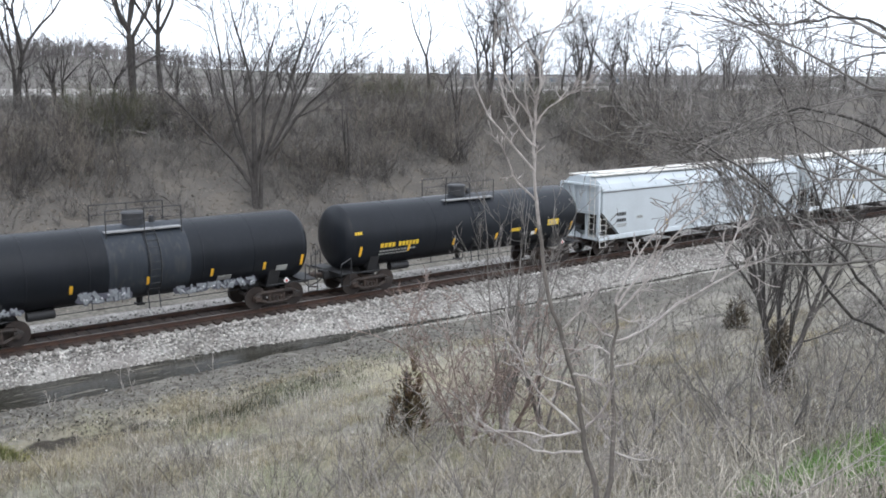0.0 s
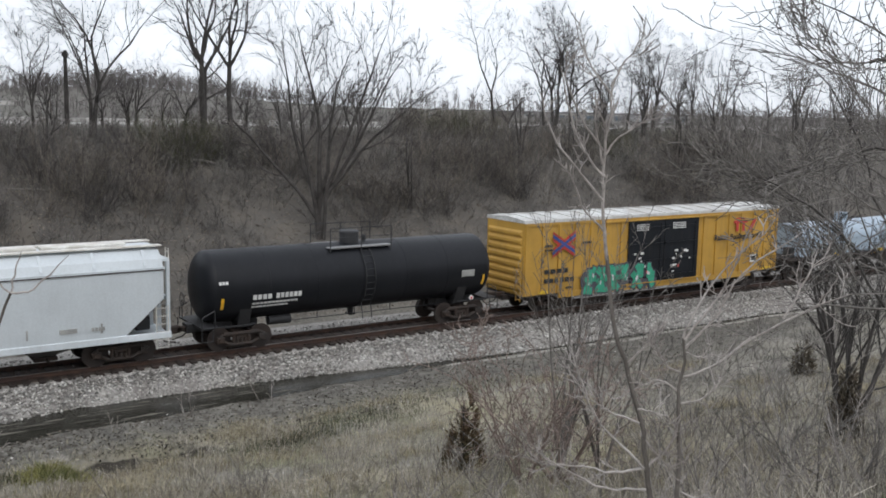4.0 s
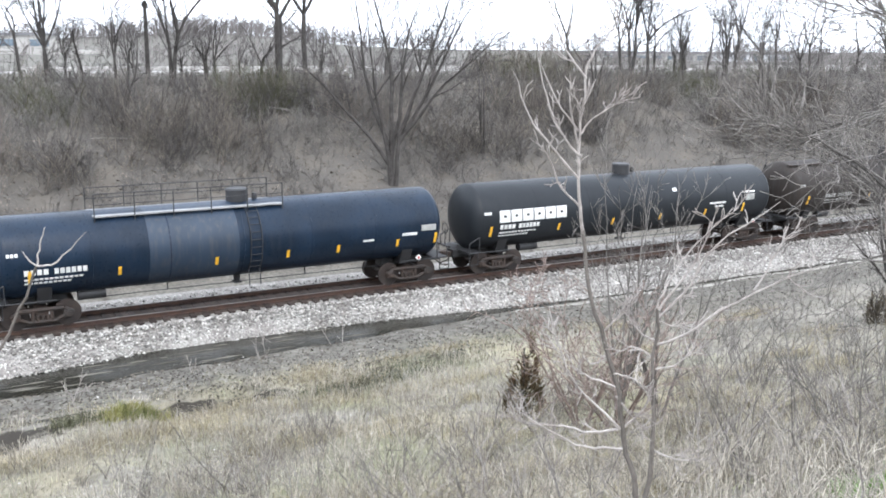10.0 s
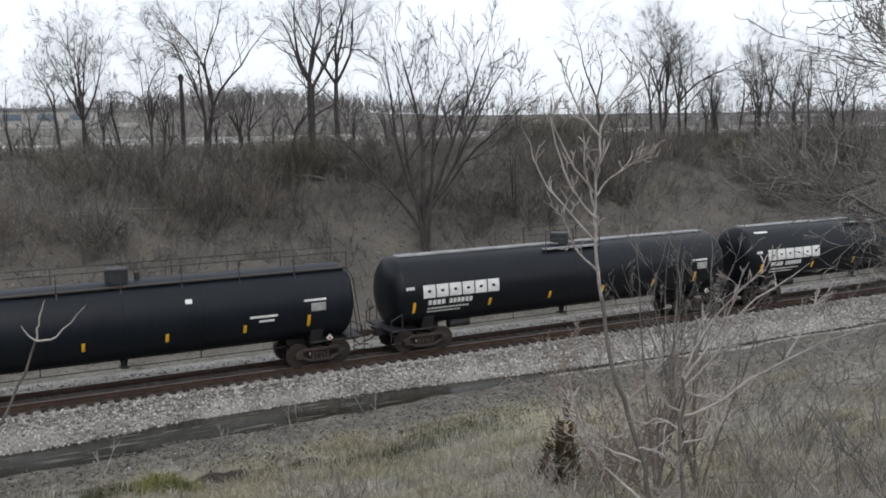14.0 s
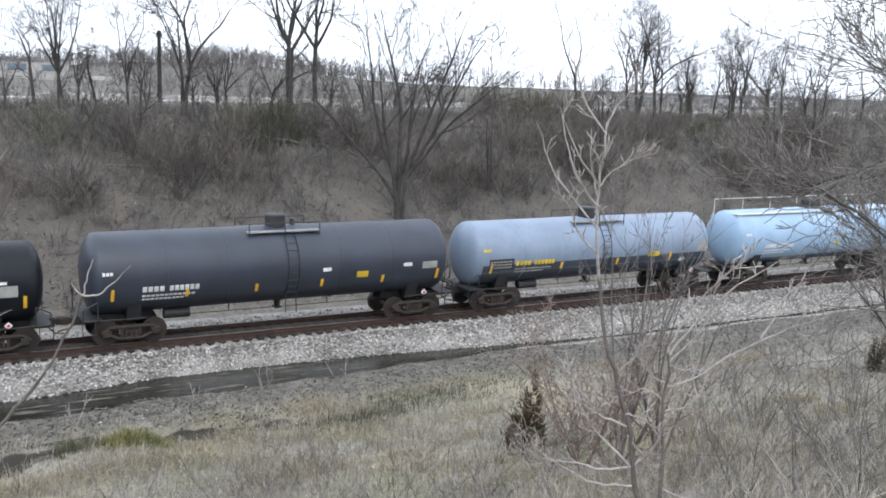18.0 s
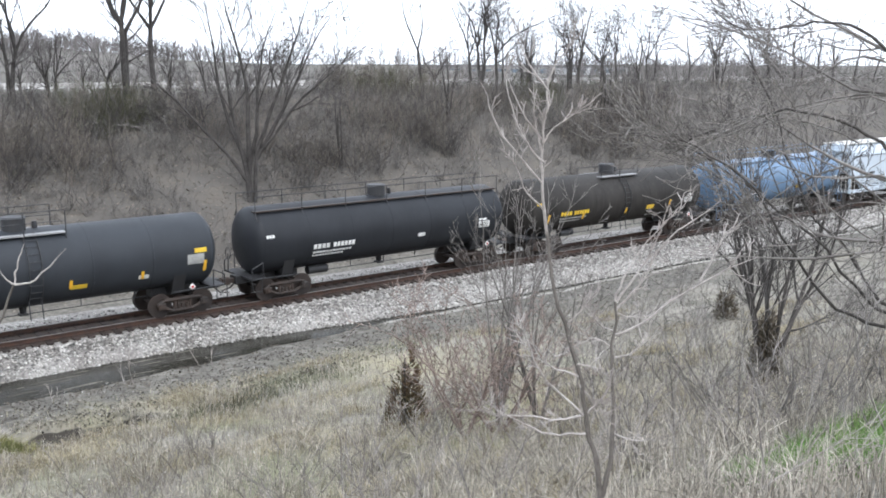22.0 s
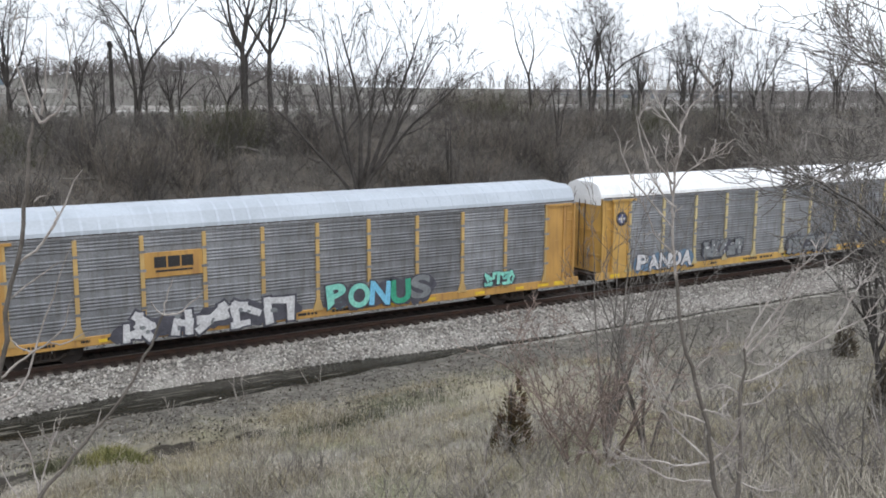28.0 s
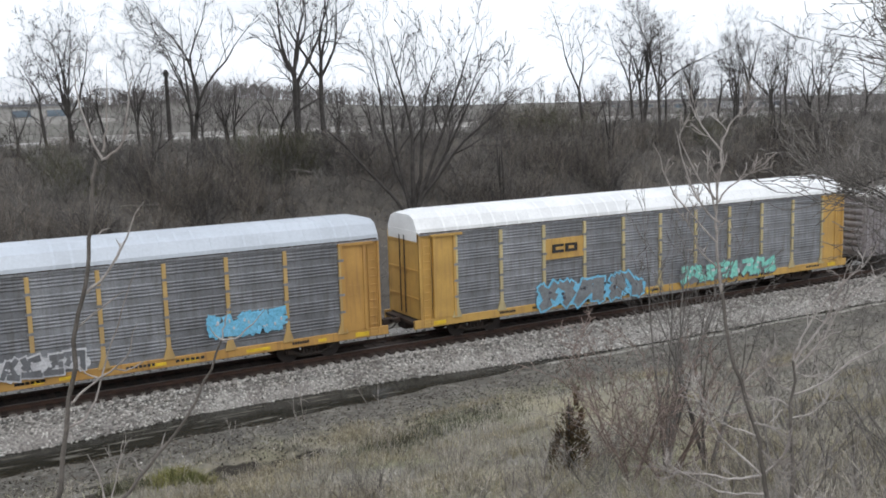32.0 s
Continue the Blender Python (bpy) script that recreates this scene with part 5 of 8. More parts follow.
# ---- the train: shared pieces ----
M_STEEL = mat("grimy_steel", (0.027, 0.0234, 0.0211), 0.75, second=(0.045, 0.0292, 0.0216), scale=2.5, fine=18, grain=0.3)
M_WHEEL = mat("brown_wheel_steel", (0.0382, 0.027, 0.0216), 0.6, second=(0.027, 0.0203, 0.018), scale=3, fine=20)
M_BLACK = mat("black_fittings", (0.028, 0.028, 0.03), 0.55, scale=2, fine=20, grain=0.2)
M_WHITE = mat("white_lettering", (0.78, 0.78, 0.76), 0.6, second=(0.6, 0.6, 0.58), scale=3, fine=30, grain=0.1, bump=0)
M_YELLOW = mat("yellow_lettering", (0.75, 0.52, 0.03), 0.6, second=(0.6, 0.4, 0.03), scale=3, fine=30, grain=0.1, bump=0)
M_REFLECT = mat("amber_reflector", (0.85, 0.5, 0.03), 0.4, second=(0.75, 0.42, 0.03), scale=3, fine=30, grain=0.05, bump=0)
M_GREYMARK = mat("faded_stencil", (0.4, 0.4, 0.38), 0.7, scale=3, fine=30, grain=0.2, bump=0)
M_RAILWHITE = mat("white_handrail", (0.68, 0.67, 0.63), 0.6, second=(0.5, 0.47, 0.42), scale=2, fine=20, grain=0.15)
M_REDMARK = mat("red_marking", (0.5, 0.05, 0.04), 0.5, fine=20, grain=0.1, bump=0)
M_BLUEMARK = mat("blue_marking", (0.05, 0.08, 0.28), 0.5, fine=20, grain=0.1, bump=0)
M_RAILBLUE = mat("blue_handrail", (0.13, 0.2, 0.3), 0.5, second=(0.1, 0.16, 0.25), scale=2, fine=20, grain=0.15)
M_STRIP = mat("worn_grey_strip", (0.3, 0.3, 0.3), 0.7, second=(0.2, 0.2, 0.2), scale=1.5, fine=20)
SHARED = {}


def shared(key, build, material, smooth=0.0):
    if key not in SHARED:
        SHARED[key] = build().mesh(key.split(":")[0], material, smooth)
    return SHARED[key]


def side_frame():
    g = Geo()
    # the cast frame: top bar, arched bottom bar, columns and journal boxes
    g.pipe([(-1.05, 0, 0.5), (-0.75, 0, 0.68), (0.75, 0, 0.68), (1.05, 0, 0.5)], 0.085)
    g.pipe([(-0.95, 0, 0.48), (-0.45, 0, 0.25), (0.45, 0, 0.25), (0.95, 0, 0.48)], 0.075)
    for x in (-0.32, 0.32):
        g.rod((x, 0, 0.26), (x, 0, 0.66), 0.07)
    for x in (-0.88, 0.88):
        g.box(x - 0.15, x + 0.15, -0.11, 0.13, 0.34, 0.6, 0.03)
        g.rod((x, -0.16, 0.46), (x, -0.1, 0.46), 0.1, sides=10)
    return g


def wheel():
    g = Geo()
    seg = 24
    prof = [(-0.07, 0.12), (-0.06, 0.36), (-0.07, 0.455), (0.05, 0.46), (0.075, 0.49), (0.075, 0.36), (0.05, 0.12)]
    for y, r in prof:
        g.v += [(r * math.cos(2 * math.pi * i / seg), y, r * math.sin(2 * math.pi * i / seg)) for i in range(seg)]
    for k in range(len(prof) - 1):
        g.f += [(k * seg + i, k * seg + (i + 1) % seg, (k + 1) * seg + (i + 1) % seg, (k + 1) * seg + i) for i in range(seg)]
    g.f += [tuple(range(seg)), tuple(range((len(prof) - 1) * seg, len(prof) * seg))]
    return g


def truck(car, x):
    body = part("truck", shared("truck", lambda: Geo().box(-0.22, 0.22, -1.0, 1.0, 0.42, 0.72, 0.05).box(-0.16, 0.16, -0.3, 0.3, 0.72, 0.86, 0.03), M_STEEL), None, car, "grimy cast-steel bogie", at=pose(x, 0, 0))
    for y, turn in ((-1.0, 0), (1.0, 180)):
        part("side_frame", shared("side_frame", side_frame, M_STEEL), None, body, at=pose(0, y, 0, 0, 0, turn))
        part("spring_nest", shared("spring_nest", lambda: Geo().rod((-0.16, 0, 0.3), (-0.16, 0, 0.48), 0.07, sides=8).rod((0.02, 0, 0.3), (0.02, 0, 0.48), 0.07, sides=8).rod((0.18, 0, 0.3), (0.18, 0, 0.48), 0.07, sides=8), M_STEEL), None, body, at=pose(0, y, 0))
    for dx in (-0.88, 0.88):
        part("axle", shared("axle", lambda: Geo().rod((0, -0.72, 0.46), (0, 0.72, 0.46), 0.08, sides=10), M_WHEEL), None, body, at=pose(dx, 0, 0))
        for y, turn in ((-0.755, 180), (0.755, 0)):
            part("wheel", shared("wheel", wheel, M_WHEEL, 35), None, body, at=pose(dx, y, 0.46, 0, 0, turn))


def coupler(car, x, way):
    """way: -1 or 1, the end it points out of."""
    def build():
        g = Geo().box(0, 0.75, -0.1, 0.1, 0.78, 0.98, 0.03).box(0.6, 0.93, -0.17, 0.1, 0.74, 1.02, 0.03)
        g.pipe([(0.1, -0.25, 0.8), (0.4, -0.3, 0.5), (0.85, -0.2, 0.42)], 0.028)
        return g
    part("coupler", shared("coupler", build, M_STEEL), None, car, at=pose(x, 0, 0, 0, 0, 0 if way > 0 else 180))


def bars(g, x, z, w, h, n, y, seed=0):
    """Unreadable lettering: a row of n small upright blocks on an upright side."""
    r = random.Random(seed)
    step = w / n
    for i in range(n):
        g.box(x + i * step, x + i * step + step * 0.72, y - 0.012, y + 0.004, z, z + h * r.uniform(0.85, 1.0))
    return g


def patch(g, x0, x1, z0, z1, r, zc, lift=0.012, n=3):
    """A thin plate on the near side of a round tank, between two heights."""
    a0, a1 = [math.asin(max(-0.999, min(0.999, (z - zc) / r))) for z in (z0, z1)]
    ring = [(-(r + lift) * math.cos(a0 + (a1 - a0) * i / n), zc + (r + lift) * math.sin(a0 + (a1 - a0) * i / n)) for i in range(n + 1)]
    inner = [(-(r - 0.01) * math.cos(a0 + (a1 - a0) * i / n), zc + (r - 0.01) * math.sin(a0 + (a1 - a0) * i / n)) for i in range(n, -1, -1)]
    return g.slab(ring + inner, x0, x1)


def round_bars(g, x, z, w, h, n, r, zc, lift=0.012):
    step = w / n
    for i in range(n):
        patch(g, x + i * step, x + (i + 0.75) * step, z, z + h, r, zc, lift, 2)
    return g


def blob(r, cx, cz, w, h, n=11):
    """An uneven rounded outline, like a sprayed letter."""
    return [(cx + w / 2 * math.cos(2 * math.pi * i / n) * r.uniform(0.7, 1.15), cz + h / 2 * math.sin(2 * math.pi * i / n) * r.uniform(0.7, 1.2)) for i in range(n)]


def graffiti(car, x, z, w, h, n, fill, edge, y, seed, shade=None):
    """Sprayed shapes: a dark outline, filled bodies and small accents, each a hair's breadth proud."""
    r = random.Random(seed)
    step, w0 = w / n, w
    out, body, spots = Geo(), Geo(), Geo()

    def stroke(g, p, q, w, d):
        dx, dz = q[0] - p[0], q[1] - p[1]
        n = math.hypot(dx, dz) or 1
        ux, uz, nx, nz = dx / n * w * 0.4, dz / n * w * 0.4, -dz / n * w / 2, dx / n * w / 2
        plate(g, [(p[0] - ux + nx, p[1] - uz + nz), (p[0] - ux - nx, p[1] - uz - nz), (q[0] + ux - nx * 0.8, q[1] + uz - nz * 0.8), (q[0] + ux + nx * 0.8, q[1] + uz + nz * 0.8)], d)

    def plate(g, pts, d):
        k = len(pts)
        g.add([(px, y, pz) for px, pz in pts] + [(px, y - d, pz) for px, pz in pts], [tuple(range(k)), tuple(range(2 * k - 1, k - 1, -1))] + [(i, (i + 1) % k, k + (i + 1) % k, k + i) for i in range(k)])

    for i in range(n):
        cx = x + (i + 0.5) * step
        grid = [(cx + step * a, z + h * b) for a in (-0.34, 0.0, 0.34) for b in (0.12, 0.5, 0.88)]
        for k in range(r.randint(4, 5)):
            p, q = r.sample(grid, 2)
            p, q = [(a + r.uniform(-0.05, 0.05) * step, b + r.uniform(-0.06, 0.06) * h) for a, b in (p, q)]
            w = r.uniform(0.25, 0.36) * min(h, step * 1.2)
            stroke(out, p, q, w * 1.6, 0.006 + 0.0005 * (i * 5 + k))
            stroke(body, p, q, w, 0.026 + 0.0005 * (i * 5 + k))
        for k in range(2):
            plate(spots, blob(r, cx + r.uniform(-0.25, 0.25) * step, z + h * r.uniform(0.25, 0.75), step * r.uniform(0.08, 0.2), h * r.uniform(0.1, 0.25), 7), 0.048 + 0.0006 * (3 * i + k))
    for k in range(3 * n):
        plate(out, blob(r, x + w0 * (k + 0.5) / (3 * n), z + h * r.uniform(0.3, 0.6), w0 / n * r.uniform(0.7, 1.0), h * r.uniform(0.6, 1.0), 9), 0.003 + 0.0001 * k)
    tag = part("graffiti", out, edge, car, "sprayed graffiti shapes with a dark outline")
    part("fill", body, fill, tag)
    part("accents", spots, shade or edge, tag)


def sprayed_word(car, text, x, z, w, h, fills, edge, y, seed):
    """A sprayed word in fat, jostling letters: a wide dark body and a paler letter on it."""
    r = random.Random(seed)
    step = w / len(text)
    back = Geo()
    for k in range(2 * len(text)):
        ring = blob(r, x + w * (k + 0.5) / (2 * len(text)), z + h * r.uniform(0.4, 0.55), step * 1.0, h * r.uniform(0.95, 1.2), 10)
        d = 0.004 + 0.0002 * k
        back.add([(a, y, b) for a, b in ring] + [(a, y - d, b) for a, b in ring], [tuple(range(10)), tuple(range(19, 9, -1))] + [(i, (i + 1) % 10, 10 + (i + 1) % 10, 10 + i) for i in range(10)])
    tag = part("graffiti", back, edge, car, "sprayed graffiti word with a dark outline")
    for k, ch in enumerate(text):
        for fat, m, lift in ((0.08, S_BLACK, 0.012), (0.04, fills[k % len(fills)], 0.024)):
            me = lettering(ch, 1.0, m, fat)
            me.transform(pose(0, 0, 0, 90, 0, 0))
            lo, hi = [[f(v.co[i] for v in me.vertices) for i in range(3)] for f in (min, max)]
            me.transform(Matrix.Diagonal((step * (1.12 if fat > 0.05 else 1.0) / (hi[0] - lo[0]), 1, h * (1.06 if fat > 0.05 else 0.94) / (hi[2] - lo[2]), 1)) @ pose(-(lo[0] + hi[0]) / 2, 0, -(lo[2] + hi[2]) / 2))
            random_turn = random.Random(seed * 31 + k)
            part("letter", me, None, tag, at=pose(x + (k + 0.5) * step, y - lift, z + h * (0.5 + random_turn.uniform(-0.08, 0.08)), 0, random_turn.uniform(-7, 7), 0))


def spray(name, colour, second):
    return mat(name, colour, 0.6, second=second, scale=2.5, mix=0.9, fine=12, grain=0.25, bump=0.05)


S_TEAL, S_WHITE, S_BLACK, S_BLUE, S_GREEN, S_GREY = spray("spray_teal", (0.10, 0.42, 0.38), (0.25, 0.6, 0.5)), spray("spray_white", (0.65, 0.66, 0.67), (0.5, 0.5, 0.52)), spray("spray_black", (0.035, 0.035, 0.045), (0.08, 0.08, 0.1)), spray("spray_blue", (0.12, 0.42, 0.62), (0.2, 0.5, 0.7)), spray("spray_green", (0.02, 0.22, 0.11), (0.05, 0.34, 0.22)), spray("spray_grey", (0.25, 0.27, 0.28), (0.16, 0.17, 0.18))

S_OLIVE = spray("spray_olive", (0.16, 0.2, 0.13), (0.2, 0.22, 0.2))
S_DENIM = spray("spray_denim", (0.09, 0.16, 0.26), (0.13, 0.2, 0.28))


def paint(name, colour, rough=0.42, streak=0.35, streak_colour=(0.09, 0.08, 0.07), second=None, scale=0.7, mix=0.45):
    return mat(name, colour, rough, second=second or tuple(c * 0.8 for c in colour), scale=scale, mix=mix, fine=14, grain=0.05, bump=0.02, spec=0.5 if max(colour) > 0.06 else 0.22, streak=streak, streak_colour=streak_colour)


# ---- tank cars ----
def tank_car(length, colour_name, colour, label, r=1.45, zc=2.5, rough=0.42, second=None, streak=0.08, streak_colour=(0.06, 0.06, 0.06), top="platform", top_at=0.0, strip=False, plat=(1.4, 1.6), dome=0.42, rail=None, marks=None, mark_at=0.12, mark_z=2.05, logo=False, reflect=None, plates=(), band=None, walk_to=1.0, side_rail=False, ladder=True, white_panel=False, lower=None, rail_h=0.7):
    car = thing("tank_car", pose(0, 0, 0), label, "tank car", "cars of the train")
    body = paint(colour_name, colour, rough, streak, streak_colour, second)
    rail = rail or M_BLACK
    h = length / 2 - 0.95
    head = 0.55
    prof = [(-h, 0.05)] + [(-h + head * (1 - math.cos(a)), r * math.sin(a) ** 0.9) for a in np.radians([14, 28, 42, 56, 70, 82])] + [(-h + head, r), (h - head, r)] + [(h - head * (1 - math.cos(a)), r * math.sin(a) ** 0.9) for a in np.radians([82, 70, 56, 42, 28, 14])] + [(h, 0.05)]
    part("tank_shell", Geo().turned(prof, zc, 48), body, car, smooth=35)
    for k in range(1, 6):
        x = -h + head + (2 * h - 2 * head) * (k / 6)
        part("weld_seam", Geo().turned([(x - 0.035, r - 0.01), (x - 0.025, r + 0.007), (x + 0.025, r + 0.007), (x + 0.035, r - 0.01)], zc, 40), body, car, smooth=30)
    if band:
        part("stained_band", Geo().turned([(band[0] - 0.01, r - 0.02), (band[0], r + 0.004), (band[1], r + 0.004), (band[1] + 0.01, r - 0.02)], zc, 48), paint("washed_band", band[2], 0.5, 0.5), car, "band rubbed paler round the fittings", smooth=35)
    # a second colour on the near side, up to the given height
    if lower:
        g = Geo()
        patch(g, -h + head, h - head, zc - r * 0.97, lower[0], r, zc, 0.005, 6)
        part("lower_coat", g, paint("lower_coat", lower[1], 0.4), car, "band of a second colour low on the near side", smooth=30)
    # underframe: stub sills, saddles, end decks, brake gear
    base = zc - r
    for s in (-1, 1):
        x = s * h
        part("stub_sill", Geo().box(*sorted((x - s * 2.6, x + s * 0.35)), -0.28, 0.28, 0.72, 1.08, 0.03), M_BLACK, car)
        g = Geo().box(*sorted((x - s * 2.0, x - s * 1.5)), -0.85, 0.85, 0.86, 1.1, 0.03)
        for y in (-1, 1):
            g.add([(x - s * 2.0, y * 0.3, 1.0), (x - s * 1.5, y * 0.3, 1.0), (x - s * 1.5, y * 0.9, 1.0), (x - s * 2.0, y * 0.9, 1.0), (x - s * 2.0, y * 0.3, base + 0.1), (x - s * 1.5, y * 0.3, base + 0.1), (x - s * 1.5, y * 1.2, zc - r * 0.55), (x - s * 2.0, y * 1.2, zc - r * 0.55)], [(0, 1, 2, 3), (4, 7, 6, 5), (0, 4, 5, 1), (1, 5, 6, 2), (2, 6, 7, 3), (3, 7, 4, 0)])
        part("saddle", g, M_BLACK if not side_rail else M_STEEL, car)
        part("end_deck", Geo().box(*sorted((x - s * 0.55, x + s * 0.12)), -1.3, 1.3, 1.02, 1.09, 0.01), M_BLACK, car)
        for y in (-1.38, 1.38):
            part("end_handrail", Geo().pipe([(x - s * 2.1, y * 0.96, 1.06), (x - s * 1.2, y * 0.96, 1.06), (x + s * 0.1, y * 0.94, 1.06), (x + s * 0.1, y * 0.94, 1.5), (x - s * 0.4, y * 0.96, 1.75), (x - s * 0.4, y * 0.96, 1.06)], 0.024), rail, car)
            part("step_iron", Geo().pipe([(x + s * 0.15, y, 1.05), (x + s * 0.15, y, 0.55), (x - s * 0.3, y, 0.55), (x - s * 0.3, y, 1.05)], 0.02), rail, car)
        coupler(car, x - s * 0.05, s)
        truck(car, s * (h - 1.62))
    part("brake_reservoir", Geo().turned([(-h + 2.9, 0.02), (-h + 2.92, 0.2), (-h + 3.9, 0.2), (-h + 3.92, 0.02)], 0.98, 12, -0.6), M_BLACK, car, smooth=40)
    part("brake_wheel", Geo().pipe([(-h - 0.18, 0.75 + 0.25 * math.cos(a), 1.9 + 0.25 * math.sin(a)) for a in np.linspace(0, 2 * math.pi, 13)], 0.018).rod((-h - 0.18, 0.75, 1.05), (-h - 0.18, 0.75, 1.9), 0.02), M_BLACK, car)
    part("outlet_valve", Geo().rod((0.1, 0, base + 0.05), (0.1, 0, base - 0.28), 0.16, 0.11, 10).box(-0.05, 0.25, -0.18, 0.18, base - 0.34, base - 0.26), M_BLACK, car)
    g = Geo()
    for x in np.linspace(-h + 3.4, h - 3.4, 5):
        g.rod((x, -0.55, base - 0.2), (x, -0.55, base + 0.25), 0.02)
    g.rod((-h + 2.9, -0.55, base - 0.18), (h - 2.9, -0.55, base - 0.18), 0.018)
    part("train_pipe", g, M_BLACK, car)
    # top fittings
    zt = zc + r
    man = part("manway", Geo().rod((top_at, 0, zt - 0.1), (top_at, 0, zt + dome), 0.42, 0.42, 18), rail if top == "dome" else M_BLACK, car, smooth=40)
    part("lid", Geo().rod((top_at, 0, zt + dome), (top_at, 0, zt + dome + 0.06), 0.46, 0.4, 18), M_BLACK, man, smooth=40)
    part("safety_valve", Geo().rod((top_at + 0.75, 0.05, zt - 0.05), (top_at + 0.75, 0.05, zt + 0.24), 0.11, 0.09, 10), M_BLACK, car)
    if top == "platform":
        for y in (-0.93, 0.93):
            deck = part("platform", Geo().box(top_at - plat[0], top_at + plat[1], *sorted((y, y * 0.48)), zt - 0.16, zt - 0.11), M_STRIP if rail is M_BLACK else rail, car)
            g = Geo()
            for x in np.linspace(top_at - plat[0] + 0.02, top_at + plat[1] - 0.02, 3 if sum(plat) < 4 else 6):
                g.rod((x, y, zt - 0.35), (x, y, zt + rail_h), 0.022)
            g.rod((top_at - plat[0] + 0.02, y, zt + rail_h), (top_at + plat[1] - 0.02, y, zt + rail_h), 0.02)
            if rail_h > 0.5:
                g.rod((top_at - plat[0] + 0.02, y, zt + 0.3), (top_at + plat[1] - 0.02, y, zt + 0.3), 0.016)
            part("railing", g, rail, deck)
    if top == "walkway":
        # a deck along the whole top with a railing on its outer edges
        e = h - 0.35
        part("running_board", Geo().box(-e, e, -0.86, -0.5, zt - 0.17, zt - 0.12), M_STEEL if rail is M_BLACK else rail, car)
        g = Geo()
        n = max(int(2 * e / 2.1), 5)
        yr = (-0.86, 0.86) if walk_to > 0 else (0.86,)
        for y in yr:
            g = Geo()
            for k in range(n + 1):
                x = -e + 2 * e * k / n
                g.rod((x, y, zt - 0.42), (x, y, zt + 0.5), 0.02)
                g.rod((x, y, zt - 0.2), (x, y * 1.18, zt - 0.48), 0.03)
            g.rod((-e, y, zt + 0.5), (e, y, zt + 0.5), 0.02)
            part("side_railing", g, rail, car)
        if walk_to > 0:
            g = Geo()
            for y in (-0.86, -0.5):
                g.pipe([(e, y, zt - 0.12), (h - 0.1, y * 1.1, zc + 0.9), (h + 0.2, y * 1.2, 1.1)], 0.02)
            part("end_ladder", g, rail, car)
    if strip:
        part("top_strip", Geo().box(-h + 0.7, h - 0.7, -0.3, 0.3, zt - 0.02, zt + 0.035), M_STRIP, car, "pale worn walking strip along the top")
    if ladder:
        g = Geo()
        for dx in (0.05, 0.5):
            pts = [(top_at + dx, -(r + 0.07) * math.cos(a), zc + (r + 0.07) * math.sin(a)) for a in np.radians([65, 45, 20, 0, -25, -45])] + [(top_at + dx, -1.2, 0.75)]
            g.pipe(pts, 0.022)
        steps = part("ladder", g, M_BLACK, car)
        rung = shared("rung", lambda: Geo().rod((0.05, 0, 0), (0.5, 0, 0), 0.014), M_BLACK)
        for a in np.radians(np.arange(60, -50, -11)):
            part("rung", rung, None, steps, at=pose(top_at, -(r + 0.07) * math.cos(a), zc + (r + 0.07) * math.sin(a)))
    if side_rail:
        g = Geo()
        for y in (-1.48,):
            g.rod((-h + 0.5, y, 0.98), (h - 0.2, y, 0.98), 0.04)
            for x in np.linspace(-h + 2.2, h - 2.2, 7):
                g.rod((x, y, 0.98), (x - 0.12, -r * 0.8, zc - r * 0.6), 0.035)
        part("side_rail", g, rail, car)
    # reflectors, stencils and plates on the near side
    if reflect is not None:
        for k, f in enumerate(reflect):
            g = Geo()
            x = -h + 2 * h * f
            tall = 0.46 if f in (reflect[0], reflect[-1]) else 0.32
            patch(g, x - 0.06, x + 0.06, 1.75, 1.75 + tall, r, zc, 0.014)
            part("reflector", g, M_REFLECT, car)
    if marks:
        x = -h + 2 * h * mark_at
        g = Geo()
        round_bars(g, x, mark_z, 0.85, 0.2, 4, r, zc)
        round_bars(g, x + 1.0, mark_z, 1.15, 0.2, 6, r, zc)
        part("reporting_mark", g, marks, car, "reporting marks, reduced to bars")
        g = Geo()
        round_bars(g, x, mark_z - 0.2, 2.0, 0.07, 12, r, zc)
        round_bars(g, x, mark_z - 0.34, 1.6, 0.06, 10, r, zc)
        part("small_stencil", g, marks if marks is M_WHITE else M_GREYMARK, car)
        g = Geo()
        round_bars(g, -h + 0.55, 2.75, 0.4, 0.12, 3, r * 0.99, zc, 0.03)
        part("end_mark", g, marks, car)
    if logo:
        x = -h + 2 * h * 0.072
        for k in range(6):
            a = x + k * 0.62
            g = Geo()
            gap = 0.0
            patch(g, a, a + 0.56, 2.69, 2.9, r, zc)
            patch(g, a, a + 0.2, 2.36, 2.7, r, zc)
            patch(g, a + 0.36, a + 0.56, 2.36, 2.7, r, zc)
            patch(g, a + 0.19, a + 0.28 - gap, 2.36, 2.58, r, zc)
            patch(g, a + 0.28 + gap, a + 0.37, 2.36, 2.58, r, zc)
            part("emblem_block", g, M_WHITE, car, "white block of the owner's emblem")
    for f, z, w, tall, m in plates:
        g = Geo()
        x = -h + 2 * h * f
        patch(g, x, x + w, z, z + tall, r, zc)
        p = part("plate", g, m, car)
        if tall > 0.25:
            g = Geo()
            for k in range(3):
                round_bars(g, x + 0.06, z + tall * (0.15 + 0.27 * k), w - 0.12, tall * 0.12, 7, r, zc, 0.02)
            part("fine_print", g, M_BLACK if m is M_WHITE else M_GREYMARK, p)
    g = Geo()
    x = h - 1.3
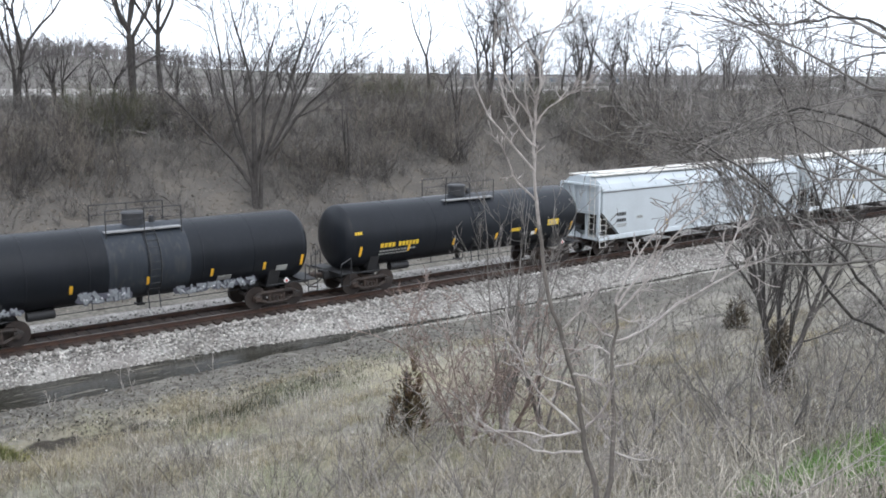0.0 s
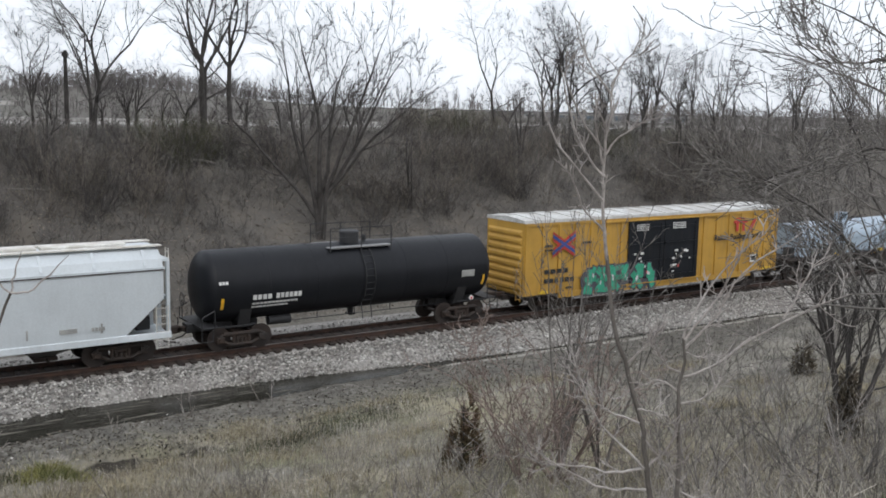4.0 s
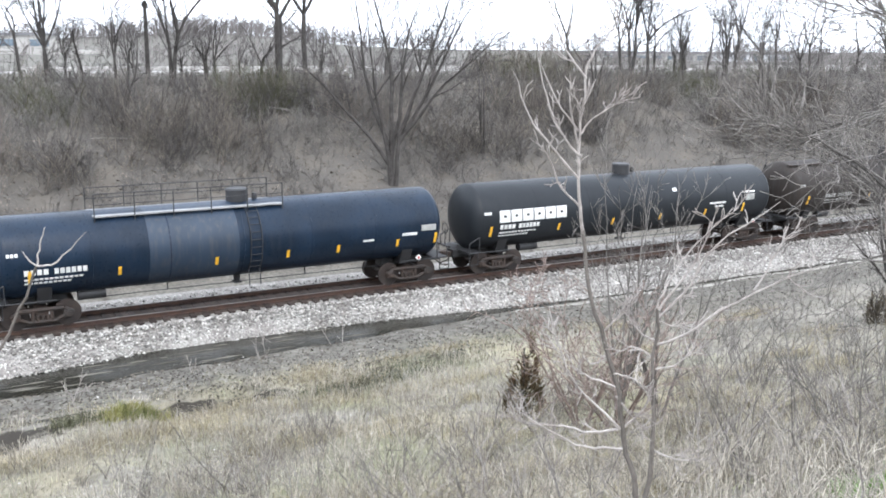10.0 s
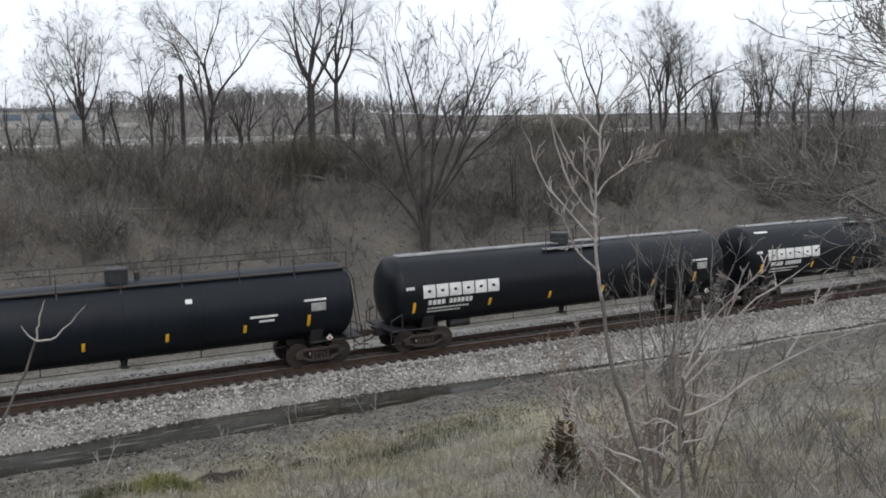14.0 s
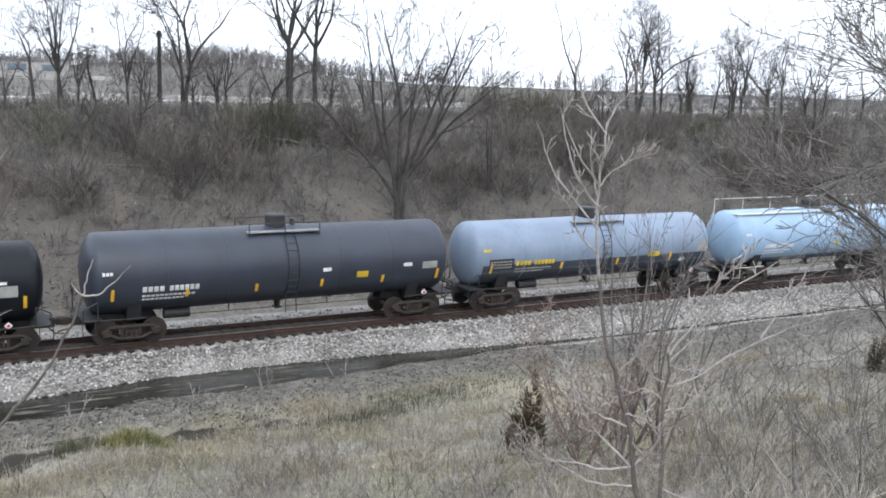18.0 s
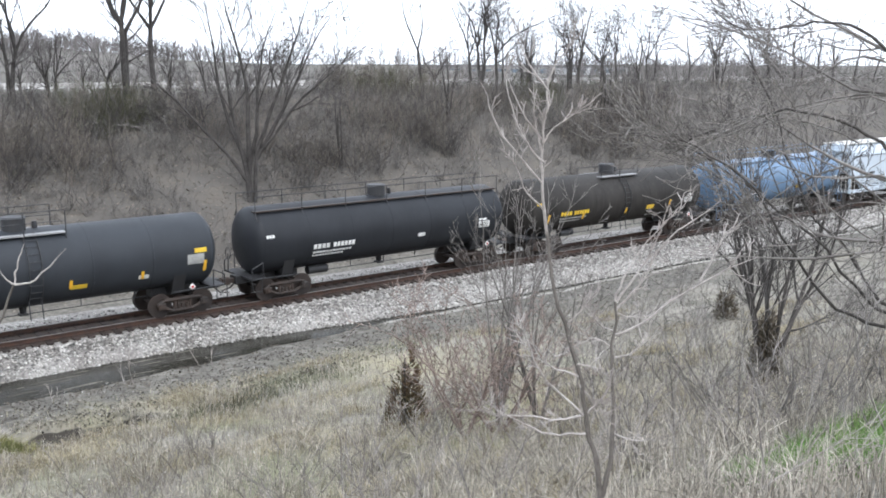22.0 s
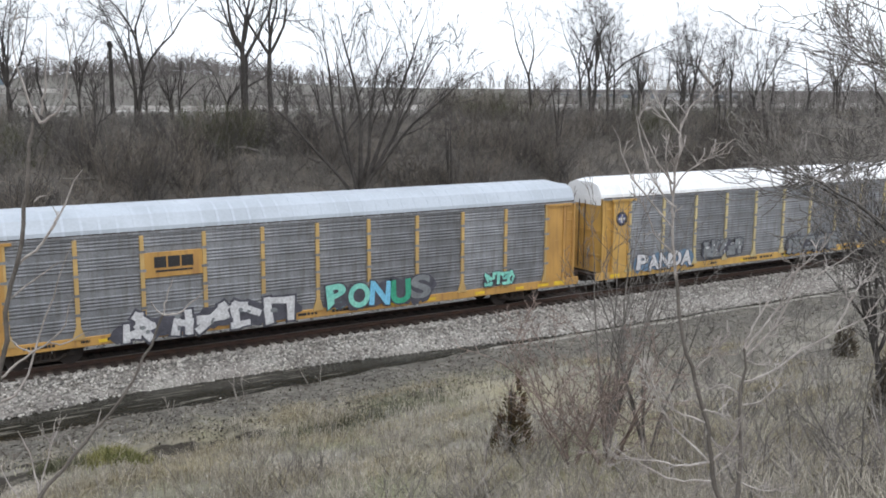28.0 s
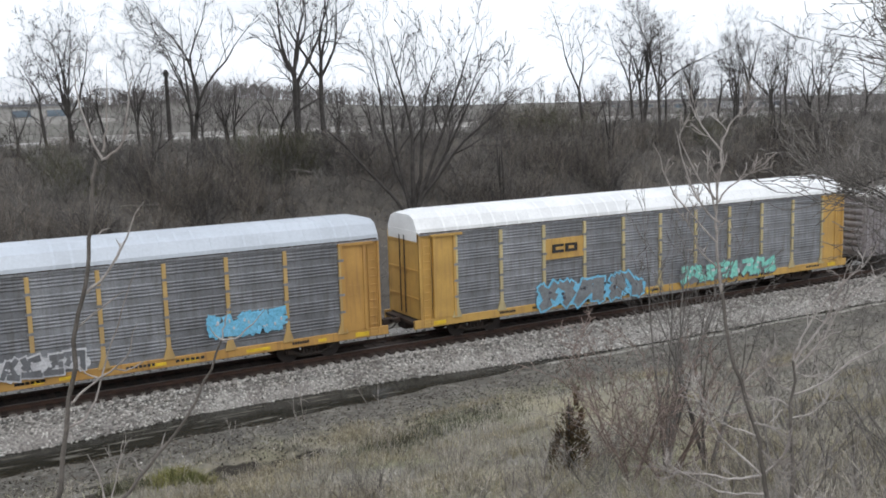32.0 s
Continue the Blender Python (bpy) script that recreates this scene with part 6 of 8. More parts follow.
    for k in range(1):
        g.add([(x, -1.32, 1.02), (x + 0.14, -1.32, 1.16), (x, -1.32, 1.3), (x - 0.14, -1.32, 1.16), (x, -1.28, 1.02), (x + 0.14, -1.28, 1.16), (x, -1.28, 1.3), (x - 0.14, -1.28, 1.16)], [(0, 1, 2, 3), (7, 6, 5, 4), (0, 4, 5, 1), (1, 5, 6, 2), (2, 6, 7, 3), (3, 7, 4, 0)])
    pl = part("placard", g, M_WHITE, car, "small diamond hazard placard")
    part("placard_centre", Geo().box(x - 0.05, x + 0.05, -1.327, -1.318, 1.11, 1.21), M_REDMARK, pl)
    if white_panel:
        g = Geo()
        patch(g, h - 3.6, h - 0.7, 2.2, 3.15, r, zc, 0.006, 4)
        part("patched_panel", g, paint("fresh_white_panel", (0.75, 0.75, 0.73), 0.5, 0.1), car, "rectangle of fresher white paint")
        g = Geo()
        patch(g, h - 5.2, h - 3.7, 2.1, 2.4, r, zc, 0.006, 2)
        part("patched_strip", g, paint("fresh_white_strip", (0.62, 0.68, 0.72), 0.5, 0.1), car)
    return car


# ---- covered hoppers ----
def loft(g, rings):
    n = len(rings[0][1])
    vs, fs = [], []
    for x, ring in rings:
        vs += [(x, y, z) for y, z in ring]
    for k in range(len(rings) - 1):
        fs += [(k * n + i, (k + 1) * n + i, (k + 1) * n + (i + 1) % n, k * n + (i + 1) % n) for i in range(n)]
    fs += [tuple(range(n)), tuple(range((len(rings) - 1) * n, len(rings) * n))]
    return g.add(vs, fs)


def hopper_car(length, colour, label, hatches="trough", bins=4, mark=M_BLACK, tabs=False):
    car = thing("covered_hopper_car", pose(0, 0, 0), label, "hopper car", "cars of the train")
    body = paint("pale_grey_hopper_paint", colour, 0.5, 0.12, (0.3, 0.29, 0.28), tuple(c * 0.93 for c in colour))
    h = length / 2 - 0.7

    def ring(zb, w=1.5):
        t = [(-w, max(zb, 1.12)), (-w - 0.02, 2.6), (-w, 3.62), (-1.33, 3.95), (-0.95, 4.22), (-0.5, 4.34), (0.5, 4.34), (0.95, 4.22), (1.33, 3.95), (w, 3.62), (w + 0.02, 2.6), (w, max(zb, 1.12))]
        return [(y, max(z, zb)) for y, z in t]

    part("hopper_body", loft(Geo(), [(-h + 0.25, ring(2.45)), (-h + 1.75, ring(1.12)), (h - 1.75, ring(1.12)), (h - 0.25, ring(2.45))]), body, car, smooth=25)
    for s in (-1, 1):
        # end frame: corner posts, slope sheet, ladder, deck
        x = s * h
        g = Geo()
        for y in (-1.47, 1.47):
            part("corner_post", Geo().box(*sorted((x, x - s * 0.12)), *sorted((y, y * 0.9)), 0.95, 3.9), body, car)
            part("sill_bracket", Geo().box(*sorted((x - s * 1.75, x - s * 1.65)), *sorted((y, y * 0.93)), 0.95, 1.3), body, car)
        part("end_beam", Geo().box(*sorted((x, x - s * 0.1)), -1.4, 1.4, 2.35, 2.5), body, car)
        part("end_beam", Geo().box(*sorted((x, x - s * 0.25)), -1.4, 1.4, 3.85, 3.95), body, car)
        for y in (-0.5, 0.5):
            part("end_post", Geo().box(*sorted((x - s * 0.05, x - s * 0.2)), y - 0.06, y + 0.06, 1.0, 3.9), body, car)
        part("slope_sheet", Geo().add([(x - s * 0.2, -1.35, 2.45), (x - s * 0.2, 1.35, 2.45), (x - s * 1.8, 1.35, 1.0), (x - s * 1.8, -1.35, 1.0), (x - s * 0.2, -1.35, 2.4), (x - s * 0.2, 1.35, 2.4), (x - s * 1.8, 1.35, 0.95), (x - s * 1.8, -1.35, 0.95)], [(0, 1, 2, 3), (7, 6, 5, 4), (0, 4, 5, 1), (1, 5, 6, 2), (2, 6, 7, 3), (3, 7, 4, 0)]), M_STEEL, car, "dark sloping end sheet")
        part("end_deck", Geo().box(*sorted((x + s * 0.05, x - s * 1.7)), -1.45, 1.45, 0.98, 1.05), body, car)
        g = Geo()
        for dx in (0.1, 0.55):
            g.rod((x - s * dx, -1.53, 0.55), (x - s * dx, -1.53, 2.2), 0.02)
        steps = part("ladder", g, M_RAILWHITE, car)
        rung = shared("rung:white", lambda: Geo().rod((-0.225, 0, 0), (0.225, 0, 0), 0.016), M_RAILWHITE)
        for z in np.arange(0.6, 2.2, 0.3):
            part("rung", rung, None, steps, at=pose(x - s * 0.325, -1.53, z))
        g = Geo()
        for y in (-1.2, -0.85):
            g.rod((x + s * 0.05, y, 1.0), (x + s * 0.05, y, 4.3), 0.018)
        for z in np.arange(1.2, 4.3, 0.33):
            g.rod((x + s * 0.05, -1.2, z), (x + s * 0.05, -0.85, z), 0.014)
        part("end_ladder", g, M_RAILWHITE, car)
        part("stub_sill", Geo().box(*sorted((x - s * 2.6, x + s * 0.1)), -0.28, 0.28, 0.7, 1.0), M_STEEL, car)
        coupler(car, x - s * 0.23, s)
        truck(car, s * (h - 1.75))
        part("brake_box", Geo().box(*sorted((x - s * 0.6, x - s * 1.1)), -0.9, -0.4, 1.2, 1.7, 0.04), M_BLACK, car)
        part("air_reservoir", Geo().rod((x - s * 0.8, 0.4, 1.4), (x - s * 0.8, 1.0, 1.4), 0.16, sides=10), M_BLACK, car)
    for y in (-1.56, 1.56):
        part("side_sill", Geo().box(-h, h, *sorted((y, y * 0.93)), 0.95, 1.2, 0.02), paint("bright_sill_paint", tuple(min(c * 1.25, 0.85) for c in colour), 0.45, 0.1), car)
        part("eave_rail", Geo().box(-h + 0.2, h - 0.2, *sorted((y * 0.99, y * 0.94)), 3.58, 3.66), body, car)
        # the eave's shadow line, drawn as a thin dark strip along the seam
        part("eave_seam", Geo().box(-h + 0.25, h - 0.25, *sorted((y * 0.985, y * 0.94)), 3.535, 3.578), M_STEEL, car, "dark strip for the shadow line along the eave seam")
    for k in range(bins):
        x = (k - (bins - 1) / 2) * (2 * h - 5.4) / bins
        w = (2 * h - 5.4) / bins / 2
        g = Geo().add([(x - w, -1.35, 1.15), (x + w, -1.35, 1.15), (x + w, 1.35, 1.15), (x - w, 1.35, 1.15), (x - 0.3, -0.45, 0.5), (x + 0.3, -0.45, 0.5), (x + 0.3, 0.45, 0.5), (x - 0.3, 0.45, 0.5)], [(0, 1, 2, 3), (7, 6, 5, 4), (0, 4, 5, 1), (1, 5, 6, 2), (2, 6, 7, 3), (3, 7, 4, 0)])
        hop = part("discharge_bin", g, mat("grimy_grey_bin", (0.16, 0.155, 0.15), 0.7, fine=12) if k == 0 else bpy.data.materials[[m.name for m in bpy.data.materials if m.name.startswith("grimy_grey_bin")][-1]], car)
        part("gate", Geo().box(x - 0.4, x + 0.4, -0.6, 0.6, 0.36, 0.5).rod((x, -0.95, 0.43), (x, 0.95, 0.43), 0.05), M_STEEL, hop)
    for y in (-0.75, 0.75):
        part("running_board", Geo().box(-h + 0.1, h - 0.1, y - 0.2, y + 0.2, 4.36, 4.4), M_RAILWHITE, car)
    if hatches == "trough":
        for k in range(5):
            x = -h + 1.2 + (2 * h - 2.4) * (k + 0.5) / 5
            part("hatch", Geo().box(x - 1.5, x + 1.5, -0.3, 0.3, 4.34, 4.46, 0.03), M_RAILWHITE, car)
    else:
        for k in range(10):
            x = -h + 1.0 + (2 * h - 2.0) * (k + 0.5) / 10
            part("hatch", Geo().rod((x, 0, 4.32), (x, 0, 4.46), 0.38, 0.34, 18), M_RAILWHITE, car)
    for k in range(10):
        x = -h + 0.9 + (2 * h - 1.8) * k / 9
        part("roof_bracket", Geo().add([(x - 0.05, -1.5, 3.75), (x + 0.05, -1.5, 3.75), (x + 0.05, -1.02, 4.28), (x - 0.05, -1.02, 4.28), (x - 0.05, -1.36, 3.72), (x + 0.05, -1.36, 3.72)], [(0, 1, 2, 3), (0, 4, 5, 1), (4, 3, 2, 5), (0, 3, 4), (1, 5, 2)]), M_RAILWHITE if tabs else body, car)
    x = -h + (2.5 if tabs else 1.4)
    part("reporting_mark", bars(bars(Geo(), x, 2.2, 0.75, 0.2, 4, -1.525, 3), x, 1.87, 0.75, 0.2, 4 if not tabs else 6, -1.53, 4), mark, car, "reporting marks, reduced to bars")
    part("small_stencil", bars(bars(bars(Geo(), x, 1.7, 0.8, 0.05, 8, -1.53, 5), x, 1.6, 0.8, 0.05, 8, -1.53, 6), x + 1.6, 1.95, 0.5, 0.16, 4, -1.53, 7), M_GREYMARK, car)
    for f in (0.3, 0.45, 0.58, 0.72, 0.86):
        part("reflector", Geo().box(-h + 2 * h * f - 0.03, -h + 2 * h * f + 0.03, -1.535, -1.505, 1.4, 1.75), M_YELLOW if f < 0.4 and not tabs else M_GREYMARK, car)
    part("plate", Geo().box(h - 4.0, h - 3.4, -1.535, -1.51, 1.5, 1.66), M_GREYMARK, car)
    part("small_stencil", bars(Geo(), h - 2.9, 1.5, 0.5, 0.14, 4, -1.53, 9), M_GREYMARK, car)
    return car


# ---- box cars ----
def lettering(text, size, m, bold=0.0):
    c = bpy.data.curves.new("lettering", "FONT")
    c.body, c.size, c.extrude, c.offset = text, size, 0.004, bold
    ob = bpy.data.objects.new("lettering", c)
    me = bpy.data.meshes.new_from_object(ob)
    bpy.data.objects.remove(ob)
    me.materials.append(m)
    return me


def box_car(length, colour, label, tall=4.6, yellow=True):
    car = thing("box_car", pose(0, 0, 0), label, "box car", "cars of the train")
    body = paint("box_car_paint", colour, 0.5, 0.3 if yellow else 0.6, (0.16, 0.1, 0.05) if yellow else (0.5, 0.5, 0.5))
    roofm = mat("galvanised_roof", (0.62, 0.62, 0.60), 0.5, 0.25, second=(0.45, 0.43, 0.40), scale=1.2, fine=12)
    h = length / 2 - 0.95
    part("side_wall", Geo().box(-h, h, -1.46, -1.4, 0.95, tall - 0.15), body, car)
    part("side_wall", Geo().box(-h, h, 1.4, 1.46, 0.95, tall - 0.15), body, car)
    part("roof", Geo().slab([(-1.52, tall - 0.16), (1.52, tall - 0.16), (1.5, tall - 0.02), (0, tall + 0.1), (-1.5, tall - 0.02)], -h - 0.03, h + 0.03), roofm, car)
    for k in range(15):
        x = -h + 2 * h * (k + 0.5) / 15
        part("roof_rib", Geo().slab([(-1.5, tall - 0.02), (0, tall + 0.1), (1.5, tall - 0.02), (1.5, tall + 0.02), (0, tall + 0.14), (-1.5, tall + 0.02)], x - 0.05, x + 0.05), roofm, car)
    part("top_chord", Geo().box(-h, h, -1.53, -1.46, tall - 0.3, tall - 0.17), body, car)
    part("side_sill", Geo().box(-h + 2.2, h - 2.2, -1.54, -1.46, 0.72, 1.0), body, car)
    part("floor", Geo().box(-h, h, -1.4, 1.4, 0.85, 1.0), M_STEEL, car)
    part("centre_sill", Geo().box(-h - 0.3, h + 0.3, -0.3, 0.3, 0.62, 0.86), M_STEEL, car)
    for s in (-1, 1):
        part("end_wall", Geo().box(*sorted((s * h, s * (h - 0.06))), -1.4, 1.4, 0.95, tall - 0.15), body, car)
        for k in range(8):
            z = 1.15 + k * (tall - 1.6) / 8
            part("end_corrugation", Geo().add([(s * h, -1.3, z), (s * (h + 0.09), -1.25, z + 0.1), (s * (h + 0.09), -1.25, z + 0.22), (s * h, -1.3, z + 0.32), (s * h, 1.3, z), (s * (h + 0.09), 1.25, z + 0.1), (s * (h + 0.09), 1.25, z + 0.22), (s * h, 1.3, z + 0.32)], [(0, 1, 5, 4), (1, 2, 6, 5), (2, 3, 7, 6), (0, 3, 2, 1), (4, 5, 6, 7)]), body, car)
        g = Geo()
        for y in (-1.42, -1.1):
            g.rod((s * (h + 0.14), y, 0.7), (s * (h + 0.14), y, 2.4), 0.018)
        for z in np.arange(0.8, 2.4, 0.35):
            g.rod((s * (h + 0.14), -1.42, z), (s * (h + 0.14), -1.1, z), 0.015)
        part("ladder", g, body, car)
        coupler(car, s * (h + 0.02), s)
        truck(car, s * (h - 2.3))
    door0, door1 = (-2.6, 2.6) if yellow else (-1.4, 1.6)
    posts = [x for x in np.linspace(-h + 0.1, h - 0.1, 19 if yellow else 24) if x < door0 - 0.2 or x > door1 + 0.2]
    for x in posts:
        part("side_post", Geo().slab([(-1.53, 0.98), (-1.46, 0.98), (-1.46, tall - 0.3), (-1.53, tall - 0.3)], x - 0.06, x + 0.06), body, car)
    doorm = paint("black_door_paint", (0.011, 0.013, 0.017), 0.45, 0.15) if yellow else body
    for a, b in ((door0, (door0 + door1) / 2 - 0.02), ((door0 + door1) / 2 + 0.02, door1)):
        d = part("door", Geo().box(a, b, -1.54, -1.49, 1.02, tall - 0.32), doorm, car, "tall sliding door")
        for k in range(4):
            z = 1.25 + k * 0.86
            part("door_rib", Geo().box(a + 0.05, b - 0.05, -1.585, -1.54, z, z + 0.08), doorm, d)
        for z in (2.4,):
            part("lock_rod", Geo().rod((b - 0.3, -1.58, 1.1), (b - 0.3, -1.58, tall - 0.5), 0.02), doorm, d)
    part("door_track", Geo().box(door0 - 0.4, door1 + 0.4, -1.62, -1.5, 0.98, 1.03).box(door0 - 2.2, door1 + 2.2, -1.6, -1.53, tall - 0.34, tall - 0.28), body if yellow else M_STEEL, car)
    if yellow:
        y = -1.59
        g = Geo()
        for k in range(4):
            bars(g, -2.1 + 0.0, 4.02 - k * 0.09, 0.9, 0.05, 8, y, k)
            bars(g, 0.55, 4.02 - k * 0.09, 1.0, 0.05, 9, y, k + 9)
        part("door_stencil", g, M_WHITE, car)
        g = Geo()
        r = random.Random(4)
        for k in range(22):
            x, z = r.choice([-1.6, 1.2]) + r.uniform(-0.7, 0.7), r.uniform(1.35, 2.6)
            s = r.uniform(0.05, 0.13)
            g.box(x, x + s * r.uniform(1, 2.2), y, y + 0.02, z, z + s)
        part("door_sticker", g, M_WHITE, car)
        part("door_sticker", Geo().box(1.0, 1.15, y - 0.01, y, 1.65, 1.8).box(-1.3, -1.18, y - 0.01, y, 1.5, 1.62), M_REDMARK, car)
        y = -1.55
        xl = -h + 2.4
        for sgn in (1, -1):
            for off, wide, m, dy in ((-0.17, 0.11, M_REDMARK, 0), (0.0, 0.17, M_BLUEMARK, -0.004), (0.17, 0.11, M_REDMARK, 0)):
                a = [(xl - 0.72, 3.35 - sgn * 0.42 + off - wide / 2), (xl + 0.72, 3.35 + sgn * 0.42 + off - wide / 2), (xl + 0.72, 3.35 + sgn * 0.42 + off + wide / 2), (xl - 0.72, 3.35 - sgn * 0.42 + off + wide / 2)]
                dy = dy - 0.002 * (sgn > 0)
                g = Geo().add([(p, y + dy, q) for p, q in a] + [(p, y + dy - 0.012, q) for p, q in a], [(0, 1, 2, 3), (7, 6, 5, 4), (0, 4, 5, 1), (1, 5, 6, 2), (2, 6, 7, 3), (3, 7, 4, 0)])
                part("cross_stripe", g, m, car, "stripe of the crossed emblem")
        xr = h - 2.9
        g = Geo().box(xr - 1.0, xr + 0.15, y - 0.015, y, 3.78, 3.93).box(xr - 0.8, xr - 0.6, y - 0.015, y, 3.32, 3.8).box(xr - 0.28, xr - 0.08, y - 0.015, y, 3.32, 3.8).box(xr - 0.8, xr - 0.1, y - 0.015, y, 4.0, 4.07)
        g.add([(p, y - d, q) for d in (0, 0.015) for p, q in ((xr + 0.24, 3.32), (xr + 0.5, 3.32), (xr + 0.9, 3.93), (xr + 0.64, 3.93))], [(0, 1, 2, 3), (7, 6, 5, 4), (0, 4, 5, 1), (1, 5, 6, 2), (2, 6, 7, 3), (3, 7, 4, 0)])
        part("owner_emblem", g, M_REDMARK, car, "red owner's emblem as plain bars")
        slogan = part("slogan", lettering("Railcar Pooling Experts", 0.43, M_BLACK, 0.012), None, car, at=pose(h - 5.45, y - 0.006, 2.9, 90, 0, 0))
        g = Geo()
        for dx, z, n, w, t in ((-1.2, 1.95, 4, 1.6, 0.24), (-1.2, 1.5, 6, 2.0, 0.24), (-1.2, 3.25, 5, 0.5, 0.12), (-1.2, 3.05, 5, 0.5, 0.1), (1.2, 3.3, 5, 0.6, 0.12), (0.2, 1.15, 6, 0.5, 0.1)):
            bars(g, xl + dx, z, w, t, n, y - 0.002, 3)
        part("reporting_mark", g, M_BLACK, car, "reporting marks, reduced to bars")
        part("data_panel", Geo().box(h - 2.35, h - 1.8, y - 0.012, y, 1.5, 1.95), M_WHITE, car)
        part("data_panel_mark", Geo().box(h - 2.25, h - 1.9, y - 0.02, y - 0.012, 1.6, 1.85), M_BLACK, car)
        part("yellow_plate", Geo().box(h - 1.2, h - 0.5, y - 0.012, y, 1.02, 1.14).box(-h + 0.9, -h + 1.5, y - 0.012, y, 1.02, 1.14), M_YELLOW, car)
        graffiti(car, -h + 3.75, 0.8, 4.9, 1.25, 6, S_GREEN, S_BLACK, -1.56, 12, S_WHITE)
    return car


# ---- coil cars ----
def coil_car(length, colour, label, dark_frame=True):
    car = thing("coil_car", pose(0, 0, 0), label, "coil car", "cars of the train")
    hood = paint("hood_paint", colour, 0.45, 0.25, (0.35, 0.3, 0.25))
    frame_m = M_STEEL if dark_frame else paint("weathered_grey_frame", (0.42, 0.43, 0.42), 0.6, 0.4)
    h = length / 2 - 0.75
    e = h - 1.25
    arc = [(-1.36 * math.cos(a), 2.35 + 0.95 * math.sin(a)) for a in np.linspace(0, math.pi, 15)]
    part("hood", Geo().slab([(1.36, 1.42), (-1.36, 1.42)] + arc, -e, e), hood, car, "long arched cover of painted steel", smooth=25)
    for x in (-e, e):
        part("hood_rim", Geo().slab([(y * 1.015, z + 0.01) for y, z in arc] + [(y * 0.985, z - 0.03) for y, z in reversed(arc)], x - 0.05, x + 0.05), hood, car)
    part("hood_seam", Geo().box(-e, e, -1.385, -1.355, 2.28, 2.36), hood, car)
    g = Geo()
    for k in range(26):
        x = -e + 0.3 + (2 * e - 0.6) * k / 25
        g.box(x - 0.02, x + 0.02, -1.4, -1.38, 2.3, 2.34)
    part("rivet_row", g, M_STEEL, car)
    for s in (-1, 1):
        x = s * e * 0.52
        part("lifting_arm", Geo().pipe([(x, -1.3, 2.5), (x + 0.12, -1.12, 3.05), (x + 0.25, -0.95, 3.2), (x + 0.12, -1.2, 2.5)], 0.035).rod((x + 0.15, -1.05, 3.12), (x - s * 0.2, 1.05, 3.14), 0.035), M_STEEL, car)
    part("lifting_bail", Geo().box(-0.28, 0.28, -0.28, 0.28, 3.28, 3.36).box(-0.28, -0.2, -0.28, 0.28, 3.34, 3.72).box(0.2, 0.28, -0.28, 0.28, 3.34, 3.72).box(-0.28, 0.28, -0.28, 0.28, 3.68, 3.76), hood, car, "boxy lifting eye on top of the cover")
    part("top_walk", Geo().box(-e * 0.5, e * 0.5, 0.1, 0.55, 3.3, 3.34), M_STEEL, car)
    part("deck", Geo().box(-h, h, -1.48, 1.48, 1.18, 1.34, 0.02), frame_m, car)
    part("centre_sill", Geo().box(-h - 0.1, h + 0.1, -0.35, 0.35, 0.65, 1.18), frame_m, car)
    part("side_sill", Geo().box(-h + 2.4, h - 2.4, -1.42, -1.32, 0.78, 1.18).box(-h + 2.4, h - 2.4, 1.32, 1.42, 0.78, 1.18), frame_m, car)
    g = Geo().rod((-h, -1.56, 1.3), (h, -1.56, 1.3), 0.045)
    for x in np.linspace(-h, h, 9):
        g.rod((x, -1.56, 1.3), (x, -1.44, 1.1), 0.03)
    part("handrail", g, M_STEEL if dark_frame else M_RAILWHITE, car)
    for k in range(5):
        x = -e + 1.2 + k * 2 * (e - 1.2) / 4
        part("tie_down", Geo().box(x - 0.2, x + 0.2, -1.5, -1.36, 1.34, 1.5), M_YELLOW if k % 2 else M_BLACK, car)
    for s in (-1, 1):
        part("end_platform", Geo().box(*sorted((s * h, s * (e + 0.05))), -1.4, 1.4, 1.34, 1.38), M_STEEL, car)
        for y in (-1.4, 1.4):
            part("end_handrail", Geo().pipe([(s * h, y, 1.34), (s * h, y, 2.1), (s * (e + 0.3), y, 2.1), (s * (e + 0.3), y, 1.34)], 0.022), M_STEEL, car)
        part("brake_stand", Geo().box(*sorted((s * (e + 0.3), s * (e + 0.7))), -1.2, -0.7, 1.38, 2.0, 0.04), M_BLACK, car)
        coupler(car, s * (h - 0.2), s)
        truck(car, s * (h - 1.9))
    part("reporting_mark", bars(Geo(), -e + 1.4, 1.05, 2.0, 0.17, 9, -1.425, 2), M_WHITE, car, "reporting marks, reduced to bars")
    for f in (0.3, 0.45, 0.6, 0.75):
        part("reflector", Geo().box(-h + 2 * h * f - 0.2, -h + 2 * h * f + 0.2, -1.5, -1.48, 1.22, 1.3), M_REFLECT, car)
    graffiti(car, -e + 1.2, 1.48, 4.2, 0.5, 7, S_GREY, S_OLIVE, -1.37, 31, S_WHITE) if dark_frame else None
    return car


# ---- auto racks ----
M_RACKPANEL = mat("galvanised_panel", (0.28, 0.29, 0.31), 0.5, 0.25, second=(0.18, 0.186, 0.198), scale=1.0, mix=0.6, fine=16, grain=0.2, bump=0.1, streak=0.75, streak_colour=(0.11, 0.1, 0.09), rand=0.18)
M_RACKYELLOW = paint("rack_yellow_paint", (0.52, 0.3, 0.085), 0.55, 0.75, (0.24, 0.12, 0.06))
M_RACKYELLOW2 = paint("rack_yellow_paint_fresh", (0.58, 0.36, 0.1), 0.55, 0.65, (0.3, 0.17, 0.08))

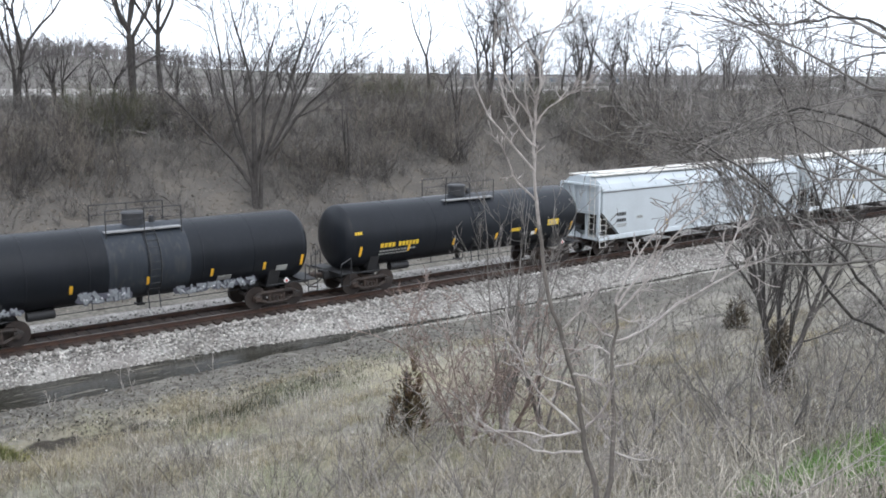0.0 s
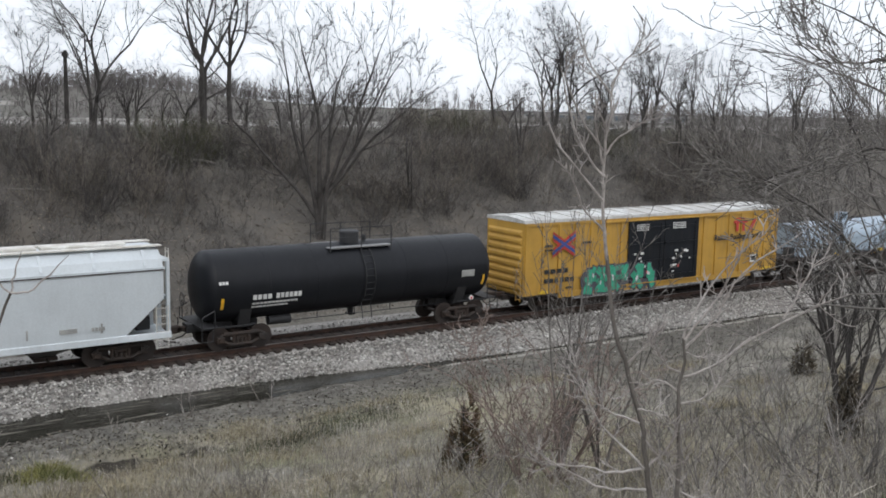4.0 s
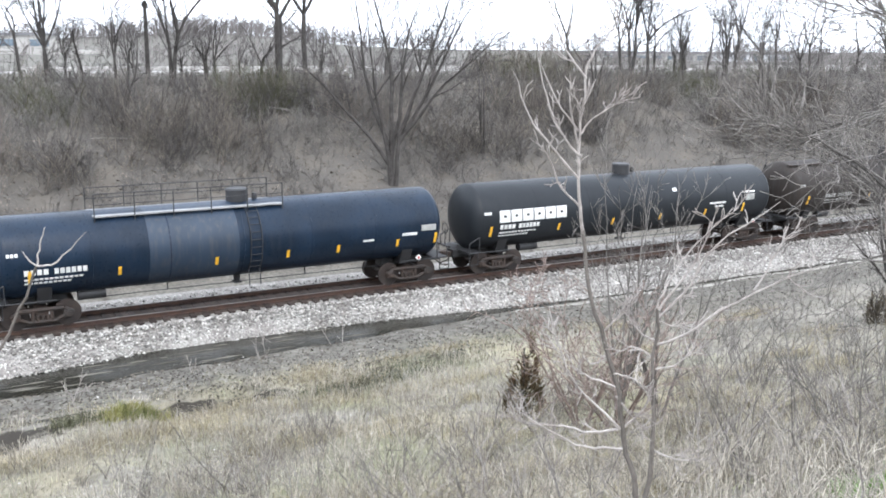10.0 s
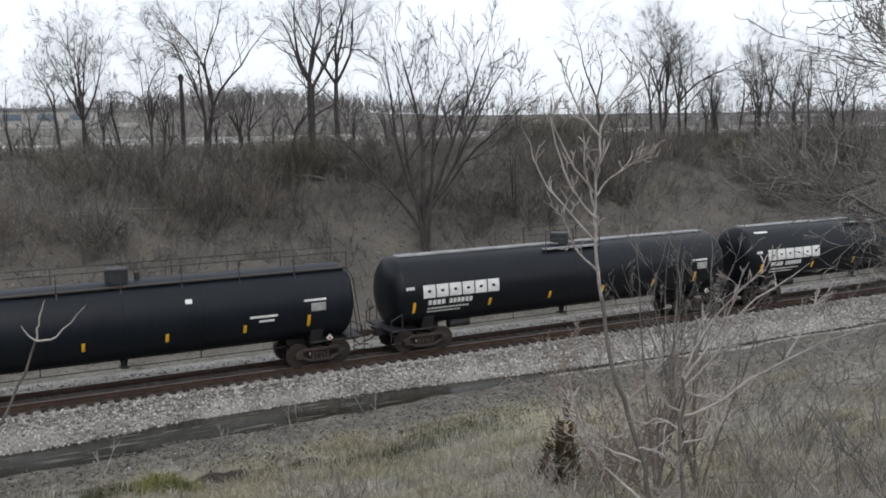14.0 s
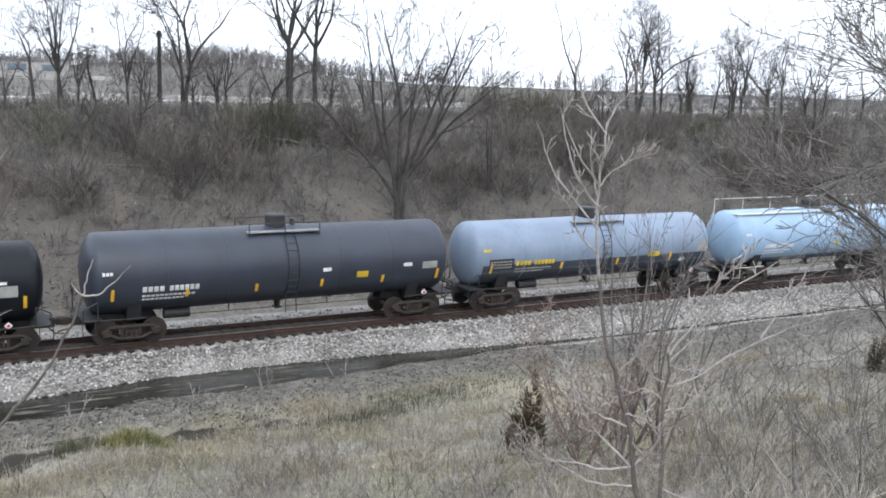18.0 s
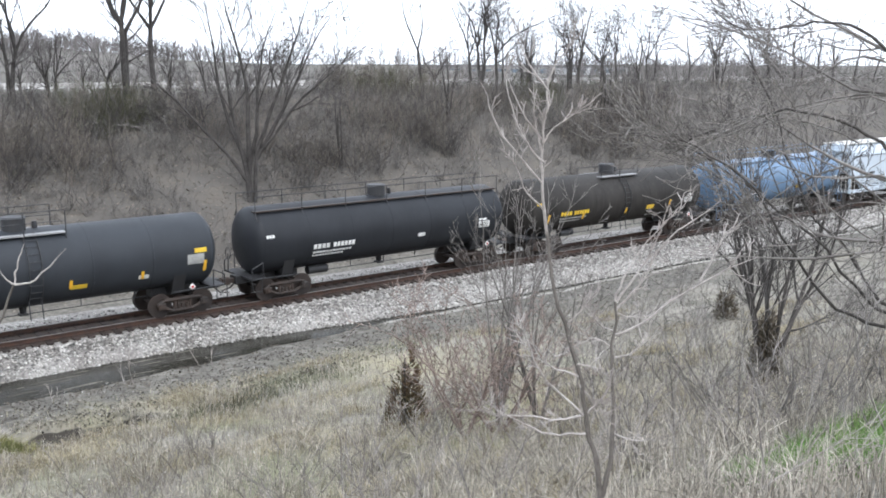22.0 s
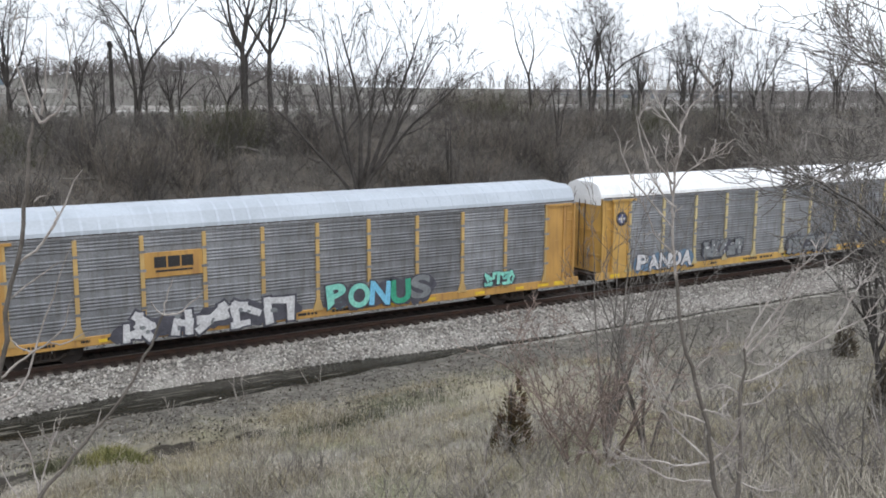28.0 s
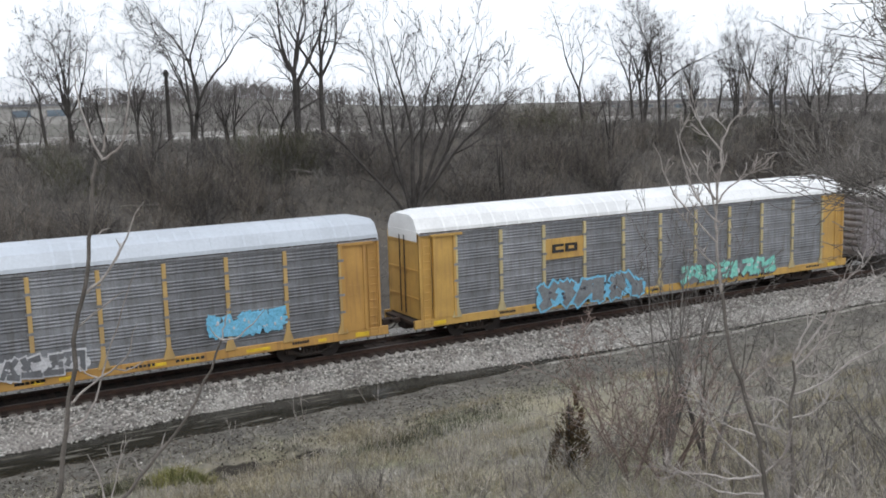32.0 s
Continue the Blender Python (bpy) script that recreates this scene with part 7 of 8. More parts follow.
M_RACKPOST = paint("faded_post_paint", (0.55, 0.46, 0.25), 0.55, 0.4, (0.3, 0.26, 0.2))
M_RACKPOST2 = paint("worn_yellow_post_paint", (0.53, 0.36, 0.14), 0.55, 0.45, (0.32, 0.24, 0.15))


def corrugated(w, z0, z1, sheets):
    """Stacked steel sheets, each with a plain band below and four pressed ribs above."""
    pts = []
    tall = (z1 - z0) / sheets
    for k in range(sheets):
        z = z0 + k * tall
        pts += [(-1.472, z), (-1.472, z + tall * 0.3)]
        step = tall * 0.7 / 4
        for i in range(4):
            q = z + tall * 0.3 + i * step
            pts += [(-1.505, q + step * 0.3), (-1.505, q + step * 0.55), (-1.472, q + step * 0.8), (-1.472, q + step * 0.98)]
    pts.append((-1.472, z1))
    return Geo().slab(pts + [(-1.44, z1), (-1.44, z0)], -w / 2, w / 2)


def auto_rack(length, label, yellow, roof_colour, emblem=None, emblem_bay=2, seed=0, post_m=None):
    car = thing("auto_rack_car", pose(0, 0, 0), label, "auto rack", "cars of the train")
    roofm = mat("rack_roof", roof_colour, 0.45, 0.1, second=tuple(c * 0.86 for c in roof_colour), scale=0.5, mix=0.4, fine=10, grain=0.06, bump=0.05)
    h = length / 2 - 1.05
    endw = 1.75
    post_m = post_m or yellow
    # roof, gambrel-shaped, with corners cut back at both ends
    sec = [(-1.52, 4.78), (-1.5, 4.92), (-1.2, 5.35), (-0.75, 5.6), (0, 5.68), (0.75, 5.6), (1.2, 5.35), (1.5, 4.92), (1.52, 4.78)]
    tip = [(y * 0.9, min(z, 5.5)) for y, z in sec]
    part("roof", loft(Geo(), [(-h - 0.03, tip), (-h + 0.75, sec), (h - 0.75, sec), (h + 0.03, tip)]), roofm, car, "pale curved steel roof with its corners cut back", smooth=20)
    part("roof_ledge", Geo().box(-h + 0.02, h - 0.02, -1.43, 1.43, 4.7, 4.776), roofm, car)
    n = int(2 * h / 0.62)
    rib = shared("roof_rib:%s" % seed, lambda: Geo().slab([(y * 1.003, z + 0.007) for y, z in sec] + [(y * 0.99, z - 0.03) for y, z in reversed(sec)], -0.05, 0.05), roofm)
    for k in range(2, n - 1):
        part("roof_rib", rib, None, car, at=pose(-h + 2 * h * k / n, 0, 0))
    for side, turn in ((-1, 0), (1, 180)):
        m = pose(0, 0, 0, 0, 0, turn)
        part("side_sill", Geo().box(-h - 0.3, h + 0.3, -1.5, -1.36, 0.7, 1.06, 0.02), yellow, car, "yellow side sill with worn stencils", at=m)
        part("top_chord", Geo().box(-h, h, -1.53, -1.44, 4.66, 4.73), M_RACKPANEL, car, at=m)
        # a solid dark strip stands in for the shade between roof and panels
        part("eave_gap", Geo().box(-h + 0.1, h - 0.1, -1.51, -1.44, 4.732, 4.778), M_STEEL, car, "dark gap under the roof", at=m)
        bays = 10
        w = (2 * h - 2 * endw) / bays
        panel = shared("panel:%.3f" % w, lambda: corrugated(w - 0.02, 1.06, 4.66, 5), M_RACKPANEL)
        for k in range(bays):
            x = -h + endw + (k + 0.5) * w
            part("panel", panel, None, car, at=m @ pose(x, 0, 0))
        for k in range(bays + 1):
            x = -h + endw + k * w
            post = part("post", shared("post:%s" % post_m.name, lambda: Geo().box(-0.075, 0.075, -1.57, -1.48, 1.0, 4.6, 0.015).add([(-0.075, -1.56, 1.5), (0.075, -1.56, 1.5), (0.23, -1.56, 1.0), (-0.23, -1.56, 1.0), (-0.075, -1.5, 1.5), (0.075, -1.5, 1.5), (0.23, -1.5, 1.0), (-0.23, -1.5, 1.0)], [(0, 1, 2, 3), (7, 6, 5, 4), (0, 3, 7, 4), (1, 5, 6, 2)]), post_m), None, car, at=m @ pose(x, 0, 0))
            for z in (1.9, 2.6, 3.3, 4.0):
                part("clip", shared("clip", lambda: Geo().box(-0.13, 0.13, -1.585, -1.56, -0.05, 0.05), M_RACKPANEL), None, post, at=pose(0, 0, z))
        for s in (-1, 1):
            a, b = sorted((s * h, s * (h - endw)))
            a, b = (a + 0.62, b) if s < 0 else (a, b - 0.62)
            ep = part("end_panel", Geo().box(a, b, -1.52, -1.44, 1.06, 4.66), yellow, car, at=m)
            part("end_column", Geo().box(*sorted((s * h, s * (h - 0.6))), -1.42, -1.36, 1.06, 4.66).box(*sorted((s * h, s * (h - 0.09))), -1.5, -1.36, 1.06, 4.7), yellow, car, "recessed end column that carries the ladder", at=m)
            part("panel_frame", Geo().box(a + 0.02, a + 0.14, -1.58, -1.53, 1.06, 4.6).box(b - 0.14, b - 0.02, -1.58, -1.53, 1.06, 4.6).box(a - 0.1, b + 0.3, -1.62, -1.5, 4.58, 4.68).box(a + 0.35, b - 0.35, -1.535, -1.52, 2.9, 2.94).box(a + 0.35, b - 0.35, -1.535, -1.52, 2.5, 2.54), yellow, ep)
            g = Geo()
            for dx in (0.16, 0.52):
                g.rod((s * (h - dx), -1.5, 0.75), (s * (h - dx), -1.5, 4.5), 0.022)
            for z in np.arange(0.9, 4.5, 0.33):
                g.rod((s * (h - 0.16), -1.5, z), (s * (h - 0.52), -1.5, z), 0.02)
            part("ladder", g, yellow, ep)
            part("sill_plate", Geo().box(s * (h - 0.9) - 0.3, s * (h - 0.9) + 0.3, -1.515, -1.5, 0.78, 0.95), M_YELLOW, ep)
    for s in (-1, 1):
        x = s * h
        for y, q in ((-0.72, -1), (0.72, 1)):
            d = part("end_door", Geo().box(*sorted((x, x - s * 0.08)), y - 0.7, y + 0.7, 1.06, 4.72), yellow, car, "tall folding end door")
            for z in (1.9, 3.1, 4.3):
                part("door_rib", Geo().box(*sorted((x, x + s * 0.04)), y - 0.66, y + 0.66, z, z + 0.07), yellow, d)
            part("door_bar", Geo().rod((x + s * 0.06, y - 0.5 * q, 1.2), (x + s * 0.06, y - 0.5 * q, 4.6), 0.025), M_STEEL, d)
        part("end_deck", Geo().box(*sorted((x, x + s * 0.3)), -1.4, 1.4, 0.86, 0.98), M_STEEL, car)
        part("roof_end", Geo().box(*sorted((x + s * 0.015, x + s * 0.05)), -1.34, 1.34, 4.4, 4.84), roofm, car, "pale flap below the roof's end")
        part("end_step", Geo().pipe([(x + s * 0.2, -1.42, 0.9), (x + s * 0.2, -1.42, 0.4), (x - s * 0.2, -1.42, 0.4), (x - s * 0.2, -1.42, 0.9)], 0.02), M_STEEL, car)
        coupler(car, x + s * 0.08, s)
        truck(car, s * (h - 3.0))
    part("deck", Geo().box(-h, h, -1.36, 1.36, 0.82, 1.04), M_STEEL, car)
    part("centre_sill", Geo().box(-h - 0.2, h + 0.2, -0.35, 0.35, 0.5, 0.82), M_STEEL, car)
    g = Geo()
    r = random.Random(seed)
    for k in range(12):
        bars(g, -h + 2 + r.random() * (2 * h - 4), 0.84, r.uniform(0.3, 1.2), 0.11, r.randint(3, 8), -1.505, k)
    part("sill_stencil", g, M_BLACK, car)
    g = Geo()
    for k in range(8):
        x = -h + 2 + r.random() * (2 * h - 4)
        g.box(x, x + r.uniform(0.3, 0.7), -1.513, -1.5, 0.8, 0.92)
    part("sill_reflector", g, M_YELLOW, car)
    w = (2 * h - 2 * endw) / 10
    x0 = -h + endw + emblem_bay * w
    if emblem:
        emblem(car, x0 + 0.08, w - 0.16, -1.56)
    return car


def board(car, x, w, y, z0, z1, m):
    return part("emblem_board", Geo().box(x, x + w, y, y + 0.06, z0, z1, 0.01), m, car, "painted board with an emblem of plain shapes")


def emblem_blocks(car, x, w, y):
    b = board(car, x, w, y, 3.0, 3.95, M_RACKYELLOW)
    for k in range(3):
        part("emblem_block", Geo().box(x + w * (0.16 + 0.235 * k), x + w * (0.365 + 0.235 * k), y - 0.015, y, 3.36, 3.78, 0.005).box(x + w * (0.23 + 0.235 * k), x + w * (0.3 + 0.235 * k), y - 0.03, y - 0.014, 3.5, 3.64), M_BLACK, b, "dark emblem block")
    part("emblem_bar", Geo().box(x + w * 0.18, x + w * 0.82, y - 0.015, y, 3.2, 3.27), M_BLACK, b)


def emblem_shield(car, x, w, y):
    b = board(car, x, w, y, 2.75, 4.6, M_RACKYELLOW2)
    c = x + w / 2
    part("emblem", Geo().box(c - 0.55, c + 0.55, y - 0.012, y, 3.85, 4.4, 0.004), M_BLUEMARK, b)
    part("emblem", Geo().box(c - 0.5, c + 0.5, y - 0.012, y, 3.0, 3.85, 0.004), M_WHITE, b)
    for k in range(5):
        part("stripe", Geo().box(c - 0.45 + k * 0.2, c - 0.35 + k * 0.2, y - 0.02, y - 0.012, 3.02, 3.84), M_REDMARK, b)
    part("fine_print", bars(bars(Geo(), c - 0.4, 4.15, 0.8, 0.12, 5, y - 0.012, 1), c - 0.45, 3.95, 0.9, 0.12, 6, y - 0.012, 2), M_WHITE, b)


def emblem_loop(car, x, w, y):
    b = board(car, x, w, y, 3.0, 3.95, M_RACKYELLOW2)
    mid = x + w / 2
    part("emblem_bar", Geo().box(mid - 0.7, mid - 0.08, y - 0.015, y, 3.3, 3.68, 0.04), M_BLACK, b, "rounded black emblem bar")
    part("emblem_bar", Geo().box(mid + 0.02, mid + 0.68, y - 0.015, y, 3.3, 3.68, 0.04), M_BLACK, b)
    part("emblem_slot", Geo().box(mid - 0.52, mid - 0.08, y - 0.022, y - 0.015, 3.42, 3.56), M_RACKYELLOW2, b)
    part("emblem_slot", Geo().box(mid + 0.2, mid + 0.5, y - 0.022, y - 0.015, 3.42, 3.56), M_RACKYELLOW2, b)


def round_emblem(car, x, y, z):
    part("emblem", Geo().rod((x, y + 0.02, z), (x, y, z), 0.36, 0.36, 24), M_BLACK, car, "round black emblem with a pale cross")
    part("emblem_ring", Geo().rod((x, y + 0.01, z), (x, y - 0.008, z), 0.24, 0.24, 24), M_BLUEMARK, car)
    part("emblem_cross", Geo().box(x - 0.2, x + 0.2, y - 0.016, y - 0.004, z - 0.05, z + 0.05).box(x - 0.05, x + 0.05, y - 0.016, y - 0.004, z - 0.2, z + 0.2), M_WHITE, car)


# ---- the train: front to rear ----
JOINTS = [-8.45, 8.75, 25.95, 47.51, 68.63, 85.31, 107.57, 123.46, 139.65, 162.43, 183.47, 205.16, 226.96, 248.3, 269.44, 290.67, 308.1, 325.4, 342.77, 359.05, 376.07, 393.92, 410.74, 427.92, 444.31, 467.15, 487.88, 518.75, 549.67, 580.74, 611.18, 628.0]
SCALE = 0.925
LEN = [(b - a) * SCALE for a, b in zip(JOINTS, JOINTS[1:])]
MID = [(a + b) / 2 * SCALE for a, b in zip(JOINTS, JOINTS[1:])]
# how far each body reaches past the usual overhang, front and rear
REACH = {1: (0.1, 0.55), 2: (-0.1, 0.1), 3: (-0.1, 0.1), 5: (0, 0), 6: (0.5, 0.55), 7: (0.1, 0.6), 8: (0.1, 0.2), 10: (0.25, 0.25), 11: (0.25, 0.25), 13: (0.1, 0.5), 14: (0.1, 0.4), 16: (0.3, 0.75), 17: (0.1, 0.05), 18: (0.1, 0.1), 19: (0.3, 0.3), 23: (0.1, 0.65), 24: (-0.05, 0.05), 26: (0.1, 0.4), 27: (-0.05, 0.1), 28: (0.1, 0.05), 29: (0.2, 0.1), 30: (0, 0)}
for k in range(31):
    front, rear = REACH.get(k, (0.15, 0.3))
    LEN[k] += front + rear
    MID[k] += (rear - front) / 2
BLK, NAVY, SLATE, GREYBLUE, SKY, BLUE, CREAM, TAN, BROWN = (0.012, 0.014, 0.018), (0.008, 0.016, 0.03), (0.04, 0.048, 0.066), (0.23, 0.29, 0.38), (0.33, 0.465, 0.62), (0.125, 0.21, 0.33), (0.70, 0.63, 0.47), (0.41, 0.355, 0.30), (0.028, 0.023, 0.02)
FIVE = (0.06, 0.24, 0.42, 0.6, 0.78, 0.95)
CARS = []



def put(k, car):
    car.matrix_basis = pose(MID[k], 0, 0)
    CARS.append((car, MID[k]))
    return car


c = put(0, tank_car(LEN[0], "sooty_black_tank_paint", BLK, "sooty black tank car with pale splashes and yellow reflectors", reflect=(0.05, 0.3, 0.5, 0.68, 0.84, 0.96), band=(-1.5, 1.7, (0.032, 0.038, 0.047)), plates=((0.7, 1.5, 0.6, 0.2, M_GREYMARK), (0.88, 1.6, 0.5, 0.25, M_GREYMARK))))
graffiti(c, -2.6, 1.3, 1.9, 0.42, 4, S_GREY, S_BLACK, -1.25, 77, S_WHITE)
graffiti(c, 1.1, 1.2, 3.4, 0.3, 8, S_GREY, S_BLACK, -1.25, 78, S_WHITE)
graffiti(c, -6.2, 1.25, 1.6, 0.25, 4, S_GREY, S_BLACK, -1.25, 79, S_GREY)
put(1, tank_car(LEN[1], "black_tank_paint", BLK, "black tank car with yellow marks and a railed platform", marks=M_YELLOW, mark_at=0.13, reflect=FIVE, plates=((0.66, 2.05, 0.65, 0.16, M_YELLOW), (0.83, 2.15, 0.75, 0.3, M_YELLOW), (0.76, 1.75, 0.3, 0.18, M_WHITE))))
put(2, hopper_car(LEN[2], (0.47, 0.51, 0.535), "pale grey covered hopper car with long roof hatches"))
put(3, hopper_car(LEN[3], (0.56, 0.60, 0.62), "clean pale grey covered hopper car with long roof hatches"))
put(4, tank_car(LEN[4], "flat_black_tank_paint", (0.012, 0.013, 0.016), "flat black tank car with white marks", marks=M_WHITE, mark_at=0.14, reflect=(0.05, 0.95), plates=((0.86, 2.2, 0.7, 0.3, M_GREYMARK),)))
put(5, box_car(LEN[5], (0.50, 0.29, 0.05), "yellow high box car with black double doors and green graffiti"))
put(6, coil_car(LEN[6], (0.36, 0.44, 0.52), "coil car with a pale blue arched cover and dark frame"))
put(7, coil_car(LEN[7], (0.55, 0.61, 0.63), "coil car with a whitish arched cover and grey frame", False))
put(8, tank_car(LEN[8], "stained_tan_tank_paint", TAN, "pale tan stained tank car with white railings along top and sill", r=1.5, second=(0.46, 0.465, 0.46), streak=0.65, streak_colour=(0.42, 0.28, 0.18), top="walkway", rail=M_RAILWHITE, marks=M_BLACK, mark_at=0.14, mark_z=1.95, side_rail=True, ladder=False, white_panel=True, lower=(2.2, (0.5, 0.505, 0.49)), reflect=None, plates=((0.06, 1.75, 0.1, 0.4, M_GREYMARK), (0.5, 1.9, 0.1, 0.3, M_GREYMARK), (0.66, 1.95, 0.1, 0.3, M_GREYMARK), (0.95, 2.3, 0.6, 0.25, M_GREYMARK))))
put(9, tank_car(LEN[9], "navy_tank_paint", NAVY, "glossy navy-blue tank car with white marks and amber reflectors", r=1.5, rough=0.33, second=(0.012, 0.024, 0.045), streak=0.2, top_at=0.2, plat=(5.6, 1.6), marks=M_WHITE, mark_at=0.06, reflect=(0.07, 0.24, 0.44, 0.6, 0.72, 0.87, 0.97), band=(-3.6, -0.2, (0.02, 0.036, 0.062)), plates=((0.78, 2.1, 0.5, 0.08, M_WHITE), (0.88, 2.2, 0.7, 0.12, M_WHITE), (0.93, 2.35, 0.7, 0.25, M_GREYMARK))))
PLT = ((0.62, 3.1, 0.25, 0.16, M_WHITE), (0.75, 2.3, 1.1, 0.09, M_WHITE), (0.77, 2.12, 0.6, 0.08, M_WHITE), (0.885, 2.35, 0.6, 0.32, M_GREYMARK), (0.87, 2.75, 0.9, 0.08, M_WHITE))
FEW = (0.05, 0.25, 0.42, 0.58, 0.74, 0.88)
put(10, tank_car(LEN[10], "dark_slate_tank_paint", (0.02, 0.023, 0.027), "slate-black pressure tank car with a white block emblem", r=1.5, logo=True, marks=M_WHITE, mark_at=0.075, reflect=FEW, top="dome", walk_to=0, ladder=False, plates=PLT))
put(11, tank_car(LEN[11], "sooty_brown_tank_paint", BROWN, "sooty brown-black tank car with faded marks", r=1.5, rough=0.6, second=(0.04, 0.033, 0.029), streak=0.5, marks=M_GREYMARK, mark_at=0.14, reflect=(0.07, 0.34, 0.52, 0.68, 0.82), top="walkway", walk_to=0, ladder=False, plates=((0.68, 2.1, 1.0, 0.1, M_GREYMARK), (0.8, 2.25, 1.1, 0.09, M_WHITE), (0.93, 2.4, 0.7, 0.3, M_GREYMARK))))
put(12, tank_car(LEN[12], "black_pressure_tank_paint", (0.009, 0.012, 0.017), "black pressure tank car with a white block emblem and top walkway", r=1.5, logo=True, marks=M_WHITE, mark_at=0.075, reflect=FEW, top="walkway", ladder=False, plates=PLT))
put(13, tank_car(LEN[13], "black_pressure_tank_paint", (0.009, 0.011, 0.015), "black pressure tank car with a white block emblem", r=1.5, rough=0.36, logo=True, marks=M_WHITE, mark_at=0.085, reflect=FEW, top="platform", walk_to=0, ladder=False, plates=PLT[3:], strip=True))
put(14, tank_car(LEN[14], "black_pressure_tank_paint", (0.009, 0.011, 0.015), "black pressure tank car with a white block emblem", r=1.5, rough=0.36, logo=True, marks=M_WHITE, mark_at=0.085, reflect=FEW, top="platform", walk_to=0, ladder=False, plates=PLT[3:] + ((0.05, 3.7, 0.9, 0.07, M_WHITE),), strip=True))
put(15, tank_car(LEN[15], "black_tank_paint", BLK, "black tank car with yellow plates and reflectors", marks=M_YELLOW, mark_at=0.13, reflect=FIVE, plates=((0.55, 1.75, 0.7, 0.16, M_YELLOW), (0.88, 2.2, 0.8, 0.4, M_GREYMARK), (0.87, 2.65, 0.6, 0.1, M_WHITE))))
put(16, tank_car(LEN[16], "slate_blue_tank_paint", SLATE, "dark slate-blue tank car with white marks and ladder", r=1.54, zc=2.6, marks=M_WHITE, mark_at=0.13, reflect=FIVE, plates=((0.7, 2.05, 0.5, 0.25, M_YELLOW), (0.6, 2.4, 0.35, 0.15, M_WHITE), (0.84, 2.4, 0.4, 0.15, M_WHITE), (0.9, 2.25, 0.7, 0.3, M_GREYMARK)), rail_h=0.22))
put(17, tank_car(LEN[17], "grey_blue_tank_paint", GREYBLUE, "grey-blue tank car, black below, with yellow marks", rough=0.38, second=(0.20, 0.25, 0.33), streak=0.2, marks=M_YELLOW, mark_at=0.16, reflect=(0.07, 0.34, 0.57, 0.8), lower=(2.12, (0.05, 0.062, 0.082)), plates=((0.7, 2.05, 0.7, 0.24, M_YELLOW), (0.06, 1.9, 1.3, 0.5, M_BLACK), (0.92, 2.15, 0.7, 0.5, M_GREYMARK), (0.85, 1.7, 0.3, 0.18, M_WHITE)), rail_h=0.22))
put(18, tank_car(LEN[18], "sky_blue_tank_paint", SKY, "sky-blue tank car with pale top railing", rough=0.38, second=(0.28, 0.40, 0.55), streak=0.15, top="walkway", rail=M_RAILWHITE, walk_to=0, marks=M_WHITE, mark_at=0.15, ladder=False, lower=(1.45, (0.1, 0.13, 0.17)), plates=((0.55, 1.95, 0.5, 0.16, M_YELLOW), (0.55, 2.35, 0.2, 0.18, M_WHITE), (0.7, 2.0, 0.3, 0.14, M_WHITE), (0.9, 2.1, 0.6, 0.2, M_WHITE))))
put(19, tank_car(LEN[19], "worn_black_tank_paint", (0.017, 0.016, 0.018), "worn black tank car with a yellow mark", rough=0.5, marks=M_YELLOW, mark_at=0.2, reflect=None, plates=((0.65, 2.1, 0.2, 0.2, M_GREYMARK), (0.76, 1.9, 0.4, 0.12, M_GREYMARK), (0.9, 2.2, 0.6, 0.3, M_YELLOW))))
put(20, tank_car(LEN[20], "charcoal_tank_paint", (0.036, 0.04, 0.046), "charcoal tank car with amber reflectors", rough=0.5, marks=M_YELLOW, mark_at=0.2, mark_z=2.0, reflect=FIVE, plates=((0.6, 1.7, 0.6, 0.16, M_YELLOW), (0.9, 2.1, 0.7, 0.4, M_GREYMARK), (0.92, 2.55, 0.5, 0.18, M_YELLOW), (0.77, 1.75, 0.4, 0.16, M_WHITE))))
put(21, tank_car(LEN[21], "black_railed_tank_paint", (0.022, 0.024, 0.028), "black tank car with a railed walkway along its whole top", rough=0.48, marks=M_WHITE, mark_at=0.2, reflect=None, top="walkway", ladder=False, plates=((0.6, 2.0, 0.4, 0.16, M_WHITE), (0.86, 2.4, 0.5, 0.1, M_WHITE), (0.86, 2.05, 0.7, 0.3, M_WHITE))))
put(22, tank_car(LEN[22], "grimy_brown_black_tank_paint", (0.022, 0.02, 0.018), "grimy brown-black tank car with a pale dusty top", rough=0.65, second=(0.034, 0.031, 0.028), streak=0.4, streak_colour=(0.07, 0.062, 0.055), marks=M_YELLOW, mark_at=0.16, reflect=(0.1, 0.28, 0.52, 0.78), plates=((0.64, 1.8, 0.6, 0.24, M_YELLOW), (0.88, 2.3, 0.55, 0.12, M_WHITE), (0.87, 1.95, 0.7, 0.26, M_WHITE)), rail_h=0.22))
put(23, tank_car(LEN[23], "mid_blue_tank_paint", BLUE, "blue tank car with a pale railed walkway along its top", rough=0.38, second=(0.095, 0.16, 0.25), streak=0.2, top="walkway", rail=M_RAILBLUE, marks=M_WHITE, mark_at=0.18, mark_z=1.8, ladder=False, plates=((0.6, 1.85, 0.5, 0.2, M_YELLOW), (0.6, 2.35, 0.2, 0.16, M_WHITE), (0.9, 2.1, 0.65, 0.3, M_WHITE), (0.75, 1.95, 0.4, 0.08, M_WHITE))))
put(24, hopper_car(LEN[24], (0.48, 0.54, 0.6), "bluish white covered hopper car with round roof hatches", "round", 4, M_BLACK, True))
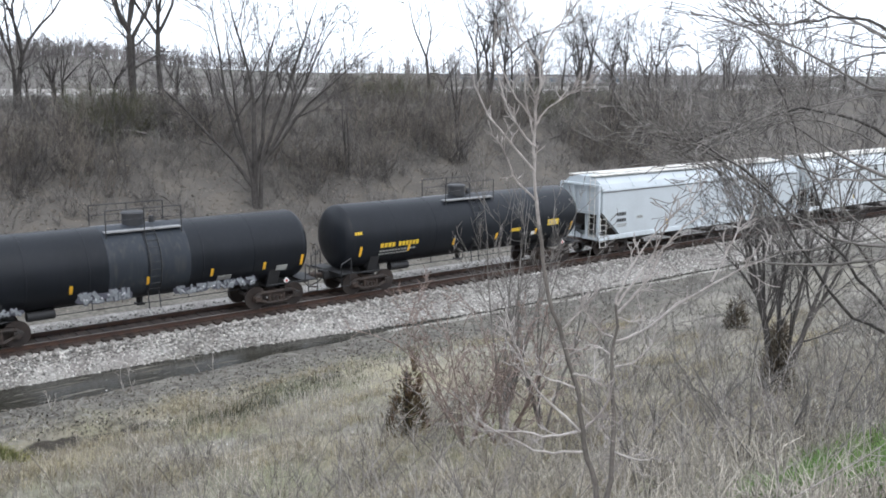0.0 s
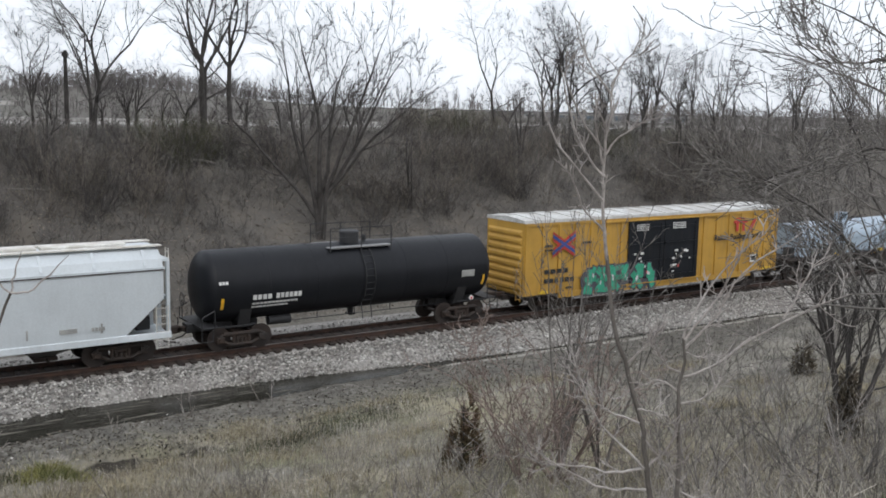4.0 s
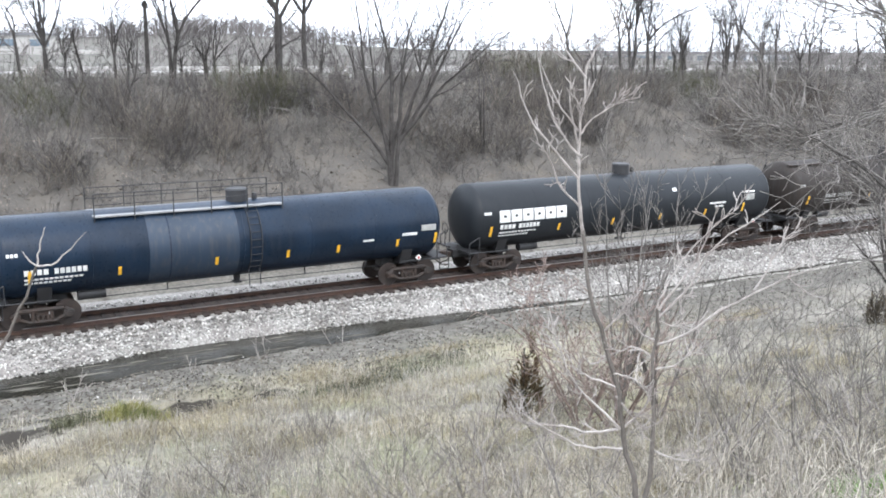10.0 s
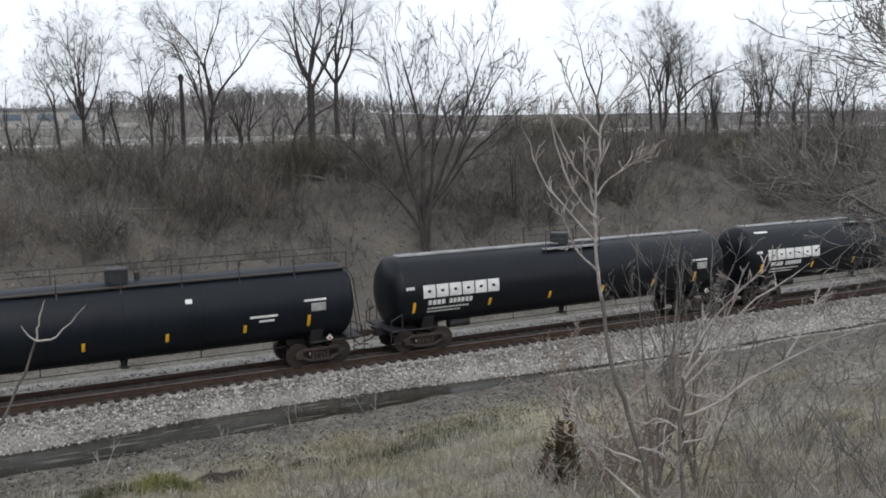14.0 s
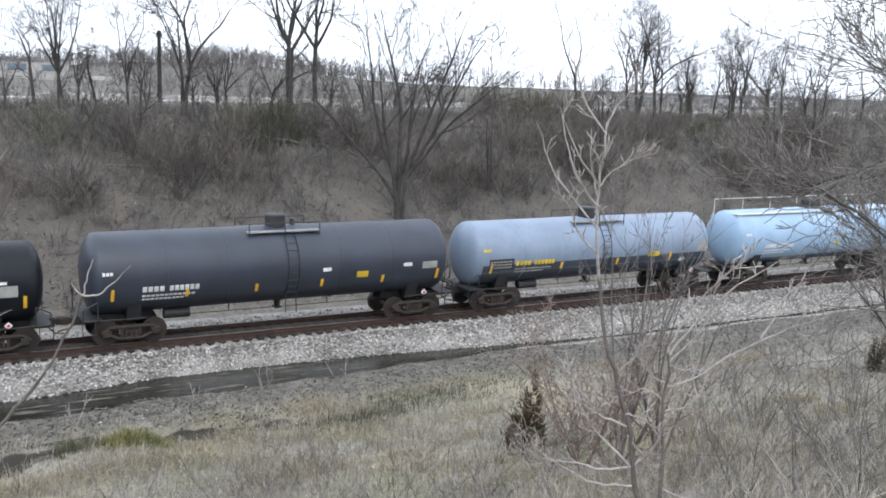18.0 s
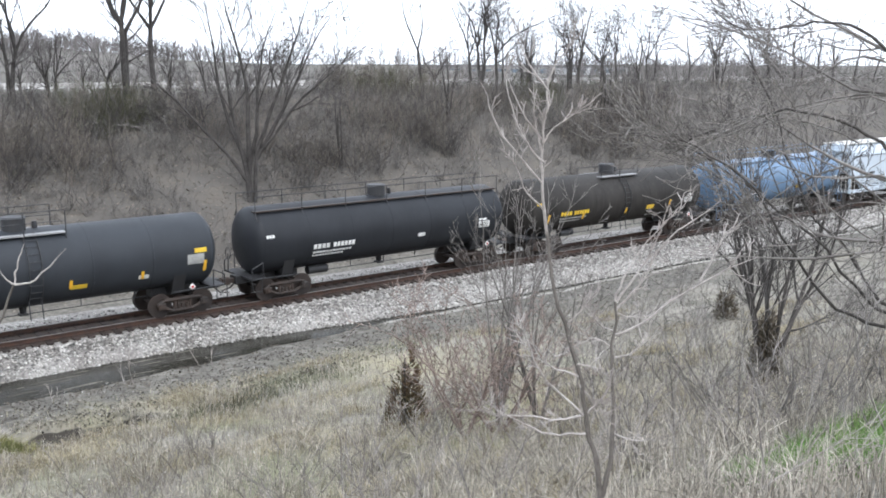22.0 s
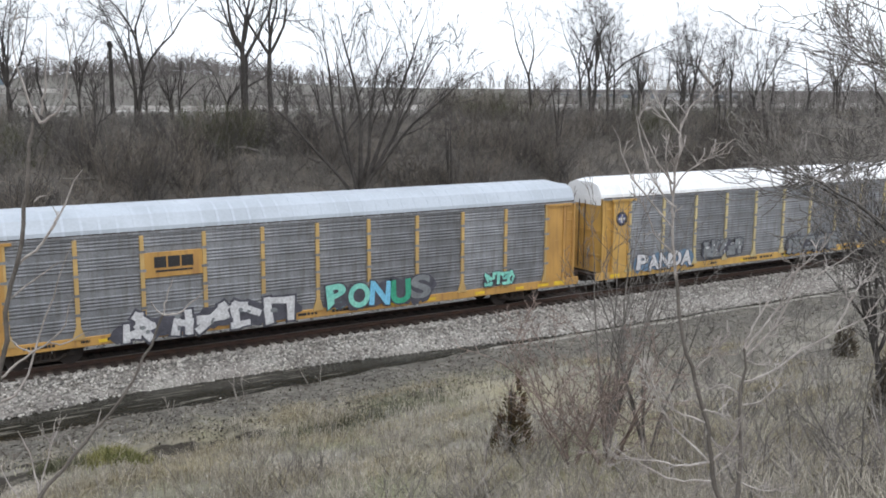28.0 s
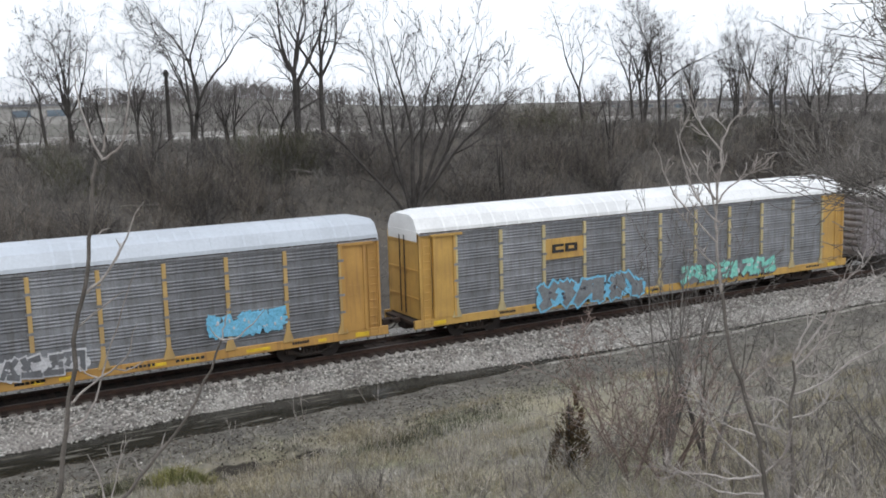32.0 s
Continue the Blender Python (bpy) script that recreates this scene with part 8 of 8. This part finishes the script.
put(25, tank_car(LEN[25], "cream_tank_paint", CREAM, "cream tank car with stained flanks and pale side rails", r=1.5, rough=0.5, second=(0.72, 0.67, 0.54), streak=0.5, streak_colour=(0.34, 0.26, 0.15), top="walkway", rail=M_RAILWHITE, walk_to=0, side_rail=True, ladder=False, marks=M_BLACK, mark_at=0.16, mark_z=1.9, plates=((0.9, 2.3, 0.6, 0.25, M_GREYMARK), (0.3, 2.2, 0.1, 0.3, M_GREYMARK), (0.7, 2.2, 0.1, 0.3, M_GREYMARK))))
c = put(26, auto_rack(LEN[26], "auto rack with grey corrugated sides, yellow posts and graffiti", M_RACKYELLOW, (0.43, 0.475, 0.53), emblem_blocks, 2, 1, post_m=M_RACKPOST2))
graffiti(c, -8.0, 0.72, 7.0, 1.0, 5, S_WHITE, S_BLACK, -1.58, 41, S_GREY)
sprayed_word(c, "BONUS", 0.35, 0.9, 5.0, 1.1, (S_TEAL, S_TEAL, S_BLUE, S_GREEN, S_GREY), S_BLACK, -1.58, 42)
graffiti(c, 8.2, 1.15, 1.7, 0.6, 4, S_TEAL, S_BLACK, -1.58, 43)
c = put(27, auto_rack(LEN[27], "auto rack with grey corrugated sides, bright white roof and yellow ends", M_RACKYELLOW2, (0.80, 0.81, 0.82), None, 2, 2, post_m=M_RACKPOST))
h = LEN[27] / 2 - 1.05
round_emblem(c, -h + 1.2, -1.53, 3.7)
round_emblem(c, h - 1.2, -1.53, 3.7)
sprayed_word(c, "PANDA", -h + 2.25, 0.95, 3.9, 0.85, (S_WHITE,), S_DENIM, -1.58, 51)
graffiti(c, -h + 7.0, 1.25, 3.0, 0.85, 5, S_GREY, S_BLACK, -1.58, 52, S_WHITE)
graffiti(c, 0.5, 0.95, 4.3, 0.85, 6, S_GREY, S_BLACK, -1.58, 53)
graffiti(c, 6.0, 1.15, 3.2, 0.6, 6, S_BLACK, S_GREY, -1.58, 54)
c = put(28, auto_rack(LEN[28], "auto rack with grey corrugated sides, yellow ends and a shield board", M_RACKYELLOW, (0.50, 0.54, 0.59), emblem_shield, 1, 3, post_m=M_RACKPOST2))
h = LEN[28] / 2 - 1.05
graffiti(c, -h + 2.3, 0.75, 5.2, 1.15, 4, S_BLACK, S_WHITE, -1.58, 61, S_GREY)
graffiti(c, -h + 11.5, 1.1, 3.6, 0.7, 5, M_RACKPANEL, S_WHITE, -1.58, 62)
graffiti(c, h - 7.2, 1.6, 3.0, 0.75, 5, S_BLUE, S_BLUE, -1.58, 63, S_WHITE)
c = put(29, auto_rack(LEN[29], "auto rack with grey corrugated sides, white roof and yellow ends", M_RACKYELLOW2, (0.80, 0.81, 0.81), emblem_loop, 2, 4, post_m=M_RACKPOST))
h = LEN[29] / 2 - 1.05
graffiti(c, -h + 6.0, 0.8, 6.0, 1.1, 6, S_GREY, S_BLUE, -1.58, 71, S_BLACK)
graffiti(c, -h + 14.5, 1.0, 6.5, 0.8, 8, S_TEAL, S_GREY, -1.58, 72, S_WHITE)
put(30, box_car(LEN[30], (0.27, 0.245, 0.25), "weathered mauve-grey box car with ribbed sides", 4.5, False))


def ran(t):
    """The way in metres that the train has gone at t seconds."""
    return SCALE * (17.361 * t + 0.00547 * t * t + 0.000467 * t**3)


def motions():
    times = [0, 4, 8, 12, 16, 20, 24, 28, 32]
    for car, mid in CARS:
        walk(car, [(t, pose(mid - ran(t), 0, 0)) for t in times])


motions()
